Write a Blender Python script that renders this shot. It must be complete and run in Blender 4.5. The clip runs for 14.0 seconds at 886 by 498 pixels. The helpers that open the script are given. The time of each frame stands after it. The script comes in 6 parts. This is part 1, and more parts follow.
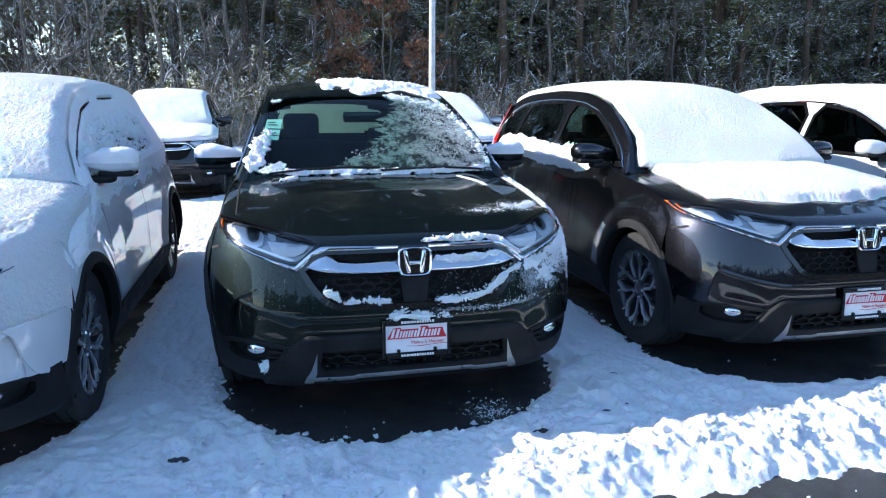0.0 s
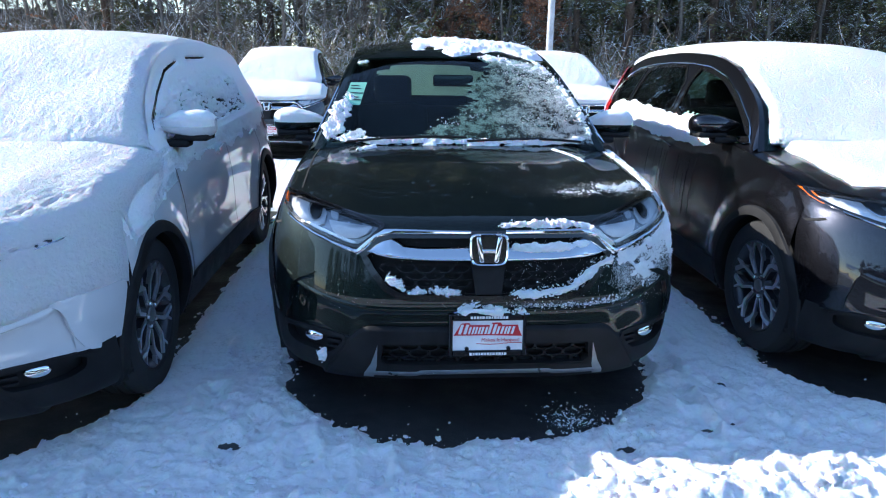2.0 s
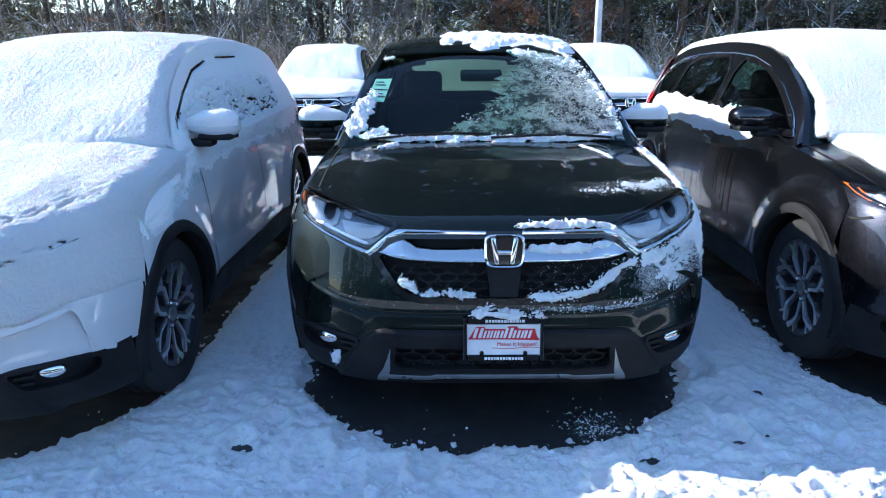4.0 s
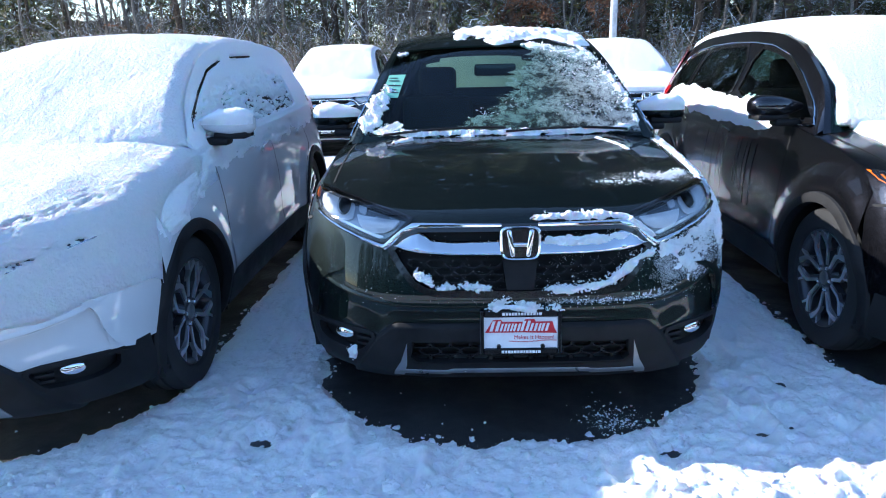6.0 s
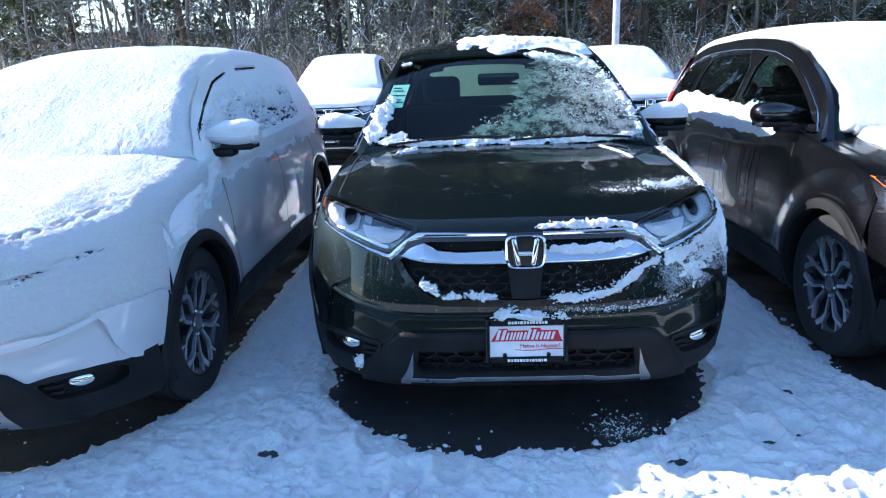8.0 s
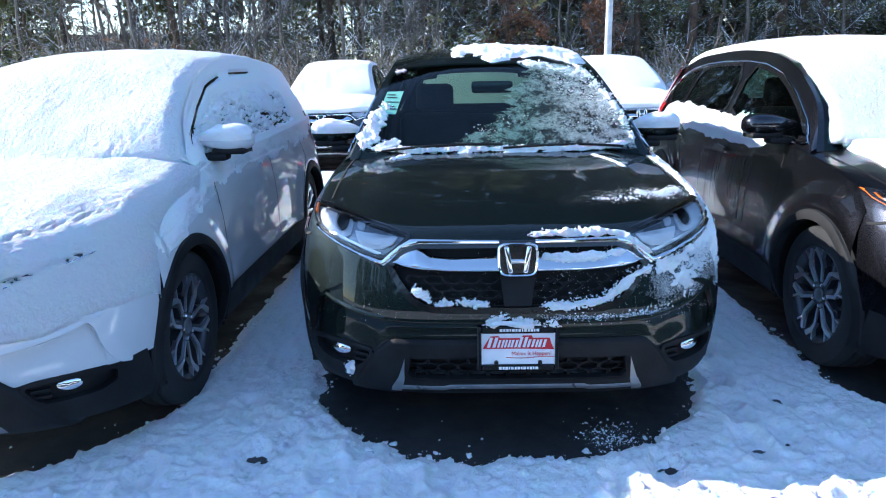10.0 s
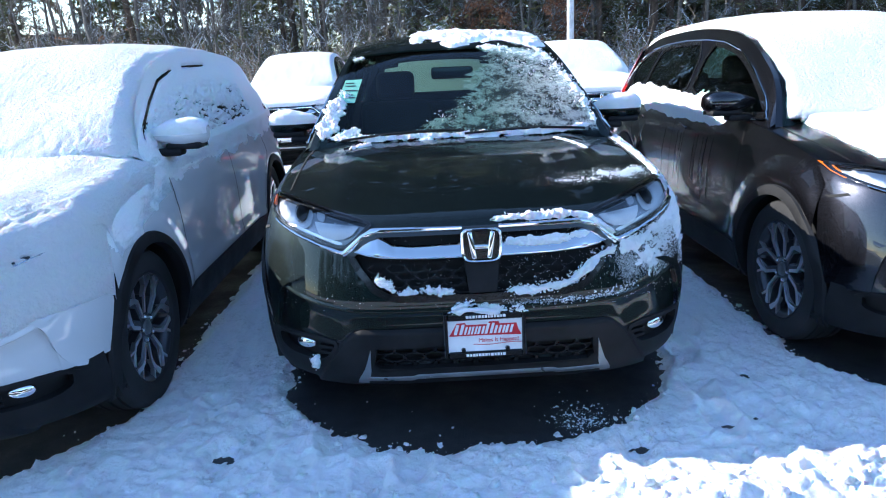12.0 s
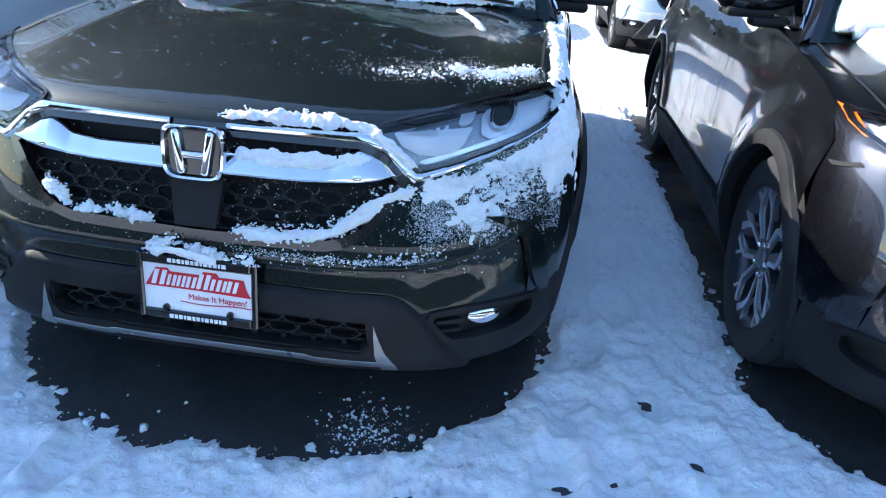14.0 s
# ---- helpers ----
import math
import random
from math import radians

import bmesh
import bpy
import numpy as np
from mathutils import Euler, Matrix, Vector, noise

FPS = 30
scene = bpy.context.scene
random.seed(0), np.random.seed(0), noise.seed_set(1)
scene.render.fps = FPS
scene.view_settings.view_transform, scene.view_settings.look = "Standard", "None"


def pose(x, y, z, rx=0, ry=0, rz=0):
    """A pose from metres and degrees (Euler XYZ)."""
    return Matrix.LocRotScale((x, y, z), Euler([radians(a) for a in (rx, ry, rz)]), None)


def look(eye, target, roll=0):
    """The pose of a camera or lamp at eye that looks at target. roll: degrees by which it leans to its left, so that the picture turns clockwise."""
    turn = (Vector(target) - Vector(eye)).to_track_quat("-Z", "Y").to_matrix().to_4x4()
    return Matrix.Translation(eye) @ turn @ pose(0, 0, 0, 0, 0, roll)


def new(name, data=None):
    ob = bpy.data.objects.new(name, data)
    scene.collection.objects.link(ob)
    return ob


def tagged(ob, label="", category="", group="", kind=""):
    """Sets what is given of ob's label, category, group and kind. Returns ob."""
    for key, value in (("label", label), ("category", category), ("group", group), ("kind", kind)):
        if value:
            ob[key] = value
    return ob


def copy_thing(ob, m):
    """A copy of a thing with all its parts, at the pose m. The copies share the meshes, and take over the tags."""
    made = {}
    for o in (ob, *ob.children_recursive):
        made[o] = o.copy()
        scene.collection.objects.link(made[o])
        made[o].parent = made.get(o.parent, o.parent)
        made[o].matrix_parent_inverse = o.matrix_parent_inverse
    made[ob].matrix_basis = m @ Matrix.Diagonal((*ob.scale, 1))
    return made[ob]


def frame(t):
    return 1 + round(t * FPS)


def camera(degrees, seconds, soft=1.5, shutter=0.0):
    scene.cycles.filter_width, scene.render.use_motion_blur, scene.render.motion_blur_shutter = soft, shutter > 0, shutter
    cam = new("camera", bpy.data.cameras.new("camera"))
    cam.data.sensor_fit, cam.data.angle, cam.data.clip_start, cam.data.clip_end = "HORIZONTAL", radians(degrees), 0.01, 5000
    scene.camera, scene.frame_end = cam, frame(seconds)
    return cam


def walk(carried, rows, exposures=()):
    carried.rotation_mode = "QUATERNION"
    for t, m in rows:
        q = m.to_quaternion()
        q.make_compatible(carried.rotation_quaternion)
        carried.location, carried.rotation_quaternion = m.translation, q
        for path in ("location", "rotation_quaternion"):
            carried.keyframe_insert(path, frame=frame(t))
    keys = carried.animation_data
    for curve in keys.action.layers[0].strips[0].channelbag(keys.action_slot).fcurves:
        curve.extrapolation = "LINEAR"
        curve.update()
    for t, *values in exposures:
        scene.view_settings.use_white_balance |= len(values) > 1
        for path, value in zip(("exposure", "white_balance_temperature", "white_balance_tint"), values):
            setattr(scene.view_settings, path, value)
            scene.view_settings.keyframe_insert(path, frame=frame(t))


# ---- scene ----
cam = camera(65.4, 14.0, soft=1.1)
PATH = [
    (0, (-0.66, -2.948, 1.514), (-0.154, -1.059, 1.095), 0.4),
    (0.5, (-0.624, -2.925, 1.55), (-0.235, -1.011, 1.118), -1.6),
    (1, (-0.49, -2.869, 1.549), (-0.191, -0.951, 1.066), -0.9),
    (1.5, (-0.448, -2.715, 1.532), (-0.202, -0.81, 0.976), 0.2),
    (2, (-0.431, -2.603, 1.536), (-0.249, -0.683, 1.004), 0.9),
    (2.5, (-0.328, -2.545, 1.559), (-0.262, -0.626, 1.002), -0.3),
    (3, (-0.285, -2.534, 1.556), (-0.226, -0.606, 1.026), 0.4),
    (5.5, (-0.278, -2.511, 1.509), (-0.289, -0.595, 0.934), -1.5),
    (6, (-0.273, -2.519, 1.507), (-0.289, -0.595, 0.962), -1.4),
    (6.5, (-0.279, -2.531, 1.498), (-0.325, -0.604, 0.964), -1.7),
    (7, (-0.272, -2.531, 1.502), (-0.294, -0.608, 0.952), -1.9),
    (7.5, (-0.28, -2.528, 1.507), (-0.306, -0.604, 0.961), -1.6),
    (8, (-0.277, -2.529, 1.518), (-0.305, -0.599, 0.994), -1.9),
    (10.5, (-0.284, -2.529, 1.518), (-0.282, -0.591, 1.023), -1.0),
    (11, (-0.28, -2.524, 1.513), (-0.275, -0.583, 1.031), -1.1),
    (11.5, (-0.283, -2.515, 1.508), (-0.287, -0.577, 1.014), -1.3),
    (12, (-0.246, -2.491, 1.492), (-0.168, -0.565, 0.959), -2.7),
    (12.5, (-0.025, -2.416, 1.485), (0.294, -0.557, 0.82), -1.4),
    (13, (0.189, -2.124, 1.442), (0.517, -0.31, 0.667), -0.9),
    (13.5, (0.496, -1.867, 1.353), (0.643, -0.084, 0.46), 3.3),
    (14, (0.757, -1.481, 1.316), (0.572, 0.329, 0.485), 4.1),
]
walk(cam, [(t, look(eye, target, roll)) for t, eye, target, roll in PATH], [(0.0, 1.32, 6300, 10), (3.0, 1.28, 6100, 10), (5.5, 1.47, 6050, 10), (11.5, 1.53, 6080, 10), (12.5, 1.54, 6150, 10), (13.5, 1.64, 6180, 10), (14.0, 1.84, 6300, 10)])

# ---- light ----
world = bpy.data.worlds.new("sky")
scene.world = world
world.use_nodes = True
wn = world.node_tree
sky = wn.nodes.new("ShaderNodeTexSky")
sky.sky_type, sky.sun_disc = "NISHITA", False
SUN_EL, SUN_AZ = 26.0, 74.0          # degrees up, and to the west of the cars' rear
sky.sun_elevation, sky.sun_rotation = radians(SUN_EL), radians(-SUN_AZ)
sky.air_density, sky.dust_density, sky.ozone_density = 1.0, 0.1, 3.0
bg = wn.nodes["Background"]
bg.inputs[1].default_value = 0.15
wn.links.new(sky.outputs[0], bg.inputs[0])
sun = new("sun", bpy.data.lights.new("sun", "SUN"))
sun.data.energy, sun.data.angle, sun.data.color = 3.8, radians(0.53), (1.0, 0.95, 0.87)
sdir = Vector((-math.sin(radians(SUN_AZ)) * math.cos(radians(SUN_EL)), math.cos(radians(SUN_AZ)) * math.cos(radians(SUN_EL)), math.sin(radians(SUN_EL))))
sun.matrix_world = look(sdir * 60, (0, 0, 0))


# ---- materials ----
def mat(name, color=(0.5, 0.5, 0.5), rough=0.5, metal=0.0, **more):
    m = bpy.data.materials.new(name)
    m.use_nodes = True
    b = m.node_tree.nodes["Principled BSDF"]
    b.inputs["Base Color"].default_value = (*color, 1)
    b.inputs["Roughness"].default_value = rough
    b.inputs["Metallic"].default_value = metal
    for key, value in more.items():
        b.inputs[key.replace("_", " ")].default_value = value
    return m


def node(m, kind, **values):
    n = m.node_tree.nodes.new(kind)
    for key, value in values.items():
        n.inputs[key.replace("_", " ")].default_value = value
    return n


def link(m, a, b):
    m.node_tree.links.new(a, b)


def bsdf(m):
    return m.node_tree.nodes["Principled BSDF"]


def ramp(m, source, stops):
    r = m.node_tree.nodes.new("ShaderNodeValToRGB")
    while len(r.color_ramp.elements) < len(stops):
        r.color_ramp.elements.new(0.5)
    for e, (at, c) in zip(r.color_ramp.elements, stops):
        e.position, e.color = at, (*c, 1) if len(c) == 3 else c
    link(m, source, r.inputs[0])
    return r.outputs[0]


def coords(m, kind="Object"):
    return m.node_tree.nodes.new("ShaderNodeTexCoord").outputs[kind]


def noise_tex(m, scale, detail=4.0, rough=0.55, where=None):
    n = node(m, "ShaderNodeTexNoise", Scale=scale, Detail=detail, Roughness=rough)
    link(m, where or coords(m), n.inputs["Vector"])
    return n.outputs[0]


def bump(m, height, strength=0.3, distance=0.01, normal=None):
    b = node(m, "ShaderNodeBump", Strength=strength, Distance=distance)
    link(m, height, b.inputs["Height"])
    if normal:
        link(m, normal, b.inputs["Normal"])
    return b.outputs[0]


def mixed(m, fac, a, b):
    x = m.node_tree.nodes.new("ShaderNodeMix")
    x.data_type = "RGBA"
    link(m, fac, x.inputs[0])
    for slot, v in ((6, a), (7, b)):
        if isinstance(v, tuple):
            x.inputs[slot].default_value = (*v, 1)
        else:
            link(m, v, x.inputs[slot])
    return x.outputs[2]


def paint(name, color, flake, metal=0.5, rough=0.38, gleam=0.3, coat=1.6):
    m = mat(name, color, rough, metal, Coat_Weight=1.0, Coat_Roughness=0.03, Coat_IOR=coat, Specular_IOR_Level=gleam)
    w = coords(m)
    fine = noise_tex(m, 900, 1, 0.5, w)
    dirt = noise_tex(m, 3.2, 6, 0.65, w)
    c = mixed(m, ramp(m, fine, [(0.45, (0, 0, 0)), (0.75, (1, 1, 1))]), color, flake)
    link(m, c, bsdf(m).inputs["Base Color"])
    # dried road film and drops
    drop = node(m, "ShaderNodeTexVoronoi", Scale=160.0)
    link(m, w, drop.inputs["Vector"])
    d = ramp(m, drop.outputs["Distance"], [(0.10, (1, 1, 1)), (0.17, (0, 0, 0))])
    b = bump(m, d, 0.05, 0.001)
    link(m, b, bsdf(m).inputs["Coat Normal"])
    link(m, ramp(m, dirt, [(0.35, (0.015,) * 3), (0.75, (0.06,) * 3)]), bsdf(m).inputs["Coat Roughness"])
    return m


def snow_material(name, grain=1.0, pebble=0.55, deep=0.010, fine=55):
    m = mat(name, (0.86, 0.88, 0.90), 0.7, 0.0, Subsurface_Weight=0.25, Subsurface_Scale=0.02, Specular_IOR_Level=0.12)
    w = coords(m)
    a, b, c = noise_tex(m, 9, 5, 0.6, w), noise_tex(m, fine, 5, 0.65, w), noise_tex(m, 330, 2, 0.6, w)
    n = bump(m, a, 0.22 * grain, 0.03)
    n = bump(m, b, pebble * grain, deep, n)
    n = bump(m, c, 0.7 * grain, 0.005, n)
    link(m, n, bsdf(m).inputs["Normal"])
    link(m, mixed(m, ramp(m, b, [(0.3, (0, 0, 0)), (0.7, (1, 1, 1))]), (0.88, 0.90, 0.92), (0.935, 0.945, 0.955)), bsdf(m).inputs["Base Color"])
    link(m, ramp(m, c, [(0.3, (0.6,) * 3), (0.7, (0.9,) * 3)]), bsdf(m).inputs["Roughness"])
    return m


def soiled(m, much=0.5):
    """Grit and slush trodden into snow."""
    w = coords(m)
    clean = bsdf(m).inputs["Base Color"].links[0].from_socket
    a, b = noise_tex(m, 2.3, 6, 0.7, w), noise_tex(m, 34, 4, 0.75, w)
    k = m.node_tree.nodes.new("ShaderNodeMath")
    k.operation = "MULTIPLY"
    link(m, ramp(m, a, [(0.46, (0, 0, 0)), (0.66, (much,) * 3)]), k.inputs[0])
    link(m, ramp(m, b, [(0.50, (0, 0, 0)), (0.68, (1, 1, 1))]), k.inputs[1])
    link(m, mixed(m, k.outputs[0], clean, (0.30, 0.29, 0.28)), bsdf(m).inputs["Base Color"])
    return m


def backlit(m, color, share=0.4):
    """Lets light through from behind, as thin snow and leaves do."""
    t = m.node_tree
    tr, mx = t.nodes.new("ShaderNodeBsdfTranslucent"), t.nodes.new("ShaderNodeMixShader")
    tr.inputs[0].default_value = (*color, 1)
    mx.inputs[0].default_value = share
    out = t.nodes["Material Output"]
    link(m, bsdf(m).outputs[0], mx.inputs[1])
    link(m, tr.outputs[0], mx.inputs[2])
    link(m, mx.outputs[0], out.inputs[0])
    return m, mx


def glass_material(name, tint, rough=0.0):
    m = bpy.data.materials.new(name)
    m.use_nodes = True
    t = m.node_tree
    t.nodes.remove(t.nodes["Principled BSDF"])
    clear, gloss, mix, fres = (t.nodes.new("ShaderNodeBsdf" + k) if k[0] in "TG" else t.nodes.new("ShaderNode" + k)
                               for k in ("Transparent", "Glossy", "MixShader", "Fresnel"))
    clear.inputs[0].default_value = (*tint, 1)
    gloss.inputs[1].default_value = rough
    fres.inputs[0].default_value = 1.36
    t.links.new(fres.outputs[0], mix.inputs[0])
    t.links.new(clear.outputs[0], mix.inputs[1])
    t.links.new(gloss.outputs[0], mix.inputs[2])
    t.links.new(mix.outputs[0], t.nodes["Material Output"].inputs[0])
    return m


def rough_plastic(name, color, rough=0.55, scale=240):
    m = mat(name, color, rough)
    w = coords(m)
    g, s = noise_tex(m, scale, 3, 0.6, w), noise_tex(m, 6, 5, 0.6, w)
    link(m, bump(m, g, 0.25, 0.0015), bsdf(m).inputs["Normal"])
    light = tuple(min(1, c * 1.5 + 0.012) for c in color)
    link(m, mixed(m, ramp(m, s, [(0.4, (0, 0, 0)), (0.75, (1, 1, 1))]), color, light), bsdf(m).inputs["Base Color"])
    link(m, ramp(m, s, [(0.3, (rough - 0.1,) * 3), (0.7, (rough + 0.15,) * 3)]), bsdf(m).inputs["Roughness"])
    return m


PAINT_GREEN = paint("dark_green_pearl", (0.003, 0.0052, 0.0055), (0.034, 0.058, 0.053), 0.9, 0.46, 0.10, 1.40)
PAINT_GREY = paint("dark_steel_metallic", (0.006, 0.006, 0.0085), (0.058, 0.060, 0.076), 0.95, 0.33, 0.10, 1.6)
PAINT_WHITE = paint("white_paint", (0.62, 0.645, 0.67), (0.72, 0.74, 0.76), 0.0, 0.45, 0.3, 1.75)
PAINT_SILVER = paint("silver_paint", (0.45, 0.47, 0.49), (0.62, 0.63, 0.64), 0.6, 0.4)
SNOW = snow_material("snow")
SNOW_PEBBLY = snow_material("pebbly_snow", 1.0, 1.0, 0.030, 56)
SNOW_GROUND = soiled(snow_material("ground_snow", 1.1, 0.85, 0.012, 44), 0.6)
PLASTIC = rough_plastic("black_plastic", (0.008, 0.008, 0.009), 0.6)
bsdf(PLASTIC).inputs["Specular IOR Level"].default_value = 0.22
GLOSS_BLACK = mat("gloss_black", (0.006, 0.006, 0.007), 0.18, 0.0, Coat_Weight=0.6)
DARK = mat("dark_cavity", (0.006, 0.006, 0.006), 0.8)
RUBBER = rough_plastic("tyre_rubber", (0.013, 0.013, 0.014), 0.75, 120)
CHROME = mat("chrome", (0.86, 0.87, 0.88), 0.06, 1.0)
SATIN = rough_plastic("satin_silver", (0.24, 0.25, 0.26), 0.34, 500)
bsdf(SATIN).inputs["Metallic"].default_value = 0.7
WHEEL_DARK = mat("dark_wheel_enamel", (0.06, 0.062, 0.072), 0.30, 0.5)
WHEEL_BRIGHT = mat("machined_wheel_face", (0.74, 0.75, 0.78), 0.34, 1.0)
GLASS = glass_material("green_tinted_glass", (0.52, 0.70, 0.62))
PRIVACY = glass_material("dark_tinted_glass", (0.10, 0.12, 0.12))
LENS = glass_material("clear_lens", (0.97, 0.98, 0.985), 0.08)
LAMP_GREY = mat("lamp_housing", (0.44, 0.47, 0.51), 0.22, 0.30)
LAMP_DARK = mat("lamp_bezel", (0.22, 0.24, 0.26), 0.22, 0.6)
REFLECTOR = mat("lamp_reflector", (0.92, 0.93, 0.95), 0.16, 0.35)
AMBER = mat("amber_plastic", (0.85, 0.16, 0.01), 0.2, 0.0, Coat_Weight=0.8)
RED = mat("red_lens", (0.55, 0.012, 0.015), 0.12, 0.0, Coat_Weight=1.0)
FABRIC = rough_plastic("dark_seat_cloth", (0.007, 0.007, 0.008), 0.85, 400)
bsdf(FABRIC).inputs["Specular IOR Level"].default_value = 0.2
MIRROR = mat("mirror_glass", (0.8, 0.8, 0.82), 0.02, 1.0)
PLATE_WHITE = rough_plastic("plate_white", (0.78, 0.78, 0.80), 0.35, 90)
PLATE_RED = mat("plate_red", (0.60, 0.02, 0.035), 0.4)
PLATE_INK = mat("plate_dark_ink", (0.02, 0.02, 0.03), 0.4)
PAPER = mat("pale_green_sticker", (0.20, 0.52, 0.40), 0.5)
GALVANISED = rough_plastic("galvanised_steel", (0.40, 0.42, 0.44), 0.45, 60)


# ---- mesh helpers ----
def mesh_of(bm, name, material, sharp=35):
    me = bpy.data.meshes.new(name)
    bmesh.ops.recalc_face_normals(bm, faces=bm.faces)
    bm.to_mesh(me)
    bm.free()
    me.materials.append(material)
    for p in me.polygons:
        p.use_smooth = True
    me.set_sharp_from_angle(angle=radians(sharp))
    return me


def part(name, bm, material, parent=None, label=""):
    ob = new(name, mesh_of(bm, name, material))
    if parent:
        ob.parent = parent
    return tagged(ob, label)


def grid_mesh(fn, us, vs, keep=None):
    """A grid of fn(u, v); keep(centre) tells which faces stay."""
    bm = bmesh.new()
    rows = [[bm.verts.new(fn(u, v)) for u in us] for v in vs]
    for j in range(len(vs) - 1):
        for i in range(len(us) - 1):
            q = (rows[j][i], rows[j][i + 1], rows[j + 1][i + 1], rows[j + 1][i])
            if keep and not keep((q[0].co + q[1].co + q[2].co + q[3].co) / 4):
                continue
            bm.faces.new(q)
    bmesh.ops.delete(bm, geom=[v for v in bm.verts if not v.link_faces], context="VERTS")
    bmesh.ops.remove_doubles(bm, verts=bm.verts, dist=0.0004)
    return bm


def inside(p, poly):
    x, y = p
    hit = False
    for (x0, y0), (x1, y1) in zip(poly, poly[1:] + poly[:1]):
        if (y0 > y) != (y1 > y) and x < (x1 - x0) * (y - y0) / (y1 - y0) + x0:
            hit = not hit
    return hit


def rounded(poly, cut=0.3, rounds=2):
    """Corner cutting: a softer outline."""
    for _ in range(rounds):
        out = []
        for a, b in zip(poly, poly[1:] + poly[:1]):
            a, b = np.array(a), np.array(b)
            out += [tuple(a + (b - a) * cut), tuple(b + (a - b) * cut)]
        poly = out
    return poly


def conform(poly, place, off=0.003, depth=0.01, cell=0.04, bm=None):
    """A panel of that outline laid on a surface: place(a, b, off) gives the point."""
    flat = bmesh.new()
    flat.faces.new([flat.verts.new((a, b, 0)) for a, b in poly])
    bmesh.ops.triangulate(flat, faces=flat.faces)
    for axis in (0, 1):
        vals = [p[axis] for p in poly]
        k = math.ceil(min(vals) / cell)
        while k * cell < max(vals):
            co, no = [0, 0, 0], [0, 0, 0]
            co[axis], no[axis] = k * cell, 1
            bmesh.ops.bisect_plane(flat, geom=flat.verts[:] + flat.edges[:] + flat.faces[:], plane_co=co, plane_no=no, dist=1e-5)
            k += 1
    bm = bm or bmesh.new()
    up = {v: bm.verts.new(place(v.co.x, v.co.y, off)) for v in flat.verts}
    for f in flat.faces:
        bm.faces.new([up[v] for v in f.verts])
    if depth:
        low = {}
        for e in flat.edges:
            if len(e.link_faces) == 1:
                a, b = e.verts
                for v in (a, b):
                    if v not in low:
                        low[v] = bm.verts.new(place(v.co.x, v.co.y, off - depth))
                bm.faces.new((up[a], up[b], low[b], low[a]))
    flat.free()
    return bm


def on_front(side=1):
    def place(x, z, off):
        y = front_y(x, z)
        sx = (front_y(x + 0.01, z) - front_y(abs(x - 0.01), z)) / 0.02
        sz = (front_y(x, z + 0.008) - front_y(x, z - 0.008)) / 0.016
        n = Vector((sx, -1, sz)).normalized()
        p = Vector((x, y, z)) + n * off
        return (p.x * side, p.y, p.z)
    return place


def on_hood(side=1):
    def place(x, y, off):
        return (x * side, y, hood_z(x, y) + off)
    return place


def on_flank(side=1):
    def place(y, z, off):
        return ((flank(y, z) + off) * side, y, z)
    return place


def on_pane(side=1):
    def place(y, z, off):
        return ((pane_x(y, z) + off) * side, y, z + off * 0.3)
    return place


def on_screen(x, f, off):
    p = screen_p(x, f)
    return (p[0], p[1] - off * 0.52, p[2] + off * 0.85)


def both(line):
    """A right-hand outline and its mirror image as one."""
    return line + [(-a, b) for a, b in reversed(line) if abs(a) > 1e-6]


def rbox(sx, sy, sz, at=(0, 0, 0), bevel=0.02, segs=2, bm=None, turn=None):
    b = bmesh.new()
    bmesh.ops.create_cube(b, size=1)
    bmesh.ops.scale(b, vec=(sx, sy, sz), verts=b.verts)
    bmesh.ops.bevel(b, geom=b.edges[:], offset=bevel, segments=segs, affect="EDGES", profile=0.5)
    if turn:
        bmesh.ops.transform(b, matrix=turn, verts=b.verts)
    bmesh.ops.translate(b, vec=at, verts=b.verts)
    return merge(bm, b)


def merge(bm, b):
    if bm is None:
        return b
    m = {v: bm.verts.new(v.co) for v in b.verts}
    for f in b.faces:
        bm.faces.new([m[v] for v in f.verts])
    b.free()
    return bm


def lathe(profile, n=48, axis="x", a0=0.0, a1=2 * math.pi):
    """Turns (along, radius) pairs round an axis."""
    bm = bmesh.new()
    full = abs(a1 - a0 - 2 * math.pi) < 1e-6
    rings = []
    for k in range(n if full else n + 1):
        a = a0 + (a1 - a0) * k / n
        c, s = math.cos(a), math.sin(a)
        ring = []
        for h, r in profile:
            ring.append(bm.verts.new({"x": (h, r * c, r * s), "z": (r * c, r * s, h), "y": (r * c, h, r * s)}[axis]))
        rings.append(ring)
    for k in range(n if full else n):
        r0, r1 = rings[k], rings[(k + 1) % len(rings)]
        for j in range(len(profile) - 1):
            bm.faces.new((r0[j], r0[j + 1], r1[j + 1], r1[j]))
    return bm


def tube(points, radius, n=8, bm=None):
    bm = bm or bmesh.new()
    pts = [Vector(p) for p in points]
    rings = []
    for i, p in enumerate(pts):
        d = (pts[min(i + 1, len(pts) - 1)] - pts[max(i - 1, 0)]).normalized()
        a = d.orthogonal().normalized()
        b = d.cross(a)
        r = radius[i] if isinstance(radius, (list, tuple)) else radius
        rings.append([bm.verts.new(p + (a * math.cos(2 * math.pi * k / n) + b * math.sin(2 * math.pi * k / n)) * r) for k in range(n)])
    for r0, r1 in zip(rings, rings[1:]):
        for k in range(n):
            bm.faces.new((r0[k], r0[(k + 1) % n], r1[(k + 1) % n], r1[k]))
    bm.faces.new(rings[0]), bm.faces.new(rings[-1])
    return bm


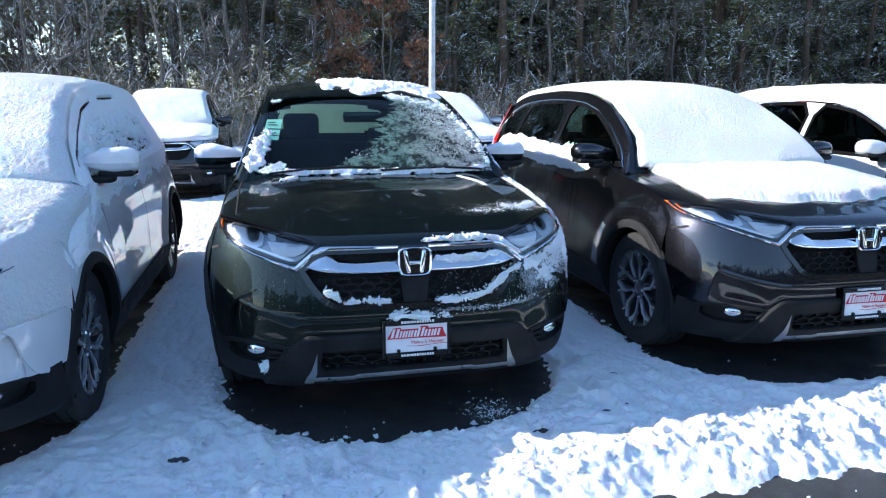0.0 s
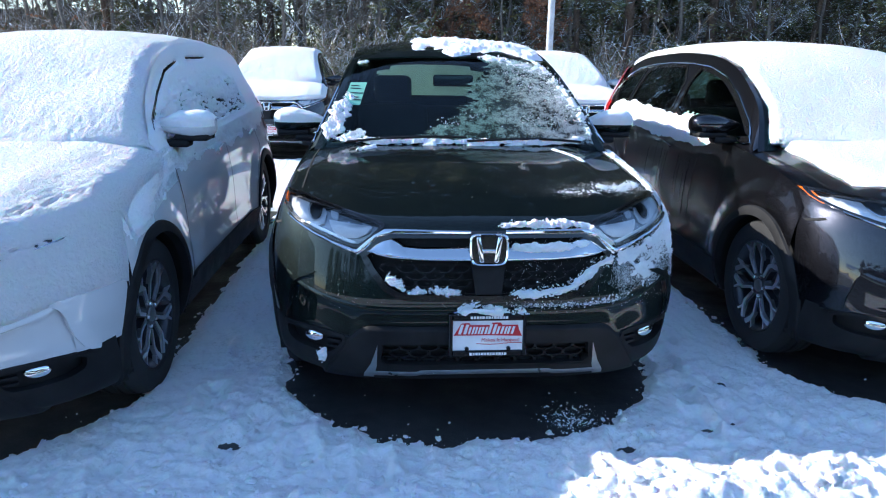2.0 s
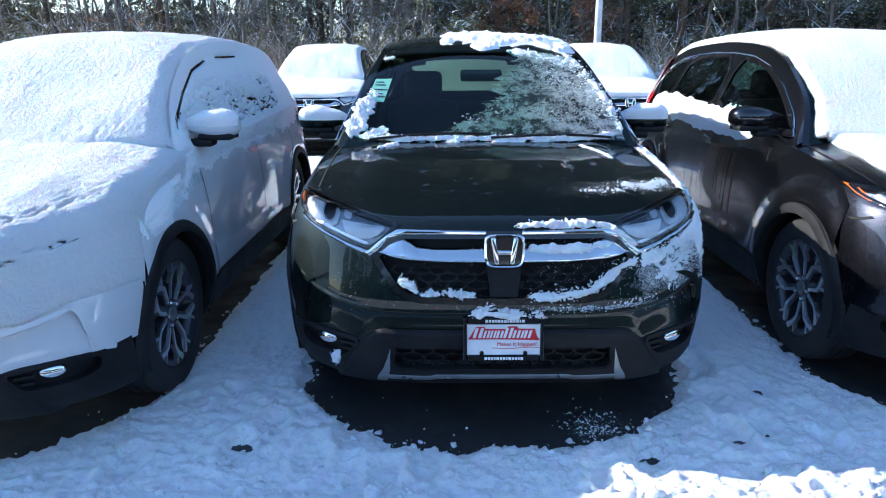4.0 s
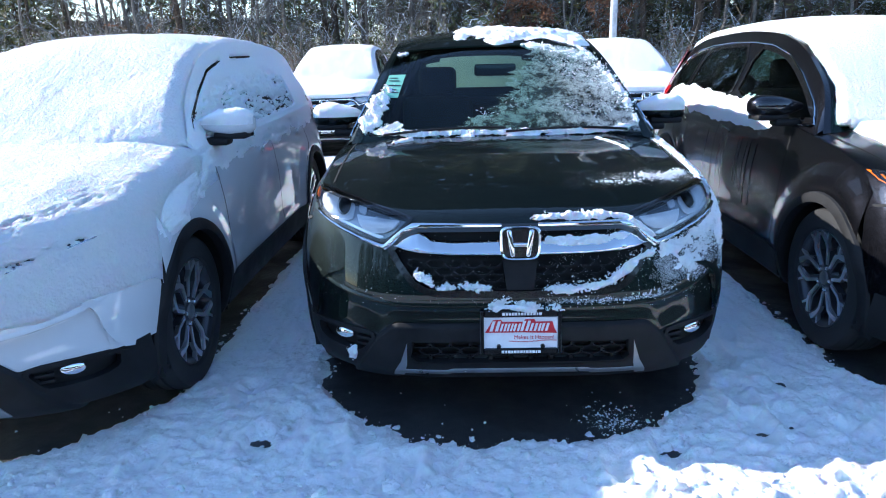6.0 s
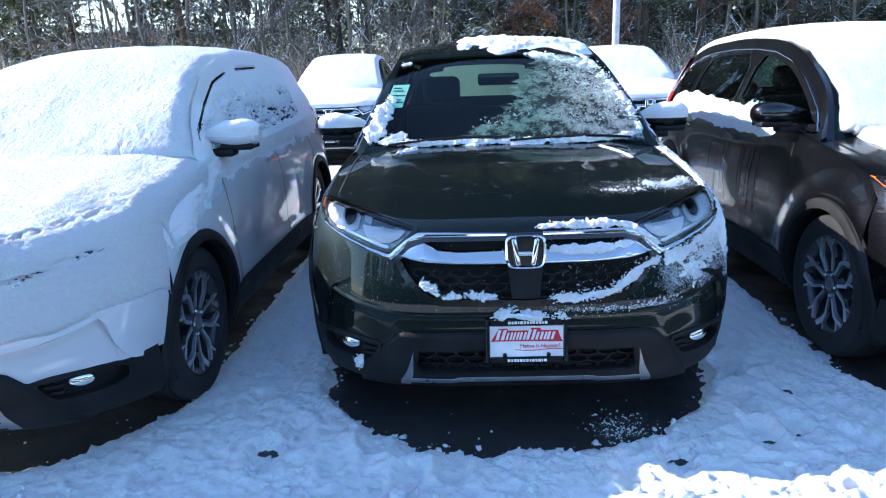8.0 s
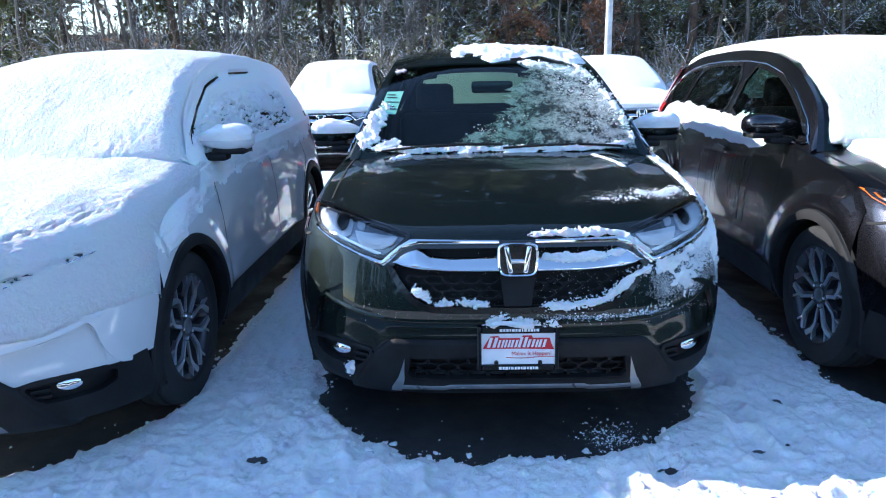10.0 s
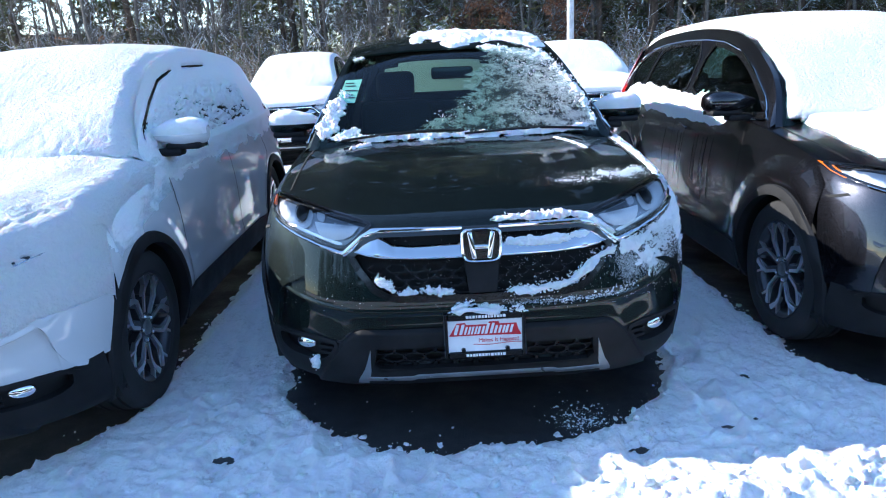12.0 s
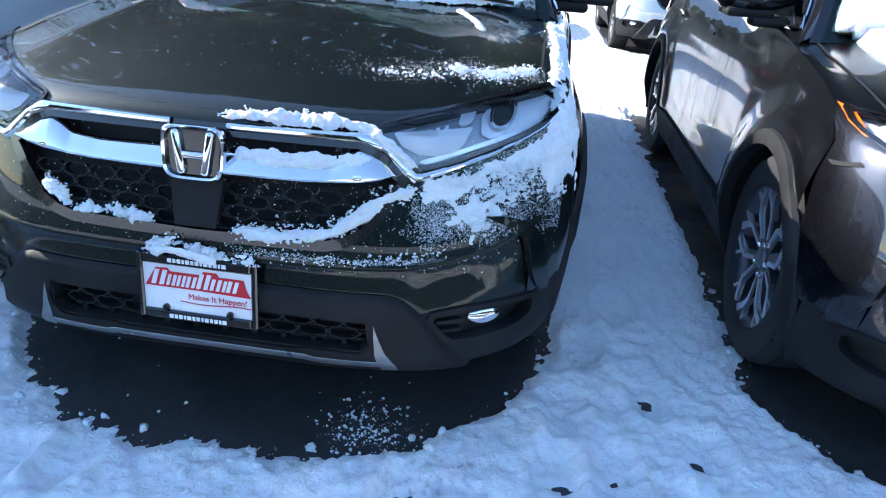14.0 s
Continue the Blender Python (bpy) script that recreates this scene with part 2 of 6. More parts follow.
def strip(points, width, place, off=0.002, bm=None):
    """A thin line laid along points of a surface."""
    pts = [np.array(p, float) for p in points]
    bm = bm or bmesh.new()
    rows = []
    for i, p in enumerate(pts):
        d = pts[min(i + 1, len(pts) - 1)] - pts[max(i - 1, 0)]
        n = np.array((-d[1], d[0])) / max(np.hypot(*d), 1e-6) * width / 2
        rows.append([bm.verts.new(place(*(p + k * n), off)) for k in (-1, 1)])
    for a, b in zip(rows, rows[1:]):
        bm.faces.new((a[0], a[1], b[1], b[0]))
    return bm


def dense(points, n):
    """n more points along a broken line."""
    p = np.array(points, float)
    s = np.concatenate([[0], np.cumsum(np.hypot(*np.diff(p, axis=0).T))])
    t = np.linspace(0, s[-1], n)
    return [tuple(v) for v in np.stack([np.interp(t, s, p[:, k]) for k in (0, 1)], 1)]


def lin(a, b, n):
    return [a + (b - a) * i / (n - 1) for i in range(n)]


def fbm(x, y, z=0.0, octaves=4):
    return noise.fractal(Vector((x, y, z)), 0.9, 2.1, octaves)


# the body's surfaces: x across, y from the front bumper to the rear, z up
def curve(pts):
    """A smooth curve through a few control points, by its first number."""
    a = np.array(pts, float)
    t, v = a[:, 0], a[:, 1:]
    d = np.gradient(v, t, axis=0)

    def at(s):
        s = min(max(s, t[0]), t[-1])
        i = min(int(np.searchsorted(t, s, side="right")) - 1, len(t) - 2)
        h = t[i + 1] - t[i]
        f = (s - t[i]) / h
        f2, f3 = f * f, f * f * f
        return ((2 * f3 - 3 * f2 + 1) * v[i] + (f3 - 2 * f2 + f) * h * d[i]
                + (3 * f2 - 2 * f3) * v[i + 1] + (f3 - f2) * h * d[i + 1])
    return at


PLAN = curve([(0.3, 0.925), (0.8, 0.932), (1.4, 0.922), (2.4, 0.924), (3.5, 0.930), (4.0, 0.905), (4.3, 0.84)])
FLANK = curve([(0.18, 0.92), (0.26, 0.972), (0.36, 0.992), (0.50, 1.0), (0.66, 0.995), (0.74, 0.988), (0.82, 0.976),
               (0.90, 0.955), (0.97, 0.930), (1.06, 0.905), (1.14, 0.885)])
NOSE = curve([(0, 0.16, 0.225), (1, 0.06, 0.245), (2, 0.014, 0.285), (3, -0.004, 0.36), (4, -0.008, 0.45), (4.6, -0.015, 0.505), (5, -0.021, 0.545),
              (6, -0.018, 0.60), (7, -0.005, 0.66), (8, 0.016, 0.74), (9, 0.036, 0.82), (10, 0.05, 0.87), (11, 0.085, 0.905),
              (12, 0.17, 0.935), (13, 0.35, 0.985), (14, 0.60, 1.03), (15, 0.85, 1.065), (16, 1.10, 1.09)])
EDGE = curve([(0, 0.50, 0.215), (1, 0.50, 0.24), (2, 0.50, 0.285), (3, 0.50, 0.36), (4, 0.49, 0.45), (4.6, 0.475, 0.505), (5, 0.465, 0.545),
              (6, 0.465, 0.60), (7, 0.475, 0.67), (8, 0.495, 0.75), (9, 0.52, 0.83), (10, 0.55, 0.89), (11, 0.60, 0.94),
              (12, 0.70, 0.97), (13, 0.86, 1.00), (14, 1.04, 1.025), (15, 1.22, 1.045), (16, 1.42, 1.065)])
BELT = curve([(0.5, 0.87), (0.60, 0.94), (0.70, 0.97), (0.86, 1.0), (1.04, 1.025), (1.22, 1.045), (1.42, 1.065), (2.5, 1.085), (3.5, 1.115),
              (4.3, 1.14)])
RAIL = curve([(1.165, 0.800, 1.052), (1.34, 0.725, 1.240), (1.63, 0.665, 1.408), (1.885, 0.630, 1.507), (2.13, 0.614, 1.566),
              (2.6, 0.612, 1.605), (3.2, 0.605, 1.595), (3.8, 0.59, 1.545), (4.1, 0.58, 1.475), (4.25, 0.58, 1.40)])
CROWN = curve([(0, 1.10, 1.09), (0.5, 1.48, 1.325), (1, 1.88, 1.555), (1.2, 2.10, 1.615), (1.5, 2.5, 1.652), (2, 3.1, 1.655),
               (2.6, 3.8, 1.625), (3, 4.3, 1.55)])
PILLAR = curve([(0, 1.165), (0.5, 1.49), (1, 1.94), (1.2, 2.17), (1.5, 2.55), (2, 3.1), (2.6, 3.75), (3, 4.2)])


def bow(u, v):
    """How far a cross line of the nose has swept back at u of its half width."""
    u = min(abs(u), 1.0)
    k = min(max((v - 10) / 6, 0), 1)
    return (1 - k) * (1 - (1 - u ** 4) ** 0.625) + k * u ** 2.2


def nose(u, v):
    y0, z0 = NOSE(v)
    y1, z1 = EDGE(v)
    k = bow(u, v)
    y = y0 + (y1 - y0) * k
    z = z0 + (z1 - z0) * abs(u) ** 3
    x = u * PLAN(y1)[0] * FLANK(z1)[0]
    if v > 10.8:
        z += 0.010 * min((v - 10.8) / 2, 1) * math.exp(-((abs(x) - 0.56) / 0.09) ** 2)
    return np.array((x, y, z))


def top(u, s):
    """Windscreen (s to 1) and roof."""
    y0, z0 = CROWN(s)
    ye = PILLAR(s)[0]
    xe, ze = RAIL(ye)
    k = abs(u) ** 2.2 if s >= 1 else abs(u) ** (2.0)
    return np.array((u * xe, y0 + (ye - y0) * k, z0 + (ze - z0) * (abs(u) ** 2.6)))


def flank(y, z):
    x = PLAN(y)[0] * FLANK(z)[0]
    # swollen wheel arches, and a shallow hollow along the doors above a lower crease
    for h in (0.83, 3.49):
        r = math.hypot(y - h, z - 0.365)
        if r < 0.66:
            t = min(max((0.60 - r) / 0.13, 0), 1)
            x += 0.020 * t * t * (3 - 2 * t) * min(max((z - 0.30) / 0.12, 0), 1) * min(max((y - 0.42) / 0.14, 0), 1)
    if 1.3 < y < 3.2 and 0.40 < z < 0.98:
        w = min(max((y - 1.35) / 0.35, 0), 1) * min(max((3.15 - y) / 0.35, 0), 1)
        x -= 0.016 * w * (min((z - 0.40) / 0.10, 1) if z < 0.56 else ((0.98 - z) / 0.42) ** 0.8)
        if 0.86 < z:
            x += 0.006 * w * min((z - 0.86) / 0.05, 1)
    return x


def pane_x(y, z):
    """Half width of the glasshouse's side at y and z."""
    zb = BELT(y)[0]
    xb = flank(y, zb) - 0.012
    xr, zr = RAIL(y)
    f = (z - zb) / max(zr - zb, 0.02)
    return xb + (xr - xb) * f + 0.02 * f * (1 - f)


NV = [i * 0.1 for i in range(0, 161)]
HALF = [PLAN(EDGE(v)[0])[0] * FLANK(EDGE(v)[1])[0] for v in NV]


def lines(x):
    rows = []
    for v, h in zip(NV, HALF):
        if abs(x) < h:
            rows.append(nose(x / h, v))
        else:
            rows.append(nose(math.copysign(1, x), v))
    return np.array(rows)


CACHE = {}


def front_y(x, z):
    key = round(abs(x), 3)
    if key not in CACHE:
        CACHE[key] = lines(key)
    r = CACHE[key]
    n = 133
    return float(np.interp(z, r[:n, 2], r[:n, 1]))


def hood_z(x, y):
    key = round(abs(x), 3)
    if key not in CACHE:
        CACHE[key] = lines(key)
    r = CACHE[key][104:]
    return float(np.interp(y, r[:, 1], r[:, 2]))


def screen_p(x, f):
    """The windscreen at x and at f of its height."""
    s = f
    xe = RAIL(PILLAR(s)[0])[0]
    return top(x / xe, s)


# ---- the car: shared meshes, built once ----
HUB_F, HUB_R, HUB_Z, TYRE = 0.83, 3.49, 0.365, 0.365
LAMP = rounded([(0.862, 0.955), (0.835, 0.953), (0.78, 0.951), (0.707, 0.943), (0.611, 0.932), (0.51, 0.914), (0.43, 0.897), (0.412, 0.888), (0.436, 0.872),
                (0.49, 0.826), (0.525, 0.806), (0.60, 0.822), (0.667, 0.846), (0.733, 0.866), (0.786, 0.880), (0.825, 0.897), (0.862, 0.922)], 0.25, 1)
GRILLE = [(0.0, 0.862), (0.39, 0.862), (0.43, 0.845), (0.50, 0.778), (0.469, 0.722), (0.414, 0.650), (0.37, 0.625), (0.325, 0.613), (0.0, 0.606)]
INTAKE = [(0.0, 0.430), (0.430, 0.422), (0.440, 0.345), (0.412, 0.318), (0.0, 0.316)]
POCKET = [(0.84, 0.430), (0.76, 0.441), (0.649, 0.442), (0.572, 0.428), (0.625, 0.350), (0.694, 0.346), (0.791, 0.350), (0.835, 0.372)]
SKIRT = [(0.0, 0.494), (0.478, 0.492), (0.507, 0.482), (0.556, 0.436), (0.625, 0.450), (0.70, 0.456), (0.77, 0.455), (0.84, 0.446), (0.90, 0.455)]
LIP = [(0.0, 0.555), (0.374, 0.558), (0.51, 0.564), (0.624, 0.586), (0.70, 0.605), (0.75, 0.620), (0.80, 0.642), (0.84, 0.662)]
SHARED = {}


def shared(name, build, material, sharp=35):
    if name not in SHARED:
        SHARED[name] = mesh_of(build(), name, material, sharp)
    return SHARED[name]


def piece(name, key, build, material, parent, label="", over=None, at=None):
    """A part on a mesh that all the cars share; over: this car's own paint."""
    ob = new(name, shared(key, build, material))
    ob.parent = parent
    if over:
        ob.material_slots[0].link = "OBJECT"
        ob.material_slots[0].material = over
    if at is not None:
        ob.matrix_basis = at
    return tagged(ob, label)


def along_x(line, x):
    return float(np.interp(x, [p[0] for p in line], [p[1] for p in line]))


def in_front_hole(c):
    p = (abs(c.x), c.z)
    under = along_x(LIP, p[0]) + 0.003 if p[0] < 0.815 else along_x(SKIRT, p[0]) - 0.02
    return c.y < 0.48 and p[1] < under or c.y < 0.7 and (inside(p, LAMP) or inside(p, GRILLE) or inside(p, INTAKE))


def in_arch(c):
    return any((c.y - h) ** 2 + (c.z - HUB_Z) ** 2 < 0.402 ** 2 for h in (HUB_F, HUB_R))


US = [math.copysign(abs(u) ** 0.8, u) for u in lin(-1, 1, 137)]
HOOD_EDGE = curve([(0.0, 0.0), (0.40, 0.085), (0.60, 0.235), (0.72, 0.36), (0.785, 0.47)])      # where the bonnet begins, by x


def is_hood(c):
    x = abs(c.x)
    if x > 0.79 or c.z < 0.88:
        return False
    side = 0.785 if c.y < 1.0 else 0.785 - (c.y - 1.0) * 0.08
    return x < side and c.y > max(HOOD_EDGE(min(x, 0.785))[0], 0.075 + 0.3 * x * x)


def build_hood():
    return grid_mesh(nose, US, lin(10.4, 16, 70), is_hood)


def build_bumper():
    return grid_mesh(nose, US, lin(0, 12, 150), lambda c: not is_hood(c) and not in_front_hole(c) and not in_arch(c) and c.y < 0.52 and not (c.z > 0.9 and c.y > 0.45))


def build_fender(s):
    bm = grid_mesh(nose, US, lin(9, 16, 70), lambda c: c.x * s > 0 and not is_hood(c) and not in_front_hole(c) and c.y >= 0.45 and (c.z > 0.9 or c.y >= 0.52))
    return bm


def flank_grid(side, y0, y1):
    def at(y, w):
        zb = BELT(y)[0]
        z = 0.2 + (zb - 0.2) * w
        return (flank(y, z) * side, y, z)
    return grid_mesh(at, lin(y0, y1, int((y1 - y0) / 0.025) + 2), lin(0, 1, 44), lambda c: not in_arch(c))


def build_screen_frame():
    bm = grid_mesh(lambda u, s: top(u, s), lin(-1, 1, 61), lin(0, 1.06, 40), lambda c: not (screen_hole(c)))
    return bm


def screen_hole(c):
    f = min(max((c.z - 1.07) / 0.48, 0), 1)
    xe = RAIL(PILLAR(f)[0])[0]
    return abs(c.x) < xe - 0.05 and c.y < top(c.x / xe, 0.96)[1]


def build_roof():
    return grid_mesh(lambda u, s: top(u, s), lin(-1, 1, 41), lin(1.04, 3, 60))


WINDOWS_AT = {"front": [(1.25, 1.082), (1.37, 1.180), (1.65, 1.335), (1.93, 1.455), (2.12, 1.500), (2.42, 1.533), (2.44, 1.10)],
           "rear": [(2.52, 1.102), (2.50, 1.536), (2.90, 1.540), (3.28, 1.518), (3.40, 1.44), (3.46, 1.135), (3.30, 1.118)],
           "quarter": [(3.53, 1.15), (3.46, 1.44), (3.42, 1.505), (3.62, 1.488), (3.86, 1.420), (3.96, 1.34), (3.93, 1.24), (3.78, 1.18)]}


WINDOWS = {k: [(y, z - 0.05 * max(z - 1.1, 0)) for y, z in w] for k, w in WINDOWS_AT.items()}


def build_house(side):
    def at(y, f):
        zb, zr = BELT(y)[0], RAIL(y)[1]
        z = zb - 0.005 + (zr - zb + 0.005) * f
        return (pane_x(y, z) * side, y, z)
    polys = [rounded(w, 0.25, 1) for w in WINDOWS.values()]
    return grid_mesh(at, lin(1.18, 4.25, 152), lin(0, 1, 34), lambda c: not any(inside((c.y, c.z), w) for w in polys))


def build_tail():
    mid = curve([(0, 4.40, 0.24), (1, 4.55, 0.34), (2, 4.58, 0.50), (3, 4.56, 0.75), (4, 4.53, 1.0), (5, 4.50, 1.13), (6, 4.40, 1.36), (6.6, 4.30, 1.55)])

    def at(u, v):
        y0, z0 = mid(v)
        if v <= 5:
            ye, ze = 4.25, z0
            xe = flank(4.25, min(max(z0, 0.2), 1.14))
        else:
            ye, ze = 4.23, min(z0, 1.14 + (v - 5) * 0.2)
            xe = 0.745 + (0.58 - 0.745) * (v - 5) / 1.6
        k = 1 - (1 - abs(u) ** 4) ** 0.6
        return (xe * u, y0 + (ye - y0) * k, z0 + (ze - z0) * abs(u) ** 3)
    hole = rounded([(-0.55, 1.18), (-0.50, 1.47), (0.50, 1.47), (0.55, 1.18)], 0.2, 1)
    return grid_mesh(at, lin(-1, 1, 51), lin(0, 6.6, 60), lambda c: not inside((c.x, c.z), hole))


def build_rear_glass():
    return grid_mesh(lambda x, z: (x, 4.505 - (z - 1.12) * 0.45 - 0.18 * x * x, z), lin(-0.58, 0.58, 13), lin(1.16, 1.49, 6))


def build_under():
    bm = bmesh.new()
    rbox(1.5, 4.0, 0.10, (0, 2.35, 0.26), 0.04, 2, bm)
    rbox(1.30, 0.7, 0.35, (0, 0.83, 0.45), 0.05, 2, bm)      # engine bay
    rbox(1.30, 0.9, 0.35, (0, 3.5, 0.45), 0.05, 2, bm)
    for h in (HUB_F, HUB_R):
        for s in (-1, 1):
            w = lathe([(s * 0.62, 0.01), (s * 0.62, 0.425), (s * 0.905, 0.425)], 28, "x", -0.35, math.pi + 0.35)
            bmesh.ops.translate(w, vec=(0, h, HUB_Z), verts=w.verts)
            merge(bm, w)
    return bm


def build_arch(side, h, front):
    """The wheel arch's plastic lip: an arched band that stands proud of the wing."""
    bm = bmesh.new()
    rows = []
    for k in range(41):
        a = radians(-22 + 224 * k / 40)
        ring = []
        for r, off in ((0.385, -0.03), (0.388, 0.012), (0.415, 0.015), (0.436, 0.010), (0.443, -0.004)):
            y, z = h + r * math.cos(a), HUB_Z + r * math.sin(a)
            zz = max(z, 0.19)
            x = flank(y, zz)
            if y < 0.5:
                x -= 0.35 * (0.5 - y) ** 1.5 + (0.006 if y < 0.46 else 0)
            ring.append(bm.verts.new(((x + off) * side, y, zz)))
        rows.append(ring)
    for a, b in zip(rows, rows[1:]):
        for i in range(4):
            bm.faces.new((a[i], a[i + 1], b[i + 1], b[i]))
    return bm


def build_sill(side):
    return conform([(1.27, 0.235), (1.24, 0.40), (2.2, 0.405), (3.08, 0.41), (3.05, 0.24)], on_flank(side), 0.016, 0.03, 0.12)


def build_lip():
    """The bumper's hollow: a sharp upper edge, an undercut and a sloping face down to the plastic."""
    place = on_front()

    def at(u, k):
        x = abs(u) * 0.825
        a, b = along_x(LIP, x), along_x(SKIRT, x)
        d = (0.012 + 0.016 * sm_(0.45, 0.64, x)) * (1 - 0.35 * sm_(0.76, 0.82, x))
        z, off = ((a + 0.018, 0.0008), (a + 0.010, 0.0022), (a + 0.003, 0.0036), (a - 0.001, 0.0026), (a - 0.004, -d * 0.45), (a - 0.008, -d * 0.9), (a - 0.016, -d),
                  (a + (b - a) * 0.45, -d * 0.85), (a + (b - a) * 0.78, -d * 0.45), (b + 0.006, -0.002), (b - 0.010, -0.003))[int(k)]
        p = place(x, z, off)
        return (math.copysign(p[0], u), p[1], p[2])
    return grid_mesh(at, lin(-1, 1, 181), range(11))


def build_skirt():
    """Bumper's plastic lower half, with the air intake left open and two sloping legs that stand proud."""
    low = lambda x: float(np.interp(x, [0, 0.35, 0.40, 0.47, 0.53, 0.9], [0.258, 0.258, 0.262, 0.262, 0.23, 0.225]))
    place = on_front()

    def at(u, w):
        x = abs(u) * 0.90
        hi = along_x(SKIRT, x)
        z = low(x) + (hi - low(x)) * w
        edge = 0.556 + max(0.436 - z, 0) * 0.65
        off = (-0.004 if w == 1 else 0.002) + 0.016 * sm_(edge + 0.004, edge - 0.010, x) * (1 - 0.7 * sm_(hi - 0.016, hi, z))
        p = place(x, z, off)
        return (math.copysign(p[0], u), p[1], p[2])
    return grid_mesh(at, lin(-1, 1, 241), lin(0, 1, 44), lambda c: not inside((abs(c.x), c.z), INTAKE) and not inside((abs(c.x), c.z), POCKET))


def build_skid():
    """Silver lip under the intake: a sloping shelf, a rounded nose and a thin upright wing at each end."""
    place = on_front()

    def at(u, k):
        x = abs(u) * 0.485
        lo = 0.272 + 0.007 * sm_(0.29, 0.26, x)
        top_ = 0.322
        z, off = ((top_, -0.045), (top_ - 0.006, -0.012), (lo + 0.030, 0.012), (lo + 0.024, 0.019), (lo + 0.012, 0.021), (lo + 0.002, 0.017), (lo - 0.003, 0.004), (lo - 0.003, -0.03))[int(k)]
        p = place(x, z, off)
        return (math.copysign(p[0], u), p[1], p[2])
    bm = grid_mesh(at, lin(-1, 1, 121), range(8))
    for s in (-1, 1):
        conform([(0.446, 0.318), (0.4425, 0.412), (0.4535, 0.376), (0.471, 0.327), (0.497, 0.286), (0.501, 0.270), (0.46, 0.270)], on_front(s), 0.021, 0.03, 0.03, bm)
    return bm


def honeycomb(outline, pitch, aspect, place, off, bar):
    """Grille bars: flat hexagons in rows, each a thin raised frame."""
    bm = bmesh.new()
    xs, zs = [p[0] for p in outline], [p[1] for p in outline]
    sym = outline
    j, z = 0, min(zs)
    while z < max(zs):
        x = -max(xs) + (pitch / 2 if j % 2 else 0)
        while x < max(xs):
            if inside((abs(x), z), sym):
                ring_o, ring_i, ring_b = [], [], []
                for k in range(6):
                    a = math.pi / 3 * k
                    dx, dz = math.cos(a) * pitch * 0.62, math.sin(a) * pitch * aspect * 0.62
                    for lst, f, o in ((ring_o, 1.0, off), (ring_i, 1 - bar, off), (ring_b, 1 - bar, off - 0.02)):
                        px, pz = x + dx * f, z + dz * f
                        q = place(min(abs(px), 0.6), pz, o)
                        lst.append(bm.verts.new((math.copysign(q[0], px), q[1], q[2])))
                for k in range(6):
                    n = (k + 1) % 6
                    bm.faces.new((ring_o[k], ring_o[n], ring_i[n], ring_i[k]))
                    bm.faces.new((ring_i[k], ring_i[n], ring_b[n], ring_b[k]))
            x += pitch
        z += pitch * aspect * 0.93
        j += 1
    return bm


def front_band(poly, w_out, w_in, off, deep=0.012):
    """A frame that follows an outline on the nose."""
    bm = bmesh.new()
    rings = []

    def place(p, o):
        q = on_front()(abs(p[0]), p[1], o)
        return (math.copysign(q[0], p[0]), q[1], q[2])
    for b, n in window_ring(poly):
        o, i = b + n * w_out, b - n * w_in
        rings.append([bm.verts.new(place(o, -0.004)), bm.verts.new(place(o, off)), bm.verts.new(place(i, off)), bm.verts.new(place(i, off - deep - 0.02))])
    for a, b in zip(rings, rings[1:] + rings[:1]):
        for k in range(3):
            bm.faces.new((a[k], a[k + 1], b[k + 1], b[k]))
    return bm


def fine(poly, step=0.02):
    """More points along a closed outline."""
    out = []
    for a, b in zip(poly, poly[1:] + poly[:1]):
        n = max(1, int(math.hypot(b[0] - a[0], b[1] - a[1]) / step))
        out += [(a[0] + (b[0] - a[0]) * k / n, a[1] + (b[1] - a[1]) * k / n) for k in range(n)]
    return out


def build_tyre():
    prof = [(-0.085, 0.235), (-0.112, 0.262), (-0.118, 0.31), (-0.108, 0.345), (-0.085, 0.361), (-0.06, 0.3645), (-0.055, 0.356), (-0.047, 0.356), (-0.043, 0.365),
            (-0.004, 0.366), (0.0, 0.357), (0.008, 0.357), (0.012, 0.366), (0.043, 0.365), (0.047, 0.356), (0.055, 0.356), (0.06, 0.3645), (0.085, 0.361),
            (0.108, 0.345), (0.118, 0.31), (0.112, 0.262), (0.085, 0.235)]
    return lathe(prof, 72, "x")


def build_rim():
    return lathe([(-0.09, 0.236), (-0.09, 0.222), (-0.02, 0.210), (0.05, 0.212), (0.088, 0.226), (0.098, 0.236), (0.104, 0.246), (0.10, 0.250), (0.09, 0.236)], 60, "x")


def build_disc():
    return lathe([(-0.02, 0.0), (-0.02, 0.165), (0.0, 0.165), (0.0, 0.07), (0.03, 0.065), (0.03, 0.0)], 36, "x")


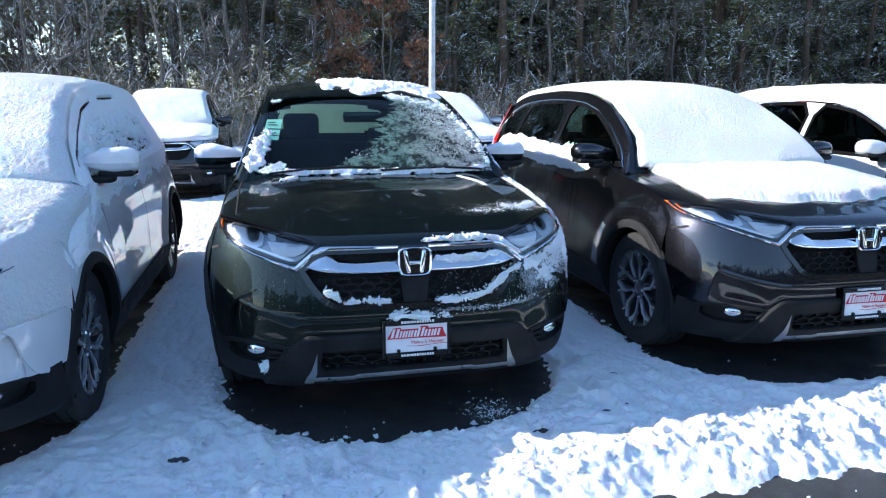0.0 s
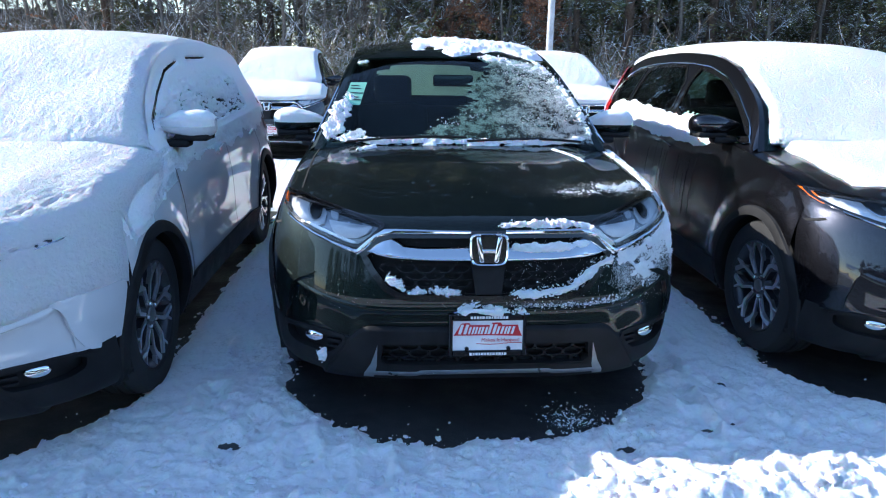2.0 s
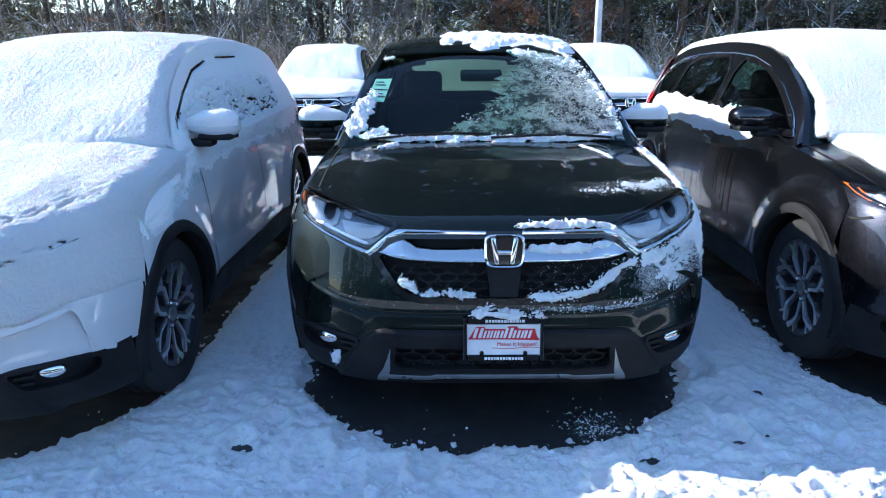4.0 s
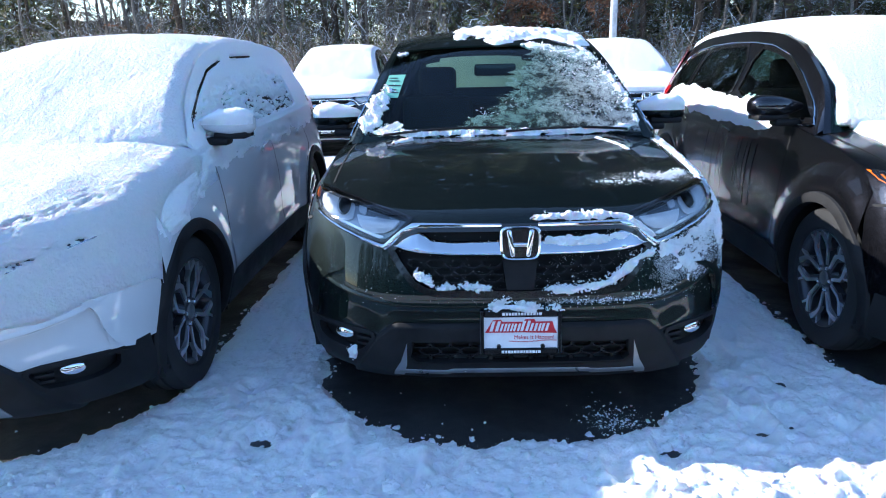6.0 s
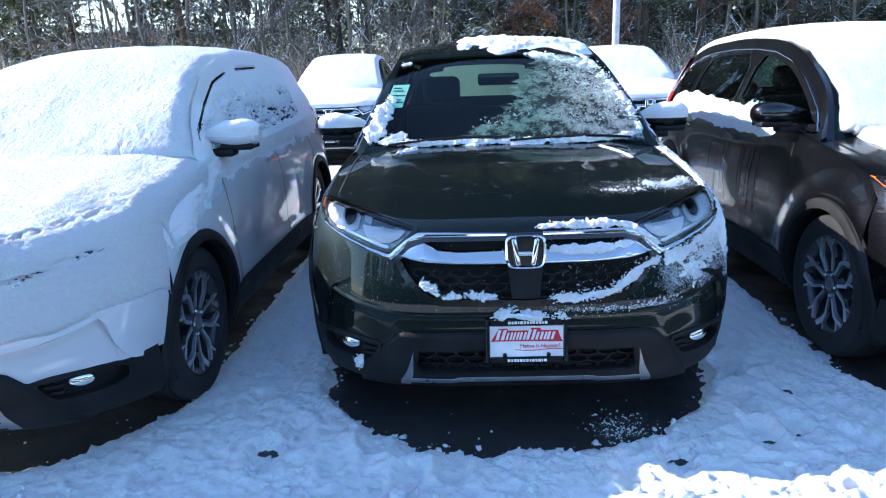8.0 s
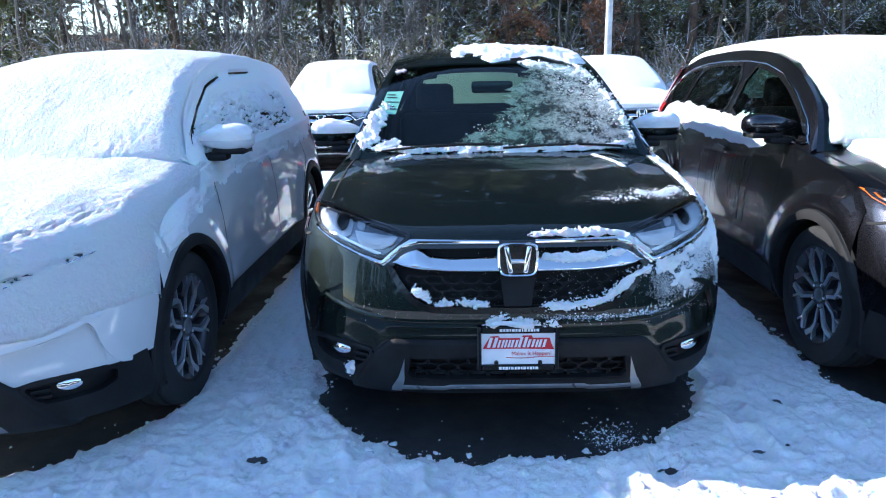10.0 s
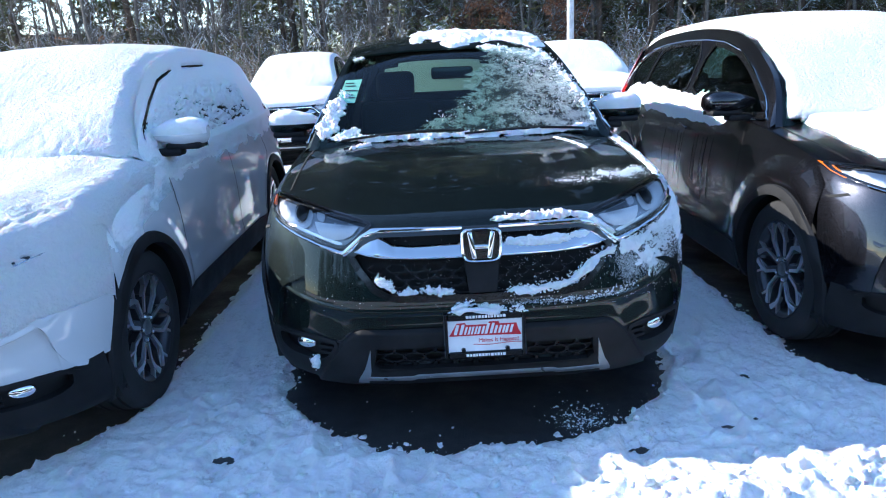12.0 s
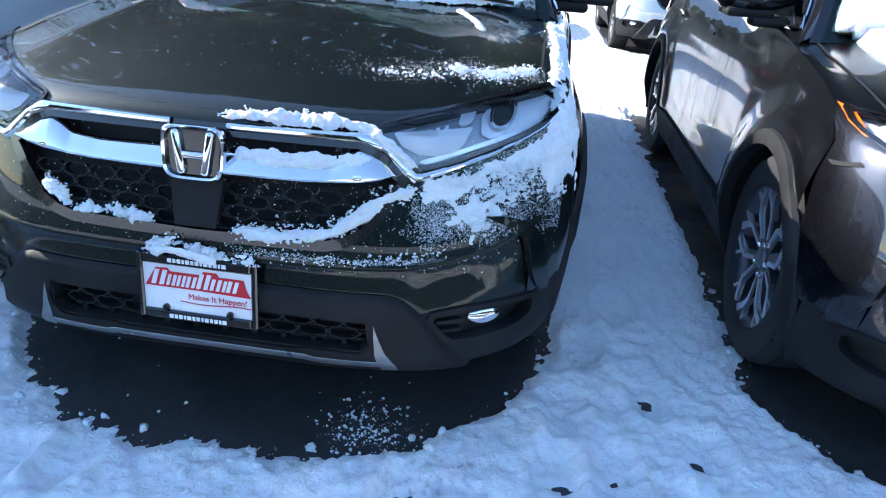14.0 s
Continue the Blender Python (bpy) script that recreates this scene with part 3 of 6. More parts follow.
def spoke(bright, sides=(-1, 1)):
    """One of the wheel's five forked spokes: dark webs with machined edges."""
    bm = bmesh.new()

    def bar(p, q, w0, w1, x0, x1, depth):
        p, q = np.array(p, float), np.array(q, float)
        d = (q - p) / np.hypot(*(q - p))
        n = np.array((-d[1], d[0]))
        vs = []
        for c, w, x in ((p, w0, x0), (q, w1, x1)):
            for s in (-1, 1):
                e = c + n * s * w / 2
                vs.append((bm.verts.new((x, e[0], e[1])), bm.verts.new((x - depth, e[0], e[1]))))
        a, b, c, d2 = vs
        bm.faces.new((a[0], b[0], d2[0], c[0]))
        for m, k in ((a, b), (b, d2), (d2, c), (c, a)):
            bm.faces.new((m[0], m[1], k[1], k[0]))
    for s in sides:
        if bright:
            bar((s * 0.030, 0.066), (s * 0.060, 0.152), 0.015, 0.018, 0.088, 0.096, 0.02)
            bar((s * 0.060, 0.148), (s * 0.050, 0.190), 0.018, 0.022, 0.096, 0.099, 0.02)
            bar((s * 0.050, 0.188), (s * 0.020, 0.238), 0.022, 0.030, 0.099, 0.102, 0.02)
            bar((s * 0.062, 0.190), (s * 0.086, 0.228), 0.010, 0.012, 0.098, 0.102, 0.02)
        else:
            bar((s * 0.018, 0.045), (s * 0.050, 0.150), 0.036, 0.034, 0.080, 0.086, 0.035)
            bar((s * 0.050, 0.145), (s * 0.030, 0.238), 0.036, 0.046, 0.086, 0.092, 0.035)
    return bm


def build_spokes_dark():
    bm = lathe([(0.03, 0.0), (0.082, 0.0), (0.084, 0.03), (0.078, 0.062), (0.05, 0.075)], 30, "x")
    return bm


def build_cap():
    return lathe([(0.082, 0.036), (0.092, 0.034), (0.096, 0.028), (0.096, 0.0)], 24, "x")


def build_nut():
    b = lathe([(0.06, 0.011), (0.088, 0.011), (0.094, 0.008), (0.094, 0.0)], 6, "x")
    bmesh.ops.translate(b, vec=(0, 0, 0.057), verts=b.verts)
    return b


def wheel(car, side, y, rest):
    w = piece("wheel", "tyre_core", build_disc, SATIN, car, "alloy wheel with five forked dark and machined spokes")
    w.matrix_basis = pose(side * 0.790, y, HUB_Z, 0, 0, 0 if side > 0 else 180) @ pose(0, 0, 0, rest)
    piece("tyre", "tyre", build_tyre, RUBBER, w, "black rubber tyre with wet tread")
    piece("rim", "rim", build_rim, WHEEL_DARK, w)
    piece("hub", "hubweb", build_spokes_dark, WHEEL_DARK, w)
    piece("hub_cap", "cap", build_cap, SATIN, w)
    for k in range(5):
        piece("wheel_nut", "nut", build_nut, CHROME, w, at=pose(0, 0, 0, 72 * k + 36))
        piece("spoke", "spoke_dark", lambda: spoke(False), WHEEL_DARK, w, at=pose(0, 0, 0, 72 * k))
        for s in (-1, 1):
            piece("spoke_face", "spoke_bright%d" % s, lambda: spoke(True, (s,)), WHEEL_BRIGHT, w, "machined bright spoke edge", at=pose(0, 0, 0, 72 * k))
    return w


MIRROR_SIZE = curve([(0, 0.34, 0.30), (0.2, 0.62, 0.60), (0.45, 0.90, 0.90), (0.72, 1.0, 1.0), (0.90, 0.92, 0.86), (0.97, 0.72, 0.66), (1.0, 0.45, 0.45)])


def build_mirror(side):
    """Door mirror's shell: a rounded wedge, fuller outward, flat at the back."""
    bm = bmesh.new()
    rows = []
    for k in range(21):
        f = k / 20
        wy, wz = MIRROR_SIZE(f)
        x = 0.775 + 0.285 * f
        ring = []
        for a in range(20):
            t = 2 * math.pi * a / 20
            c, s = math.cos(t), math.sin(t)
            py = math.copysign(abs(c) ** 0.75, c) * (0.085 if c < 0 else 0.04) * wy
            pz = math.copysign(abs(s) ** 0.7, s) * (0.066 if s > 0 else 0.062) * wz
            ring.append(bm.verts.new((x * side, 1.49 + 0.035 * f * f + py, 1.172 + pz)))
        rows.append(ring)
    for a, b in zip(rows, rows[1:]):
        for i in range(20):
            bm.faces.new((a[i], a[(i + 1) % 20], b[(i + 1) % 20], b[i]))
    bm.faces.new(rows[0]), bm.faces.new(rows[-1])
    return bm


def build_mirror_foot(side):
    return rbox(0.15, 0.10, 0.040, (side * 0.862, 1.47, 1.086), 0.016, 2)


def build_emblem_ring():
    """A rounded square ring, bright."""
    bm = bmesh.new()
    rows = []
    for k in range(40):
        t = 2 * math.pi * k / 40
        c, s = math.cos(t), math.sin(t)
        x, z = math.copysign(abs(c) ** 0.42, c), math.copysign(abs(s) ** 0.42, s)
        taper = 1 - 0.07 * (1 - z) / 2
        ring = []
        for f, o in ((1.0, 0.0), (1.0, -0.016), (0.95, -0.021), (0.88, -0.016), (0.86, -0.004)):
            ring.append(bm.verts.new((x * 0.080 * f * taper, o, z * 0.066 * f)))
        rows.append(ring)
    for k in range(40):
        a, b = rows[k], rows[(k + 1) % 40]
        for i in range(4):
            bm.faces.new((a[i], a[i + 1], b[i + 1], b[i]))
    return bm


def build_emblem_back():
    return rbox(0.142, 0.012, 0.116, (0, 0.0, 0), 0.005, 1)


def build_emblem_bar(s):
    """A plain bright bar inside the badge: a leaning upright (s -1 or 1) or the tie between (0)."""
    if s:
        return rbox(0.022, 0.020, 0.108, (s * 0.036, -0.011, 0), 0.0095, 4, None, Matrix.Rotation(radians(s * 9), 4, "Y"))
    return rbox(0.060, 0.016, 0.018, (0, -0.010, -0.006), 0.007, 3)


def seat(car, x, y, lean=14):
    s = new("seat")
    s.parent = car
    s.location = (x, y, 0.45)
    tagged(s, "dark cloth car seat")
    piece("cushion", "seat_cushion", lambda: rbox(0.52, 0.52, 0.18, (0, 0, 0.10), 0.06, 3), FABRIC, s)
    piece("backrest", "seat_back", lambda: rbox(0.50, 0.14, 0.62, (0, 0.30, 0.46), 0.06, 3, turn=Matrix.Rotation(radians(-12), 4, "X")), FABRIC, s)
    piece("headrest", "seat_head", lambda: rbox(0.27, 0.10, 0.19, (0, 0.41, 0.87), 0.045, 3), FABRIC, s)


def car_interior(car):
    piece("dashboard", "dash", lambda: grid_mesh(lambda u, v: (u * 0.74, 1.16 + v * 0.52 + 0.15 * u * u, 1.00 + 0.055 * math.sin(min(v * 1.35, 1) * math.pi * 0.9) - (0.22 if v > 0.93 else 0)),
                                                 lin(-1, 1, 17), lin(0, 1, 15)), FABRIC, car, "dark moulded dashboard")
    for x in (-0.37, 0.37):
        seat(car, x, 2.15)
    piece("rear_bench", "bench", lambda: merge(rbox(1.22, 0.5, 0.2, (0, 3.05, 0.58), 0.06, 3), rbox(1.22, 0.14, 0.58, (0, 3.38, 0.86), 0.06, 3)), FABRIC, car, "dark cloth rear bench")
    for x in (-0.38, 0.38):
        piece("headrest", "rear_head%d" % (x > 0), lambda: rbox(0.24, 0.09, 0.15, (x, 3.42, 1.20), 0.04, 3), FABRIC, car)
    piece("floor_pan", "pan", lambda: rbox(1.5, 2.9, 0.06, (0, 2.75, 0.42), 0.02, 1), FABRIC, car)
    piece("steering_wheel", "steer", lambda: build_steer(), GLOSS_BLACK, car)
    piece("inner_mirror", "inner", lambda: rbox(0.25, 0.035, 0.07, (0, 1.78, 1.405), 0.016, 2), GLOSS_BLACK, car)
    piece("headliner", "lining", lambda: grid_mesh(lambda u, s: top(u, s) * np.array((0.95, 1, 1)) + np.array((0, 0, -0.03)), lin(-1, 1, 15), lin(1.02, 2.95, 16)), FABRIC, car)


def build_steer():
    bm = bmesh.new()
    pts = []
    for k in range(25):
        a = 2 * math.pi * k / 24
        pts.append((0.37 + 0.18 * math.cos(a), 1.70 + 0.06 * math.sin(a), 0.99 + 0.17 * math.sin(a)))
    tube(pts, 0.014, 8, bm)
    rbox(0.13, 0.06, 0.10, (0.37, 1.70, 0.98), 0.02, 2, bm)
    rbox(0.34, 0.03, 0.04, (0.37, 1.70, 0.99), 0.01, 1, bm)
    return bm


SEAMS = [([(0.785, 0.50), (0.785, 0.75), (0.785, 1.0), (0.768, 1.22)], on_hood),
         ([(1.36, 0.42), (1.35, 0.60), (1.37, 0.85), (1.43, 1.05)], on_flank), ([(2.47, 0.41), (2.47, 0.7), (2.48, 1.08)], on_flank),
         ([(3.02, 0.41), (3.05, 0.55), (3.16, 0.72), (3.36, 0.85), (3.46, 1.0), (3.48, 1.10)], on_flank), ([(0.86, 0.845), (0.90, 0.82)], on_front)]


def handles(s, y):
    return conform(rounded([(y, 0.945), (y, 0.965), (y + 0.20, 0.985), (y + 0.20, 0.962)], 0.2, 1), on_flank(s), 0.032, 0.012, 0.05)


def window_ring(poly, grow=0.012):
    """A dark frame round a window, between its outline and one a bit smaller."""
    c = np.mean(np.array(poly), 0)
    out = []
    n = len(poly)
    for i in range(n):
        a, b, d = (np.array(poly[k % n]) for k in (i - 1, i, i + 1))
        t = (d - a) / max(np.hypot(*(d - a)), 1e-9)
        nrm = np.array((t[1], -t[0]))
        if np.dot(nrm, b - c) < 0:
            nrm = -nrm
        out.append((b, nrm))
    return out


def build_window_trim(side, poly, w0, w1, off):
    bm = bmesh.new()
    place = on_pane(side)
    rings = []
    for b, n in window_ring(poly):
        o, i = b + n * w0, b - n * w1
        rings.append([bm.verts.new(place(o[0], o[1], -0.004)), bm.verts.new(place(o[0], o[1], off)), bm.verts.new(place(i[0], i[1], off)), bm.verts.new(place(i[0], i[1], -0.012))])
    for a, b in zip(rings, rings[1:] + rings[:1]):
        for k in range(3):
            bm.faces.new((a[k], a[k + 1], b[k + 1], b[k]))
    return bm


def build_wiper(x0, x1):
    pts = []
    for k in range(9):
        f = k / 8
        pts.append(on_screen(x0 + (x1 - x0) * f, 0.000 + 0.030 * math.sin(f * 2.2) + (0.014 if x0 < 0 else 0.004), 0.024))
    return tube(pts, 0.007, 6)


def headlamp(car, s):
    base = piece("headlamp", "lamp_bowl%d" % s, lambda: conform(LAMP, on_front(s), -0.020, -0.020, 0.02), LAMP_GREY, car, "clear headlamp with bright inner blades")
    piece("lens", "lamp_lens%d" % s, lambda: conform(LAMP, on_front(s), 0.005, 0.005, 0.02), LENS, base, "clear plastic lens")
    spot = lambda r, cx, cz: [(cx + r * 1.05 * math.cos(k * math.pi / 12), cz + r * math.sin(k * math.pi / 12)) for k in range(24)]
    piece("reflector", "lamp_refl%d" % s, lambda: conform(rounded([(0.652, 0.936), (0.73, 0.948), (0.832, 0.946), (0.828, 0.906), (0.745, 0.884), (0.668, 0.872)], 0.25, 1), on_front(s), -0.012, 0.006, 0.02), REFLECTOR, base, "bright reflector bowl")
    piece("projector", "lamp_proj%d" % s, lambda: conform(spot(0.024, 0.706, 0.922), on_front(s), -0.006, 0.006, 0.012), GLOSS_BLACK, base, "round projector lamp")
    piece("projector_ring", "lamp_ring%d" % s, lambda: strip(spot(0.028, 0.706, 0.922) + spot(0.028, 0.706, 0.922)[:2], 0.006, on_front(s), -0.005), CHROME, base)
    # a long bright bar along the lower edge, and the bent light blade inside
    piece("lower_bar", "lamp_low%d" % s, lambda: conform([(0.812, 0.898), (0.745, 0.876), (0.66, 0.852), (0.60, 0.834), (0.546, 0.818), (0.53, 0.822), (0.534, 0.828), (0.60, 0.846), (0.66, 0.864), (0.745, 0.888), (0.812, 0.910)], on_front(s), -0.008, 0.010, 0.02), REFLECTOR, base, "bright lower bar")
    piece("light_blade", "lamp_blade%d" % s, lambda: conform([(0.640, 0.896), (0.634, 0.897), (0.618, 0.866), (0.602, 0.854), (0.566, 0.846), (0.528, 0.848), (0.492, 0.864), (0.469, 0.886), (0.463, 0.883), (0.486, 0.857), (0.524, 0.839), (0.566, 0.837), (0.608, 0.847), (0.624, 0.862)], on_front(s), -0.001, 0.012, 0.02), PLATE_WHITE, base, "white light blade")
    piece("inner_wing", "lamp_wing%d" % s, lambda: conform([(0.618, 0.922), (0.51, 0.904), (0.490, 0.888), (0.532, 0.860), (0.600, 0.868)], on_front(s), -0.016, 0.006, 0.02), LAMP_DARK, base, "dark inner bezel")
    piece("inner_square", "lamp_sq%d" % s, lambda: conform(rounded([(0.640, 0.934), (0.605, 0.928), (0.604, 0.904), (0.636, 0.908)], 0.2, 1), on_front(s), -0.010, 0.008, 0.02), REFLECTOR, base)
    for i in range(4):
        x = 0.512 + 0.020 * i
        piece("reflector_cell", "lamp_cell%d_%d" % (s, i), lambda: conform(rounded([(x, 0.866 - 0.001 * i), (x + 0.002, 0.892 + 0.004 * i), (x + 0.013, 0.894 + 0.004 * i), (x + 0.012, 0.866 - 0.001 * i)], 0.2, 1), on_front(s), -0.010, 0.005, 0.02), MIRROR, base)
    piece("side_marker", "lamp_amber%d" % s, lambda: conform([(0.868, 0.956), (0.850, 0.954), (0.846, 0.908), (0.853, 0.906), (0.868, 0.926)], on_front(s), 0.001, 0.012, 0.01), AMBER, base, "amber side marker")
    return base


STRIP_UP = [(0.07, 0.876), (0.30, 0.879), (0.412, 0.880), (0.455, 0.858), (0.485, 0.834), (0.526, 0.798), (0.618, 0.824), (0.719, 0.857), (0.80, 0.884), (0.815, 0.892),
            (0.812, 0.876), (0.718, 0.841), (0.618, 0.806), (0.519, 0.772), (0.492, 0.792), (0.445, 0.838), (0.391, 0.858), (0.30, 0.859), (0.07, 0.857)]
WING = [(0.07, 0.815), (0.259, 0.812), (0.335, 0.819), (0.362, 0.836), (0.392, 0.853), (0.420, 0.846), (0.450, 0.826), (0.482, 0.794), (0.44, 0.776), (0.391, 0.766), (0.259, 0.758), (0.07, 0.755)]


def build_bright(upper, lower, s, profile, n=70):
    """A bright moulding between two lines, with a (share of its height, stand-off) section."""
    p, bm = on_front(s), bmesh.new()
    rows = []
    for (xa, za), (xb, zb) in zip(dense(upper, n), dense(lower, n)):
        rows.append([bm.verts.new(p(xa + (xb - xa) * f, za + (zb - za) * f, o)) for f, o in profile])
    for a, b in zip(rows, rows[1:]):
        for k in range(len(profile) - 1):
            bm.faces.new((a[k], a[k + 1], b[k + 1], b[k]))
    return bm


ROD = [(0.0, -0.02), (0.0, 0.002), (0.10, 0.008), (0.28, 0.013), (0.5, 0.0145), (0.72, 0.0125), (0.9, 0.006), (1.0, 0.0), (1.0, -0.02)]
BLADE = [(0.0, -0.03), (0.0, -0.006), (0.06, 0.0), (0.25, 0.009), (0.5, 0.018), (0.72, 0.025), (0.84, 0.027), (0.92, 0.024), (0.97, 0.018), (1.0, 0.010), (1.0, -0.02)]


def make_car(name, label, coat, at):
    car = tagged(new(name), label, "car")
    car.matrix_world = at
    body = lambda n, k, b, lab="": piece(n, k, b, PAINT_GREEN, car, lab, coat)
    body("bonnet", "bonnet", build_hood)
    body("front_bumper", "front_bumper", build_bumper)
    for s, d in ((-1, "a"), (1, "b")):
        body("front_wing_top", "front_wing_top" + d, lambda: build_fender(s))
        body("front_wing_side", "wing_side" + d, lambda: flank_grid(s, 0.5, 1.36))
        body("front_door", "front_door" + d, lambda: flank_grid(s, 1.36, 2.47))
        body("rear_door", "rear_door" + d, lambda: flank_grid(s, 2.47, 3.2))
        body("rear_wing", "rear_wing" + d, lambda: flank_grid(s, 3.2, 4.26))
        body("side_frame", "side_frame" + d, lambda: build_house(s))
        for y in (2.20, 3.12):
            body("door_handle", "handle%s%d" % (d, y * 10), lambda: handles(s, y))
        for k, w in WINDOWS.items():
            piece("side_window", "pane%s%s" % (k, d), lambda: conform(rounded(w, 0.25, 1), on_pane(s), 0.0, 0, 0.12), GLASS if k == "front" else PRIVACY, car,
                  "tinted side window glass")
            piece("window_trim", "trim%s%s" % (k, d), lambda: build_window_trim(s, rounded(w, 0.25, 1), 0.012, 0.02, 0.004), GLOSS_BLACK, car)
        piece("window_bright_strip", "bright" + d, lambda: tube([on_pane(s)(a, b, 0.008) for a, b in dense([(3.98, 1.29), (3.86, 1.415), (3.62, 1.482), (3.30, 1.516), (2.9, 1.533), (2.5, 1.530), (2.2, 1.510), (1.93, 1.453), (1.65, 1.339), (1.36, 1.189), (1.232, 1.078),
                                                                     (2.4, 1.088), (3.3, 1.108), (3.7, 1.14)], 90)], 0.0065, 6), CHROME, car, "thin chrome window strip")
        for h, f in ((HUB_F, 1), (HUB_R, 0)):
            piece("wheel_arch_lip", "arch%s%d" % (d, f), lambda: build_arch(s, h, f), PLASTIC, car, "black plastic wheel arch lip")
            wheel(car, s, h, 17 * f + 31 * (s > 0))
        piece("sill", "sill" + d, lambda: build_sill(s), PLASTIC, car, "black plastic sill")
        m = piece("door_mirror", "mirror" + d, lambda: build_mirror(s), PAINT_GREEN, car, "painted door mirror shell", coat)
        piece("mirror_foot", "mirror_foot" + d, lambda: build_mirror_foot(s), PLASTIC, m)
        piece("mirror_glass", "mirror_glass" + d, lambda: rbox(0.15, 0.004, 0.10, (s * 0.965, 1.553, 1.150), 0.001, 1), MIRROR, m)
        piece("mirror_under", "mirror_under" + d, lambda: rbox(0.18, 0.110, 0.036, (s * 0.945, 1.485, 1.116), 0.016, 2), PLASTIC, m)
        headlamp(car, s)
        for i, (line, on) in enumerate(SEAMS):
            piece("shut_line", "seam%s%d" % (d, i), lambda: strip(dense(line, 24), 0.008, on(s), 0.003), DARK, car)
        # tail lamps: tall ones beside the rear glass and a wide one below
        piece("tail_lamp", "tail" + d, lambda: grid_mesh(lambda a, z: ((flank(3.90 + a * 0.33, min(z, 1.14)) - max(z - 1.14, 0) * 0.55 + 0.016) * s - s * a * a * 0.03, 3.90 + a * 0.37 + 0.02, z - (1 - a) * 0.02),
                                                         lin(0, 1, 12), lin(0.93, 1.50, 20), lambda c: c.y > (3.88 if c.z < 1.17 else 4.02 + max(c.z - 1.22, 0) * 0.3)), RED, car, "red tail lamp")
        piece("fog_lamp", "fog" + d, lambda: fog(s), CHROME, car, "small oval fog lamp")
        piece("fog_pocket", "pocket" + d, lambda: conform(rounded(POCKET, 0.25, 1), on_front(s), -0.030, -0.036, 0.03), PLASTIC, car)
        piece("fog_slats", "slats" + d, lambda: slats(s), PLASTIC, car)
        piece("bright_strip", "strip_up" + d, lambda: build_bright(STRIP_UP[:10], STRIP_UP[:9:-1], s, ROD), CHROME, car, "chrome strip that runs under the headlamp")
        piece("grille_wing", "grille_wing" + d, lambda: build_bright(WING[:8], [WING[7 + k] for k in (4, 3, 2, 1, 0)], s, BLADE), CHROME, car, "broad chrome grille wing")
        piece("lamp_gasket", "gasket" + d, lambda: (lambda q: front_band([(x * s, z) for x, z in q], 0.004, 0.007, 0.005))(fine(LAMP)), GLOSS_BLACK, car)
        piece("pocket_frame", "pocket_frame" + d, lambda: (lambda q: front_band([(x * s, z) for x, z in q], 0.012, 0.006, 0.006))(fine(rounded(POCKET, 0.2, 1))), PLASTIC, car)
        piece("bumper_blade", "blade" + d, lambda: conform(rounded([(0.690, 0.694), (0.735, 0.690), (0.777, 0.672), (0.823, 0.636), (0.842, 0.591), (0.858, 0.518), (0.872, 0.430), (0.840, 0.446), (0.818, 0.516), (0.808, 0.585),
                                                                    (0.795, 0.624), (0.766, 0.653), (0.72, 0.676)], 0.2, 1), on_front(s), 0.009, 0.022, 0.015), PAINT_GREEN, car, "", coat)
    piece("windscreen_frame", "wsframe", build_screen_frame, PAINT_GREEN, car, "", coat)
    body("roof", "roof", build_roof)
    body("tailgate", "tailgate", build_tail)
    piece("windscreen", "windscreen", lambda: grid_mesh(lambda u, s: top(u * 0.955, s) + np.array((0, -0.001, 0.003)), lin(-1, 1, 31), lin(0.0, 0.975, 24)), GLASS, car, "green tinted windscreen")
    piece("rear_window", "rear_glass", build_rear_glass, GLASS, car, "rear window glass")
    piece("windscreen_border", "frit", build_frit, GLOSS_BLACK, car, "black windscreen border")
    for i, (x0, x1) in enumerate(((-0.62, 0.02), (0.02, 0.66))):
        piece("wiper", "wiper%d" % i, lambda: build_wiper(x0, x1), PLASTIC, car, "black wiper blade")
    piece("underbody", "under", build_under, DARK, car)
    piece("lower_bumper", "skirt", build_skirt, PLASTIC, car, "unpainted black plastic lower bumper")
    piece("skid_plate", "skid", build_skid, SATIN, car, "silver front skid trim")
    body("bumper_hollow", "lip", build_lip)
    piece("grille_back", "gback", lambda: conform(both(GRILLE), lambda x, z, o: on_front(1 if x >= 0 else -1)(abs(x), z, o), -0.05, -0.05, 0.04), DARK, car)
    piece("grille_mesh", "gmesh", lambda: honeycomb([(0.0, 0.74), (0.47, 0.75), (0.41, 0.655), (0.32, 0.622), (0.0, 0.616)], 0.072, 0.42, on_front(), -0.006, 0.13), PLASTIC, car, "black honeycomb grille")
    piece("grille_sensor_cover", "sensor", lambda: conform(both([(0.0, 0.745), (0.068, 0.745), (0.052, 0.628), (0.0, 0.628)]), lambda x, z, o: on_front(1 if x >= 0 else -1)(abs(x), z, o), 0.008, 0.02, 0.03), PLASTIC, car, "flat black sensor cover")
    piece("intake_back", "iback", lambda: conform(both(INTAKE), lambda x, z, o: on_front(1 if x >= 0 else -1)(abs(x), z, o), -0.05, -0.05, 0.05), DARK, car)
    piece("intake_mesh", "imesh", lambda: honeycomb([(0.0, 0.418), (0.425, 0.412), (0.435, 0.33), (0.41, 0.305), (0.0, 0.305)], 0.080, 0.42, on_front(), -0.006, 0.15), PLASTIC, car, "black honeycomb air intake")
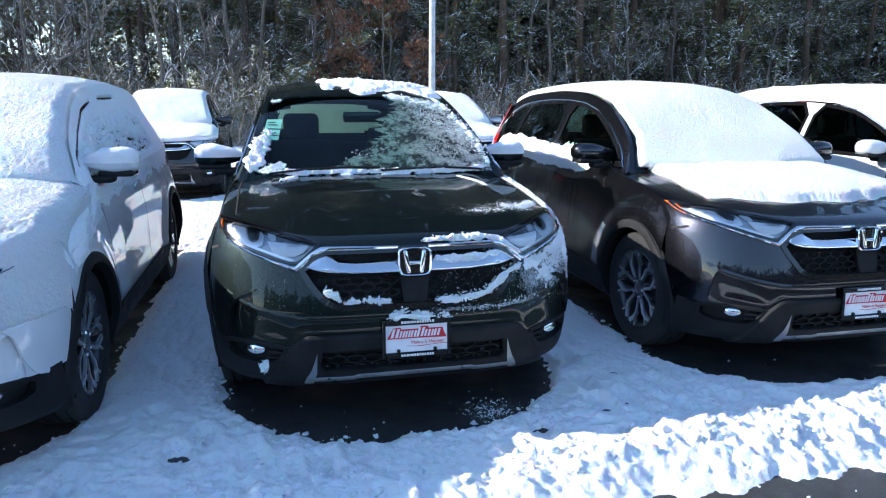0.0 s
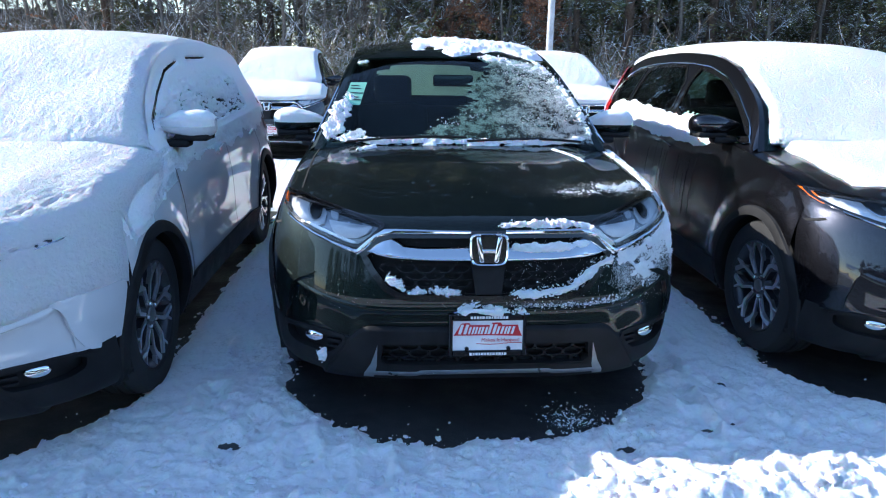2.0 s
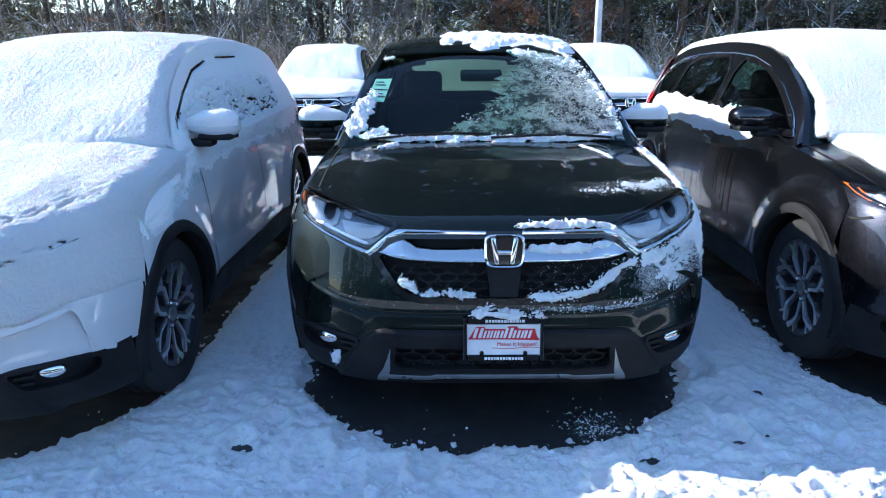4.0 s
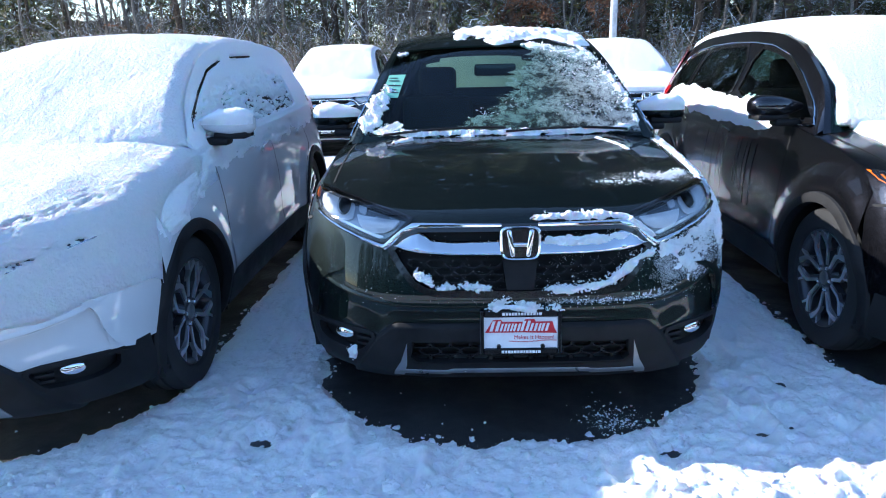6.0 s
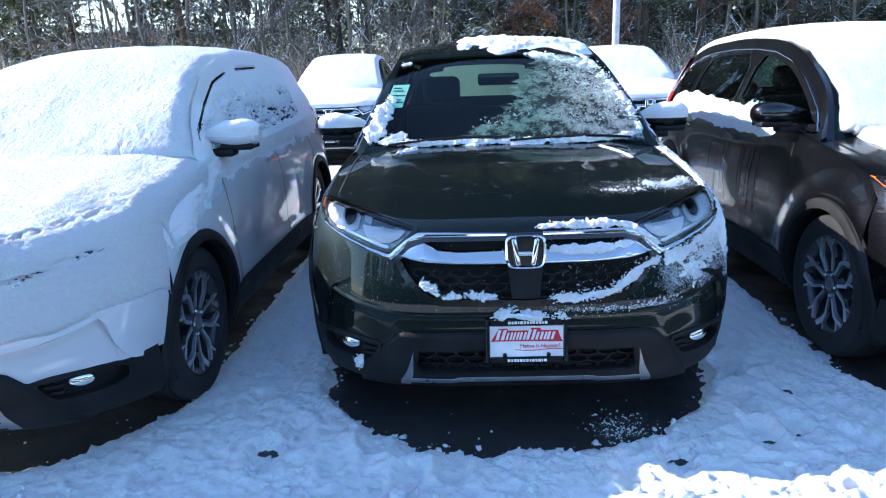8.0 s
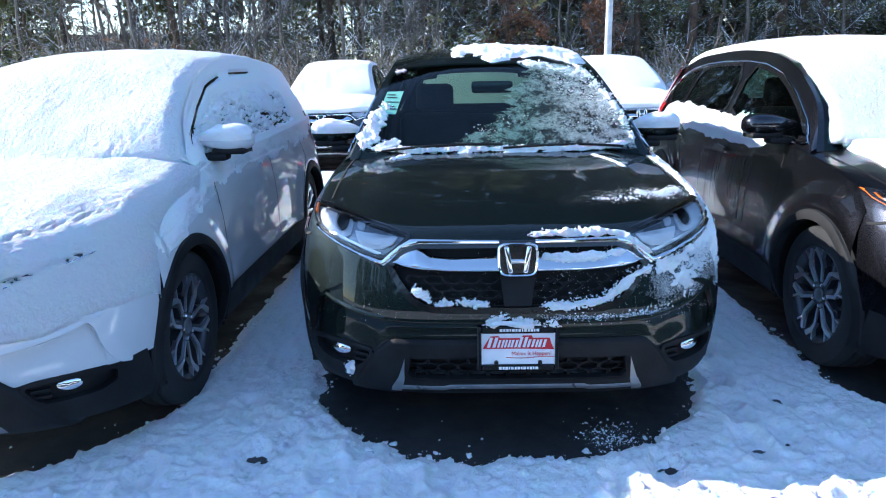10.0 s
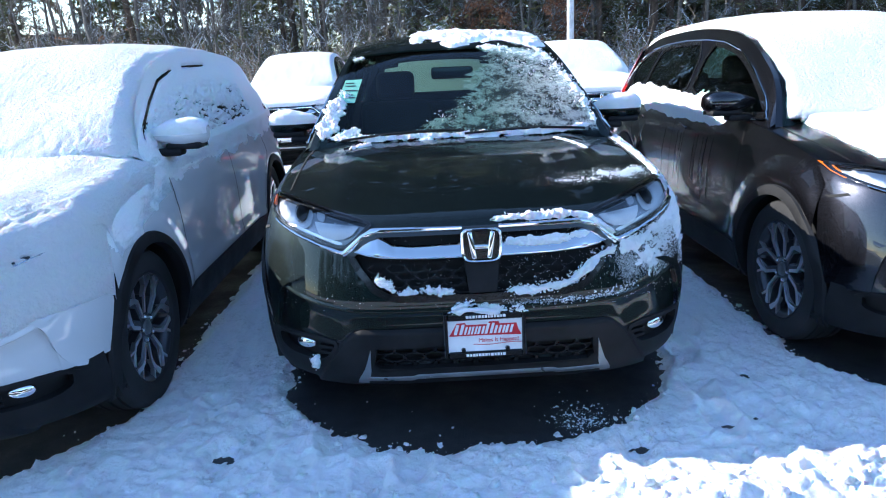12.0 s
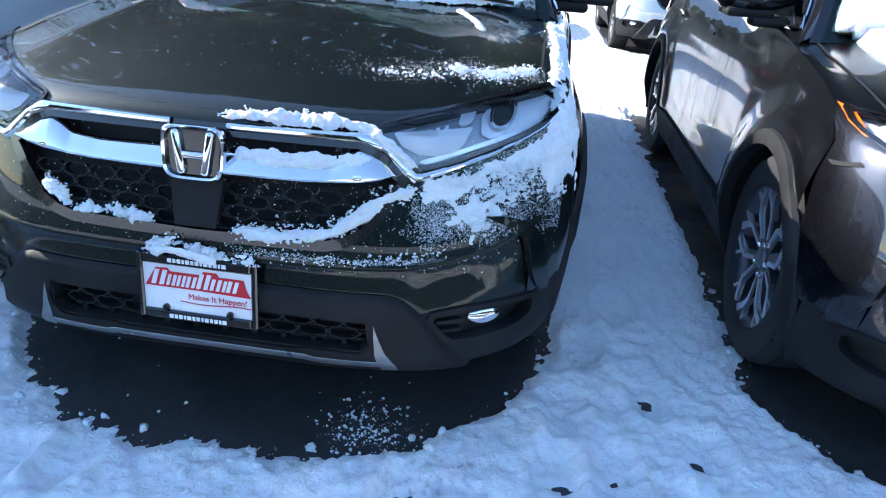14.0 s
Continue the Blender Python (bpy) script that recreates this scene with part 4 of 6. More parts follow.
    piece("grille_surround", "gband", lambda: front_band(fine(both(GRILLE)), 0.010, 0.016, 0.006), GLOSS_BLACK, car)
    piece("intake_surround", "iband", lambda: front_band(fine(both(INTAKE)), 0.012, 0.010, 0.014), PLASTIC, car)
    e = piece("badge", "emb_ring", build_emblem_ring, CHROME, car, "chrome square badge", at=pose(0, 0.012, 0.808, -8))
    piece("badge_back", "emb_back", build_emblem_back, GLOSS_BLACK, e)
    for s in (-1, 0, 1):
        piece("badge_bar", "emb_bar%d" % s, lambda: build_emblem_bar(s), CHROME, e, "plain chrome bar")
    dealer_plate(car)
    car_interior(car)
    return car


def build_frit():
    """Black border of the windscreen, on the glass's inner face."""
    return grid_mesh(lambda u, s: top(u * 0.965, s) + np.array((0, 0.002, -0.003)), lin(-1, 1, 61), lin(0, 0.985, 50),
                     lambda c: (lambda f, xe: abs(c.x) > xe * 0.955 - 0.045 or f > 0.945 or f < 0.04)(min(max((c.z - (1.09 - 0.025 * (abs(c.x) / 0.8) ** 2.6)) / 0.465, 0), 1), RAIL(PILLAR(min(max((c.z - 1.08) / 0.46, 0), 1))[0])[0]))


def fog(s):
    b = lathe([(-0.012, 0.0), (-0.010, 0.6), (-0.004, 0.92), (0.0, 1.0), (0.03, 1.0)], 28, "y")
    bmesh.ops.scale(b, vec=(0.044, 1, 0.026), verts=b.verts)
    bmesh.ops.transform(b, matrix=pose(s * 0.712, front_y(0.712, 0.412) + 0.005, 0.412, 0, 0, s * 28), verts=b.verts)
    return b


def slats(s):
    bm = bmesh.new()
    for z in (0.425, 0.398, 0.371):
        conform([(0.60, z), (0.60, z + 0.010), (0.66, z + 0.012), (0.66, z)], on_front(s), -0.006, 0.015, 0.05, bm)
    return bm


def dealer_plate(car):
    p = tagged(new("dealer_plate"), "white dealer plate in a black frame")
    p.parent = car
    p.matrix_basis = pose(0, -0.036, 0.462, -4)

    def frame_mesh():
        bm = bmesh.new()
        for x, w in ((-0.150, 0.016), (0.150, 0.016)):
            rbox(w, 0.014, 0.178, (x, 0, 0), 0.004, 1, bm)
        rbox(0.284, 0.014, 0.028, (0, 0, 0.075), 0.004, 1, bm)
        rbox(0.284, 0.014, 0.026, (0, 0, -0.076), 0.004, 1, bm)
        return bm
    piece("plate_frame", "pframe", frame_mesh, GLOSS_BLACK, p, "black plastic plate frame")
    piece("plate", "pface", lambda: rbox(0.296, 0.004, 0.152, (0, 0.002, 0), 0.001, 1), PLATE_WHITE, p)

    flat_on = lambda a, b, o: (a, -0.001 - o, b)

    def banner():
        """The name's outer shape: a slanting band with two taller places."""
        bm = conform([(-0.138, 0.000), (-0.108, 0.050), (-0.076, 0.052), (-0.070, 0.043), (0.010, 0.043), (0.018, 0.053), (0.052, 0.053), (0.058, 0.043), (0.122, 0.043), (0.128, 0.020), (0.140, -0.004), (0.104, -0.003), (0.0, 0.000)], flat_on, 0.0015, 0.0015, 1)
        for k in range(12):
            x = -0.046 + 0.0155 * k
            z = -0.036 - 0.003 * math.sin(k * 0.5)
            conform([(x, z), (x + 0.016, z - 0.0006), (x + 0.016, z + 0.0014), (x, z + 0.002)], flat_on, 0.0015, 0.0015, 1, bm)
        return bm
    piece("name_band", "pband", banner, PLATE_RED, p, "red slanting band")

    # plain slanting strokes of varied height on the band
    x = -0.121
    for w, h in ((0.040, 0.040), (0.027, 0.030), (0.025, 0.030), (0.029, 0.030), (0.036, 0.041), (0.031, 0.031), (0.013, 0.030), (0.032, 0.031)):
        for f0, f1 in (((0.0, 0.30), (0.52, 0.82)) if w > 0.02 else ((0.1, 0.7),)):
            piece("stroke", "stroke%.3f%.2f" % (x, f0), lambda: conform([(x + w * f0, 0.006), (x + w * f1, 0.006), (x + w * f1 + h * 0.30, 0.006 + h), (x + w * f0 + h * 0.30, 0.006 + h)], flat_on, 0.0032, 0.0032, 1), PLATE_WHITE, p)
        x += w * 0.98

    def bars(z, x0, x1, h, gap):
        def b():
            bm = bmesh.new()
            x, k = x0, 0
            while x < x1:
                w = (0.011, 0.008, 0.010, 0.006)[k % 4]
                rbox(w, 0.002, h, (x + w / 2, -0.0085, z), 0.0006, 1, bm)
                x += w + gap
                k += 1
            return bm
        return b
    piece("top_lettering", "ptop", bars(0.076, -0.072, 0.072, 0.011, 0.003), PLATE_WHITE, p)
    piece("bottom_lettering", "pbot", bars(-0.077, -0.075, 0.075, 0.011, 0.003), PLATE_WHITE, p)
    if "slogan" not in SHARED:
        cu = bpy.data.curves.new("slogan", "FONT")
        cu.body, cu.size, cu.extrude, cu.align_x = "Makes It Happen!", 0.022, 0.0006, "CENTER"
        cu.materials.append(PLATE_RED)
        SHARED["slogan"] = cu
    t = new("slogan", SHARED["slogan"])
    t.parent = p
    t.matrix_basis = pose(0.052, -0.0012, -0.027, 90)

    for x in (-0.085, 0.085):
        piece("screw", "pscrew", lambda: lathe([(-0.010, 0.0), (-0.010, 0.007), (-0.006, 0.009), (0.0, 0.009)], 14, "y"), GLOSS_BLACK, p, at=pose(x, 0, -0.056))


# ---- ground ----
CARS = {"main": (0.0, 0.0, -1.0), "west": (-2.395, -0.27, -1.5), "east": (2.49, -0.03, -1.2), "far_east": (5.02, 0.05, -1.0)}


def car_pose(k):
    x, y, turn = CARS[k]
    return pose(x, y, 0, 0, 0, turn)


ASPHALT = mat("asphalt", (0.028, 0.029, 0.031), 0.6)
w_ = coords(ASPHALT)
a_, b_ = noise_tex(ASPHALT, 140, 4, 0.7, w_), noise_tex(ASPHALT, 2.5, 6, 0.6, w_)
link(ASPHALT, bump(ASPHALT, a_, 0.6, 0.006), bsdf(ASPHALT).inputs["Normal"])
link(ASPHALT, mixed(ASPHALT, a_, (0.012, 0.013, 0.014), (0.05, 0.05, 0.052)), bsdf(ASPHALT).inputs["Base Color"])
link(ASPHALT, ramp(ASPHALT, b_, [(0.4, (0.35,) * 3), (0.65, (0.8,) * 3)]), bsdf(ASPHALT).inputs["Roughness"])


def build_ground():
    bm = bmesh.new()
    xs = [-900, -200, -60, -20, 20, 60, 200, 900]
    rows = [[bm.verts.new((x, y, 0)) for x in xs] for y in xs]
    for a, b in zip(rows, rows[1:]):
        for i in range(len(xs) - 1):
            bm.faces.new((a[i], a[i + 1], b[i + 1], b[i]))
    return bm


tagged(part("ground", build_ground(), ASPHALT), "dark wet asphalt parking lot", "ground", kind="structure")

DRY = [(0.0, 0.0, 0.0, 0.0), (-2.43, -0.10, 0.0, 0), (2.49, 0.02, 0, 0), (5.02, 0.05, 0, 0), (-2.1, 8.2, 0, 0), (2.75, 8.2, 0, 0)]


def bare(x, y):
    """Metres by which a place lies inside the dry ground under a car (below nought: outside)."""
    best = -9.0
    for cx, cy, _, _ in DRY:
        dx = abs(x - cx - 0.017 * (y - cy)) / 0.90
        front = cy - 0.075 + 0.55 * min(dx, 1.2) ** 3.2
        d = min(y - front, cy + 4.55 - y, (1.0 - dx) * 0.90)
        best = max(best, d)
    return best


def sm_(a, b, x):
    t = min(max((x - a) / (b - a), 0), 1)
    return t * t * (3 - 2 * t)


def ground_snow(x, y):
    """Height of the snow over the asphalt; below nought where there is none."""
    n = fbm(x * 1.1, y * 1.1, 0.0) * 0.012 + fbm(x * 5, y * 5, 3.0) * 0.010 + fbm(x * 17, y * 17, 6.0, 3) * 0.012 + fbm(x * 42, y * 42, 8.0, 2) * 0.006
    h = 0.036 + n
    # ploughed ridge along the lane
    edge = -0.84 - 0.07 * fbm(x * 1.3, 7.0) - 0.025 * fbm(x * 4.2, 2.0)
    mid = -0.565 + 0.06 * fbm(x * 0.9, 4.0) + 0.145 * sm_(0.80, 1.15, x)
    r = math.exp(-((y - mid) / (0.14 if y > mid else 0.24)) ** 2)
    lump = 0.046 + 0.038 * fbm(x * 2.6, y * 2.8, 9.0) + 0.020 * fbm(x * 6.5, y * 7, 11.0) + 0.014 * (abs(fbm(x * 8, y * 8, 12.0)) - 0.2) + 0.010 * (abs(fbm(x * 17, y * 17, 13.0, 3)) - 0.2) + 0.007 * fbm(x * 45, y * 45, 14.0, 2)
    flat = 0.040 * sm_(0.98, 1.25, x) * sm_(-0.30, -0.42, y)
    h += max(r * lump * (1 - 0.5 * sm_(0.98, 1.25, x)), -0.01) + flat * (1 + 0.7 * fbm(x * 6, y * 6, 19.0) + 1.0 * abs(fbm(x * 12, y * 12, 20.0)))
    # trampled prints between the cars
    for px, py in PRINTS:
        q = ((x - px) / 0.06) ** 2 + ((y - py) / 0.13) ** 2
        if q < 4:
            h += -DEPTH[(px, py)] * (1 + 0.7 * fbm(x * 24, y * 24, px * 9)) * math.exp(-q * q * 1.2) + 0.010 * math.exp(-(math.sqrt(q) - 1.35) ** 2 * 9)
    h = max(h, 0.007 + 0.004 * fbm(x * 30, y * 30, 4.0))
    for px, py, rx, ry in SCRAPES:
        q = ((x - px) / rx) ** 2 + ((y - py) / ry) ** 2
        if q < 3:
            h -= 0.050 * math.exp(-q * 1.3) * max(0.7 + 1.5 * fbm(x * 26, y * 26, px * 7), 0)
    d = bare(x, y) + 0.05 * fbm(x * 6, y * 6, 15.0) + 0.03 * fbm(x * 22, y * 22, 17.0, 2)
    k = min(max(-d / 0.07, -1), 1)
    h = h * k if k > 0 else -0.02
    lane = (y - edge) / 0.20 + 0.3 * fbm(x * 9, y * 9, 21.0, 3)
    if lane < 1:
        h = h * max(lane, 0) if lane > 0 else -0.02
    return h


rng = random.Random(5)
PRINTS = [(1.11, 0.02), (1.25, 0.42), (0.945, -0.02), (1.18, 0.95), (1.05, 0.62), (1.22, 1.45), (1.10, 2.0), (1.2, 2.6), (1.38, 0.12), (1.32, -0.12), (0.98, 0.25),
          (0.55, -0.22), (1.62, -0.14), (0.35, -0.30), (-0.45, -0.26), (-0.30, -0.20), (1.9, -0.22), (2.2, -0.25), (-1.45, -0.2), (-0.62, 0.02),
          (-0.95, 0.05), (-1.05, -0.1), (-0.75, -0.16), (-1.2, 0.35), (-1.15, 0.9), (-1.22, 1.5)]
DEPTH = {p: rng.choice((0.022, 0.028, 0.034)) for p in PRINTS}


SCRAPES = [(0.58, -0.17, 0.07, 0.025), (0.67, -0.13, 0.05, 0.02), (0.87, -0.21, 0.05, 0.03), (0.91, -0.31, 0.06, 0.04), (1.07, -0.47, 0.05, 0.03), (1.18, -0.34, 0.03, 0.05),
           (1.24, 0.37, 0.03, 0.02), (0.99, -0.05, 0.035, 0.015), (1.34, 0.11, 0.03, 0.02), (1.10, 0.0, 0.02, 0.012), (0.27, -0.41, 0.04, 0.02), (-1.04, -0.04, 0.08, 0.03), (-0.60, -0.45, 0.05, 0.05), (-1.18, 0.25, 0.05, 0.06)]


def snow_sheet(name, xs, ys, fn, material):
    verts, index, faces = [], {}, []
    hs = [[fn(x, y) for x in xs] for y in ys]
    for j in range(len(ys) - 1):
        for i in range(len(xs) - 1):
            q = ((i, j), (i + 1, j), (i + 1, j + 1), (i, j + 1))
            if max(hs[b][a] for a, b in q) <= 0.0005:
                continue
            ids = []
            for a, b in q:
                if (a, b) not in index:
                    index[(a, b)] = len(verts)
                    verts.append((xs[a], ys[b], max(hs[b][a], -0.004)))
                ids.append(index[(a, b)])
            faces.append(ids)
    me = bpy.data.meshes.new(name)
    me.from_pydata(verts, [], faces)
    me.materials.append(material)
    for p in me.polygons:
        p.use_smooth = True
    return new(name, me)


def spaced(parts):
    out = []
    for a, b, step in parts:
        n = max(int(round((b - a) / step)), 1)
        out += [a + (b - a) * i / n for i in range(n)]
    return out + [parts[-1][1]]


near = snow_sheet("trampled_snow", spaced([(-60, -12, 3), (-12, -3, 0.25), (-3, -1.9, 0.03), (-1.9, 2.6, 0.013), (2.6, 6, 0.05), (6, 14, 0.4), (14, 70, 3)]),
                  spaced([(-1.2, 0.5, 0.012), (0.5, 0.9, 0.02), (0.9, 5.2, 0.04), (5.2, 9, 0.08), (9, 20, 0.5), (20, 90, 5)]), ground_snow, SNOW_GROUND)
tagged(near, "trampled snow over the parking lot with a ploughed ridge", "snow", kind="stuff")


# unseen sheet added beyond the lane: bounces light on the car fronts
across = snow_sheet("bounce_snow", spaced([(-60, -12, 2), (-12, 12, 0.5), (12, 60, 2)]), spaced([(-46, -14, 2), (-14, -5.2, 0.3)]),
                    lambda x, y: 0.06 + 0.03 * fbm(x * 0.7, y * 0.7, 2.0) + 0.02 * fbm(x * 3, y * 3, 5.0) - 0.12 * sm_(-5.9, -5.3, y + 0.2 * fbm(x * 1.5, 3.0)), SNOW_GROUND)
tagged(across, "unseen snow added beyond the lane to bounce light on the car fronts", "snow", kind="stuff")


# ---- cars ----
main = make_car("suv_car", "dark green compact SUV, partly cleared of snow", PAINT_GREEN, car_pose("main"))
west = make_car("suv_car", "white compact SUV under a thick layer of snow", PAINT_WHITE, car_pose("west"))
east = make_car("suv_car", "dark grey metallic compact SUV with snow on bonnet and roof", PAINT_GREY, car_pose("east"))
CARS["back_west"] = (-2.1, 8.1, 0.0)
CARS["back_east"] = (2.75, 8.05, 0.0)
make_car("suv_car", "white compact SUV with snowy roof beside a grey one", PAINT_WHITE, car_pose("far_east"))
make_car("suv_car", "snow-covered dark SUV in the row behind", PAINT_GREY, car_pose("back_west"))
make_car("suv_car", "snow-covered silver SUV in the row behind", PAINT_SILVER, car_pose("back_east"))


def top_point(u, q):
    """Bonnet (q 10.4 to 16), windscreen (16 to 19) and roof (19 to 25) as one run."""
    if abs(u) > 1:
        # past the edge the snow hangs down over the shoulder
        p = top_point(math.copysign(1, u), q)
        z = p[2] - (abs(u) - 1) * 2.0
        y = float(p[1])
        x = flank(y, z) if q <= 16 or z < BELT(y)[0] else pane_x(max(y, 1.17), z)
        return np.array((math.copysign(x, u), y, z))
    if q <= 16:
        return nose(u, q)
    if q <= 19:
        return top(u, (q - 16) / 3)
    return top(u, 1 + (q - 19) / 3)


def snow_on(name, label, k, thick, q0=10.4, q1=25.0, nu=81, nq=150, smooth=4, material=SNOW, u0=-1.0, u1=1.0):
    """Snow that lies on a car's upper surfaces: thick(u, q, x, y, z) in metres, none at or below nought."""
    us, qs = lin(u0, u1, nu), lin(q0, q1, nq)
    P = np.array([[top_point(u, q) for u in us] for q in qs])
    for _ in range(smooth):
        S = P.copy()
        S[1:-1] = (P[:-2] + 2 * P[1:-1] + P[2:]) / 4
        S[:, :, 2] = np.maximum(S[:, :, 2], P[:, :, 2])
        P = S
    du, dq = np.gradient(P, axis=1), np.gradient(P, axis=0)
    N = np.cross(du, dq)
    N /= np.linalg.norm(N, axis=2, keepdims=True) + 1e-9
    N[np.sum(N * (P - np.array((0, 2.2, 0.5))), axis=2) < 0] *= -1
    T = np.array([[thick(u, q, *P[j, i]) for i, u in enumerate(us)] for j, q in enumerate(qs)])
    V = P + N * np.maximum(T, -0.004)[:, :, None]
    verts, index, faces = [], {}, []
    for j in range(nq - 1):
        for i in range(nu - 1):
            c = ((j, i), (j, i + 1), (j + 1, i + 1), (j + 1, i))
            if max(T[a] for a in c) <= 0:
                continue
            ids = []
            for a in c:
                if a not in index:
                    index[a] = len(verts)
                    verts.append(tuple(V[a]))
                ids.append(index[a])
            faces.append(ids)
    me = bpy.data.meshes.new(name)
    me.from_pydata(verts, [], faces)
    me.materials.append(material)
    for p in me.polygons:
        p.use_smooth = True
    ob = new(name, me)
    ob.matrix_world = car_pose(k)
    return tagged(ob, label, "snow", kind="stuff")


def cover(base, seed, left=0.97, right=0.97, front=10.6):
    def thick(u, q, x, y, z):
        n = 0.010 * fbm(x * 3, y * 3, seed) + 0.006 * fbm(x * 14, y * 14, seed + z * 8) + 0.004 * fbm(x * 40, y * 40, seed + z * 20, 3)
        e = min(sm_(-left, -left + 0.10, u), sm_(-right, -right + 0.10, -u), sm_(front, front + 0.5, q), sm_(25.0, 24.6, q))
        return (base + n) * (e * 1.06) - 0.004 if e > 0 else -0.01
    return thick


def west_cover(u, q, x, y, z):
    n = 0.009 * fbm(x * 3, y * 3, 1.0) + 0.0018 * fbm(x * 14, y * 14, 1.0 + z * 8) + 0.0034 * fbm(x * 42, y * 42, 1.0 + z * 24, 2)
    base = 0.018 + 0.028 * sm_(9.6, 11.5, q) - 0.022 * sm_(16.5, 19.5, q)
    low = 5.9 + 0.9 * sm_(0.55, 0.95, abs(u)) + 0.35 * fbm(x * 5, z * 5, 3.0)
    e = min(0.08 + 0.92 * sm_(1.085, 0.90, abs(u)) if q > 10.5 else sm_(1.04, 0.93, abs(u)), sm_(low, low + 0.35, q), sm_(25.0, 24.6, q))
    # where the grille's edges show through
    gap = 0.05 * math.exp(-((z - 0.83 - 0.02 * fbm(x * 9, 3.0)) / 0.022 - 0.012 * fbm(x * 22, z * 22, 4.0)) ** 2) * sm_(0.55, 0.35, abs(x)) + 0.05 * math.exp(-((z - 0.745 - 0.02 * fbm(x * 9, 6.0)) / 0.020) ** 2) * sm_(0.5, 0.3, abs(x))
    gap += 0.045 * math.exp(-((z - 0.930 - 0.15 * (abs(x) - 0.56) + 0.008 * fbm(x * 30, 2.0)) / 0.007) ** 2) * sm_(0.20, 0.40, abs(x)) * sm_(0.80, 0.72, abs(x))
    gap += 0.06 * math.exp(-((z - 0.848 - 0.28 * (abs(x) - 0.68) + 0.010 * fbm(x * 26, 5.0)) / 0.006) ** 2) * sm_(0.35, 0.50, abs(x)) * sm_(0.80, 0.74, abs(x))
    gap *= 0.7 * sm_(-0.15, 0.15, fbm(x * 34, z * 60, 9.0)) * sm_(-0.12, 0.10, fbm(x * 75, z * 75, 12.0)) if q < 12.6 else 0
    return (base + n) * e * 1.05 - 0.003 - gap if e > 0 else -0.01


def east_cover(u, q, x, y, z):
    n = 0.006 * fbm(x * 2.5, y * 2.5, 4.0) + 0.0014 * fbm(x * 14, y * 14, 4.0 + z * 8) + 0.0008 * fbm(x * 40, y * 40, 4.0 + z * 20, 3)
    left = 0.80 + 0.135 * sm_(15.4, 16.2, q) + 0.03 * sm_(16.3, 19.0, q)
    e = min(sm_(-left, -left + 0.07, u + 0.02 * fbm(y * 6, 2.0)), sm_(-0.97, -0.90, -u), sm_(12.6, 13.0, q + 0.15 * fbm(x * 6, 5.0)), sm_(25.0, 24.6, q))
    return (0.042 + n) * e * 1.06 - 0.004 if e > 0 else -0.01


snow_on("snow_layer", "thick snow covering bonnet, windscreen and roof of the white SUV", "west", west_cover, 5.4, 25.0, 181, 330, 6, material=SNOW_PEBBLY, u0=-1.08, u1=1.08)
snow_on("snow_layer", "smooth snow on bonnet, windscreen and roof of the grey SUV", "east", east_cover, nu=141, nq=260, material=SNOW_PEBBLY)
snow_on("snow_layer", "snow on the roof and bonnet of the white SUV", "far_east", cover(0.05, 7.0), material=SNOW_PEBBLY, nu=41, nq=80)
snow_on("snow_layer", "snow over the SUV in the row behind", "back_west", cover(0.05, 9.0, 0.99, 0.99), material=SNOW_PEBBLY, nu=41, nq=80)
snow_on("snow_layer", "snow over the SUV in the row behind", "back_east", cover(0.05, 12.0, 0.99, 0.99), material=SNOW_PEBBLY, nu=41, nq=80)


# ---- woods ----
def snowy(name, colors, amount, rough=0.8, bark=False):
    """Bark or leaf colour, with snow lodged on what faces upward."""
    m = mat(name, colors[0], rough, 0.0, Specular_IOR_Level=0.2)
    geo, info = m.node_tree.nodes.new("ShaderNodeNewGeometry"), m.node_tree.nodes.new("ShaderNodeObjectInfo")
    r = m.node_tree.nodes.new("ShaderNodeMath")
    r.operation = "FRACT"
    add = m.node_tree.nodes.new("ShaderNodeMath")
    link(m, geo.outputs["Random Per Island"], add.inputs[0])
    link(m, info.outputs["Random"], add.inputs[1])
    link(m, add.outputs[0], r.inputs[0])
    n = len(colors)
    c = ramp(m, r.outputs[0], [(i / max(n - 1, 1), colors[i]) for i in range(n)])
    if bark:
        g = noise_tex(m, 14, 6, 0.7)
        dark = tuple(v * 0.45 for v in colors[0])
        c = mixed(m, ramp(m, g, [(0.35, (0, 0, 0)), (0.7, (1, 1, 1))]), dark, c)
        link(m, bump(m, g, 0.8, 0.03), bsdf(m).inputs["Normal"])
    sep = m.node_tree.nodes.new("ShaderNodeSeparateXYZ")
    link(m, geo.outputs["True Normal"], sep.inputs[0])
    up = ramp(m, sep.outputs[2], [(0.30, (0, 0, 0)), (0.55, (1, 1, 1))])
    lodged = ramp(m, noise_tex(m, 2.2, 5, 0.7), [(0.62 - amount, (0, 0, 0)), (0.80 - amount, (1, 1, 1))])
    k = m.node_tree.nodes.new("ShaderNodeMath")
    k.operation = "MULTIPLY"
    link(m, up, k.inputs[0]), link(m, lodged, k.inputs[1])
    link(m, mixed(m, k.outputs[0], c, (0.82, 0.85, 0.88)), bsdf(m).inputs["Base Color"])
    return m


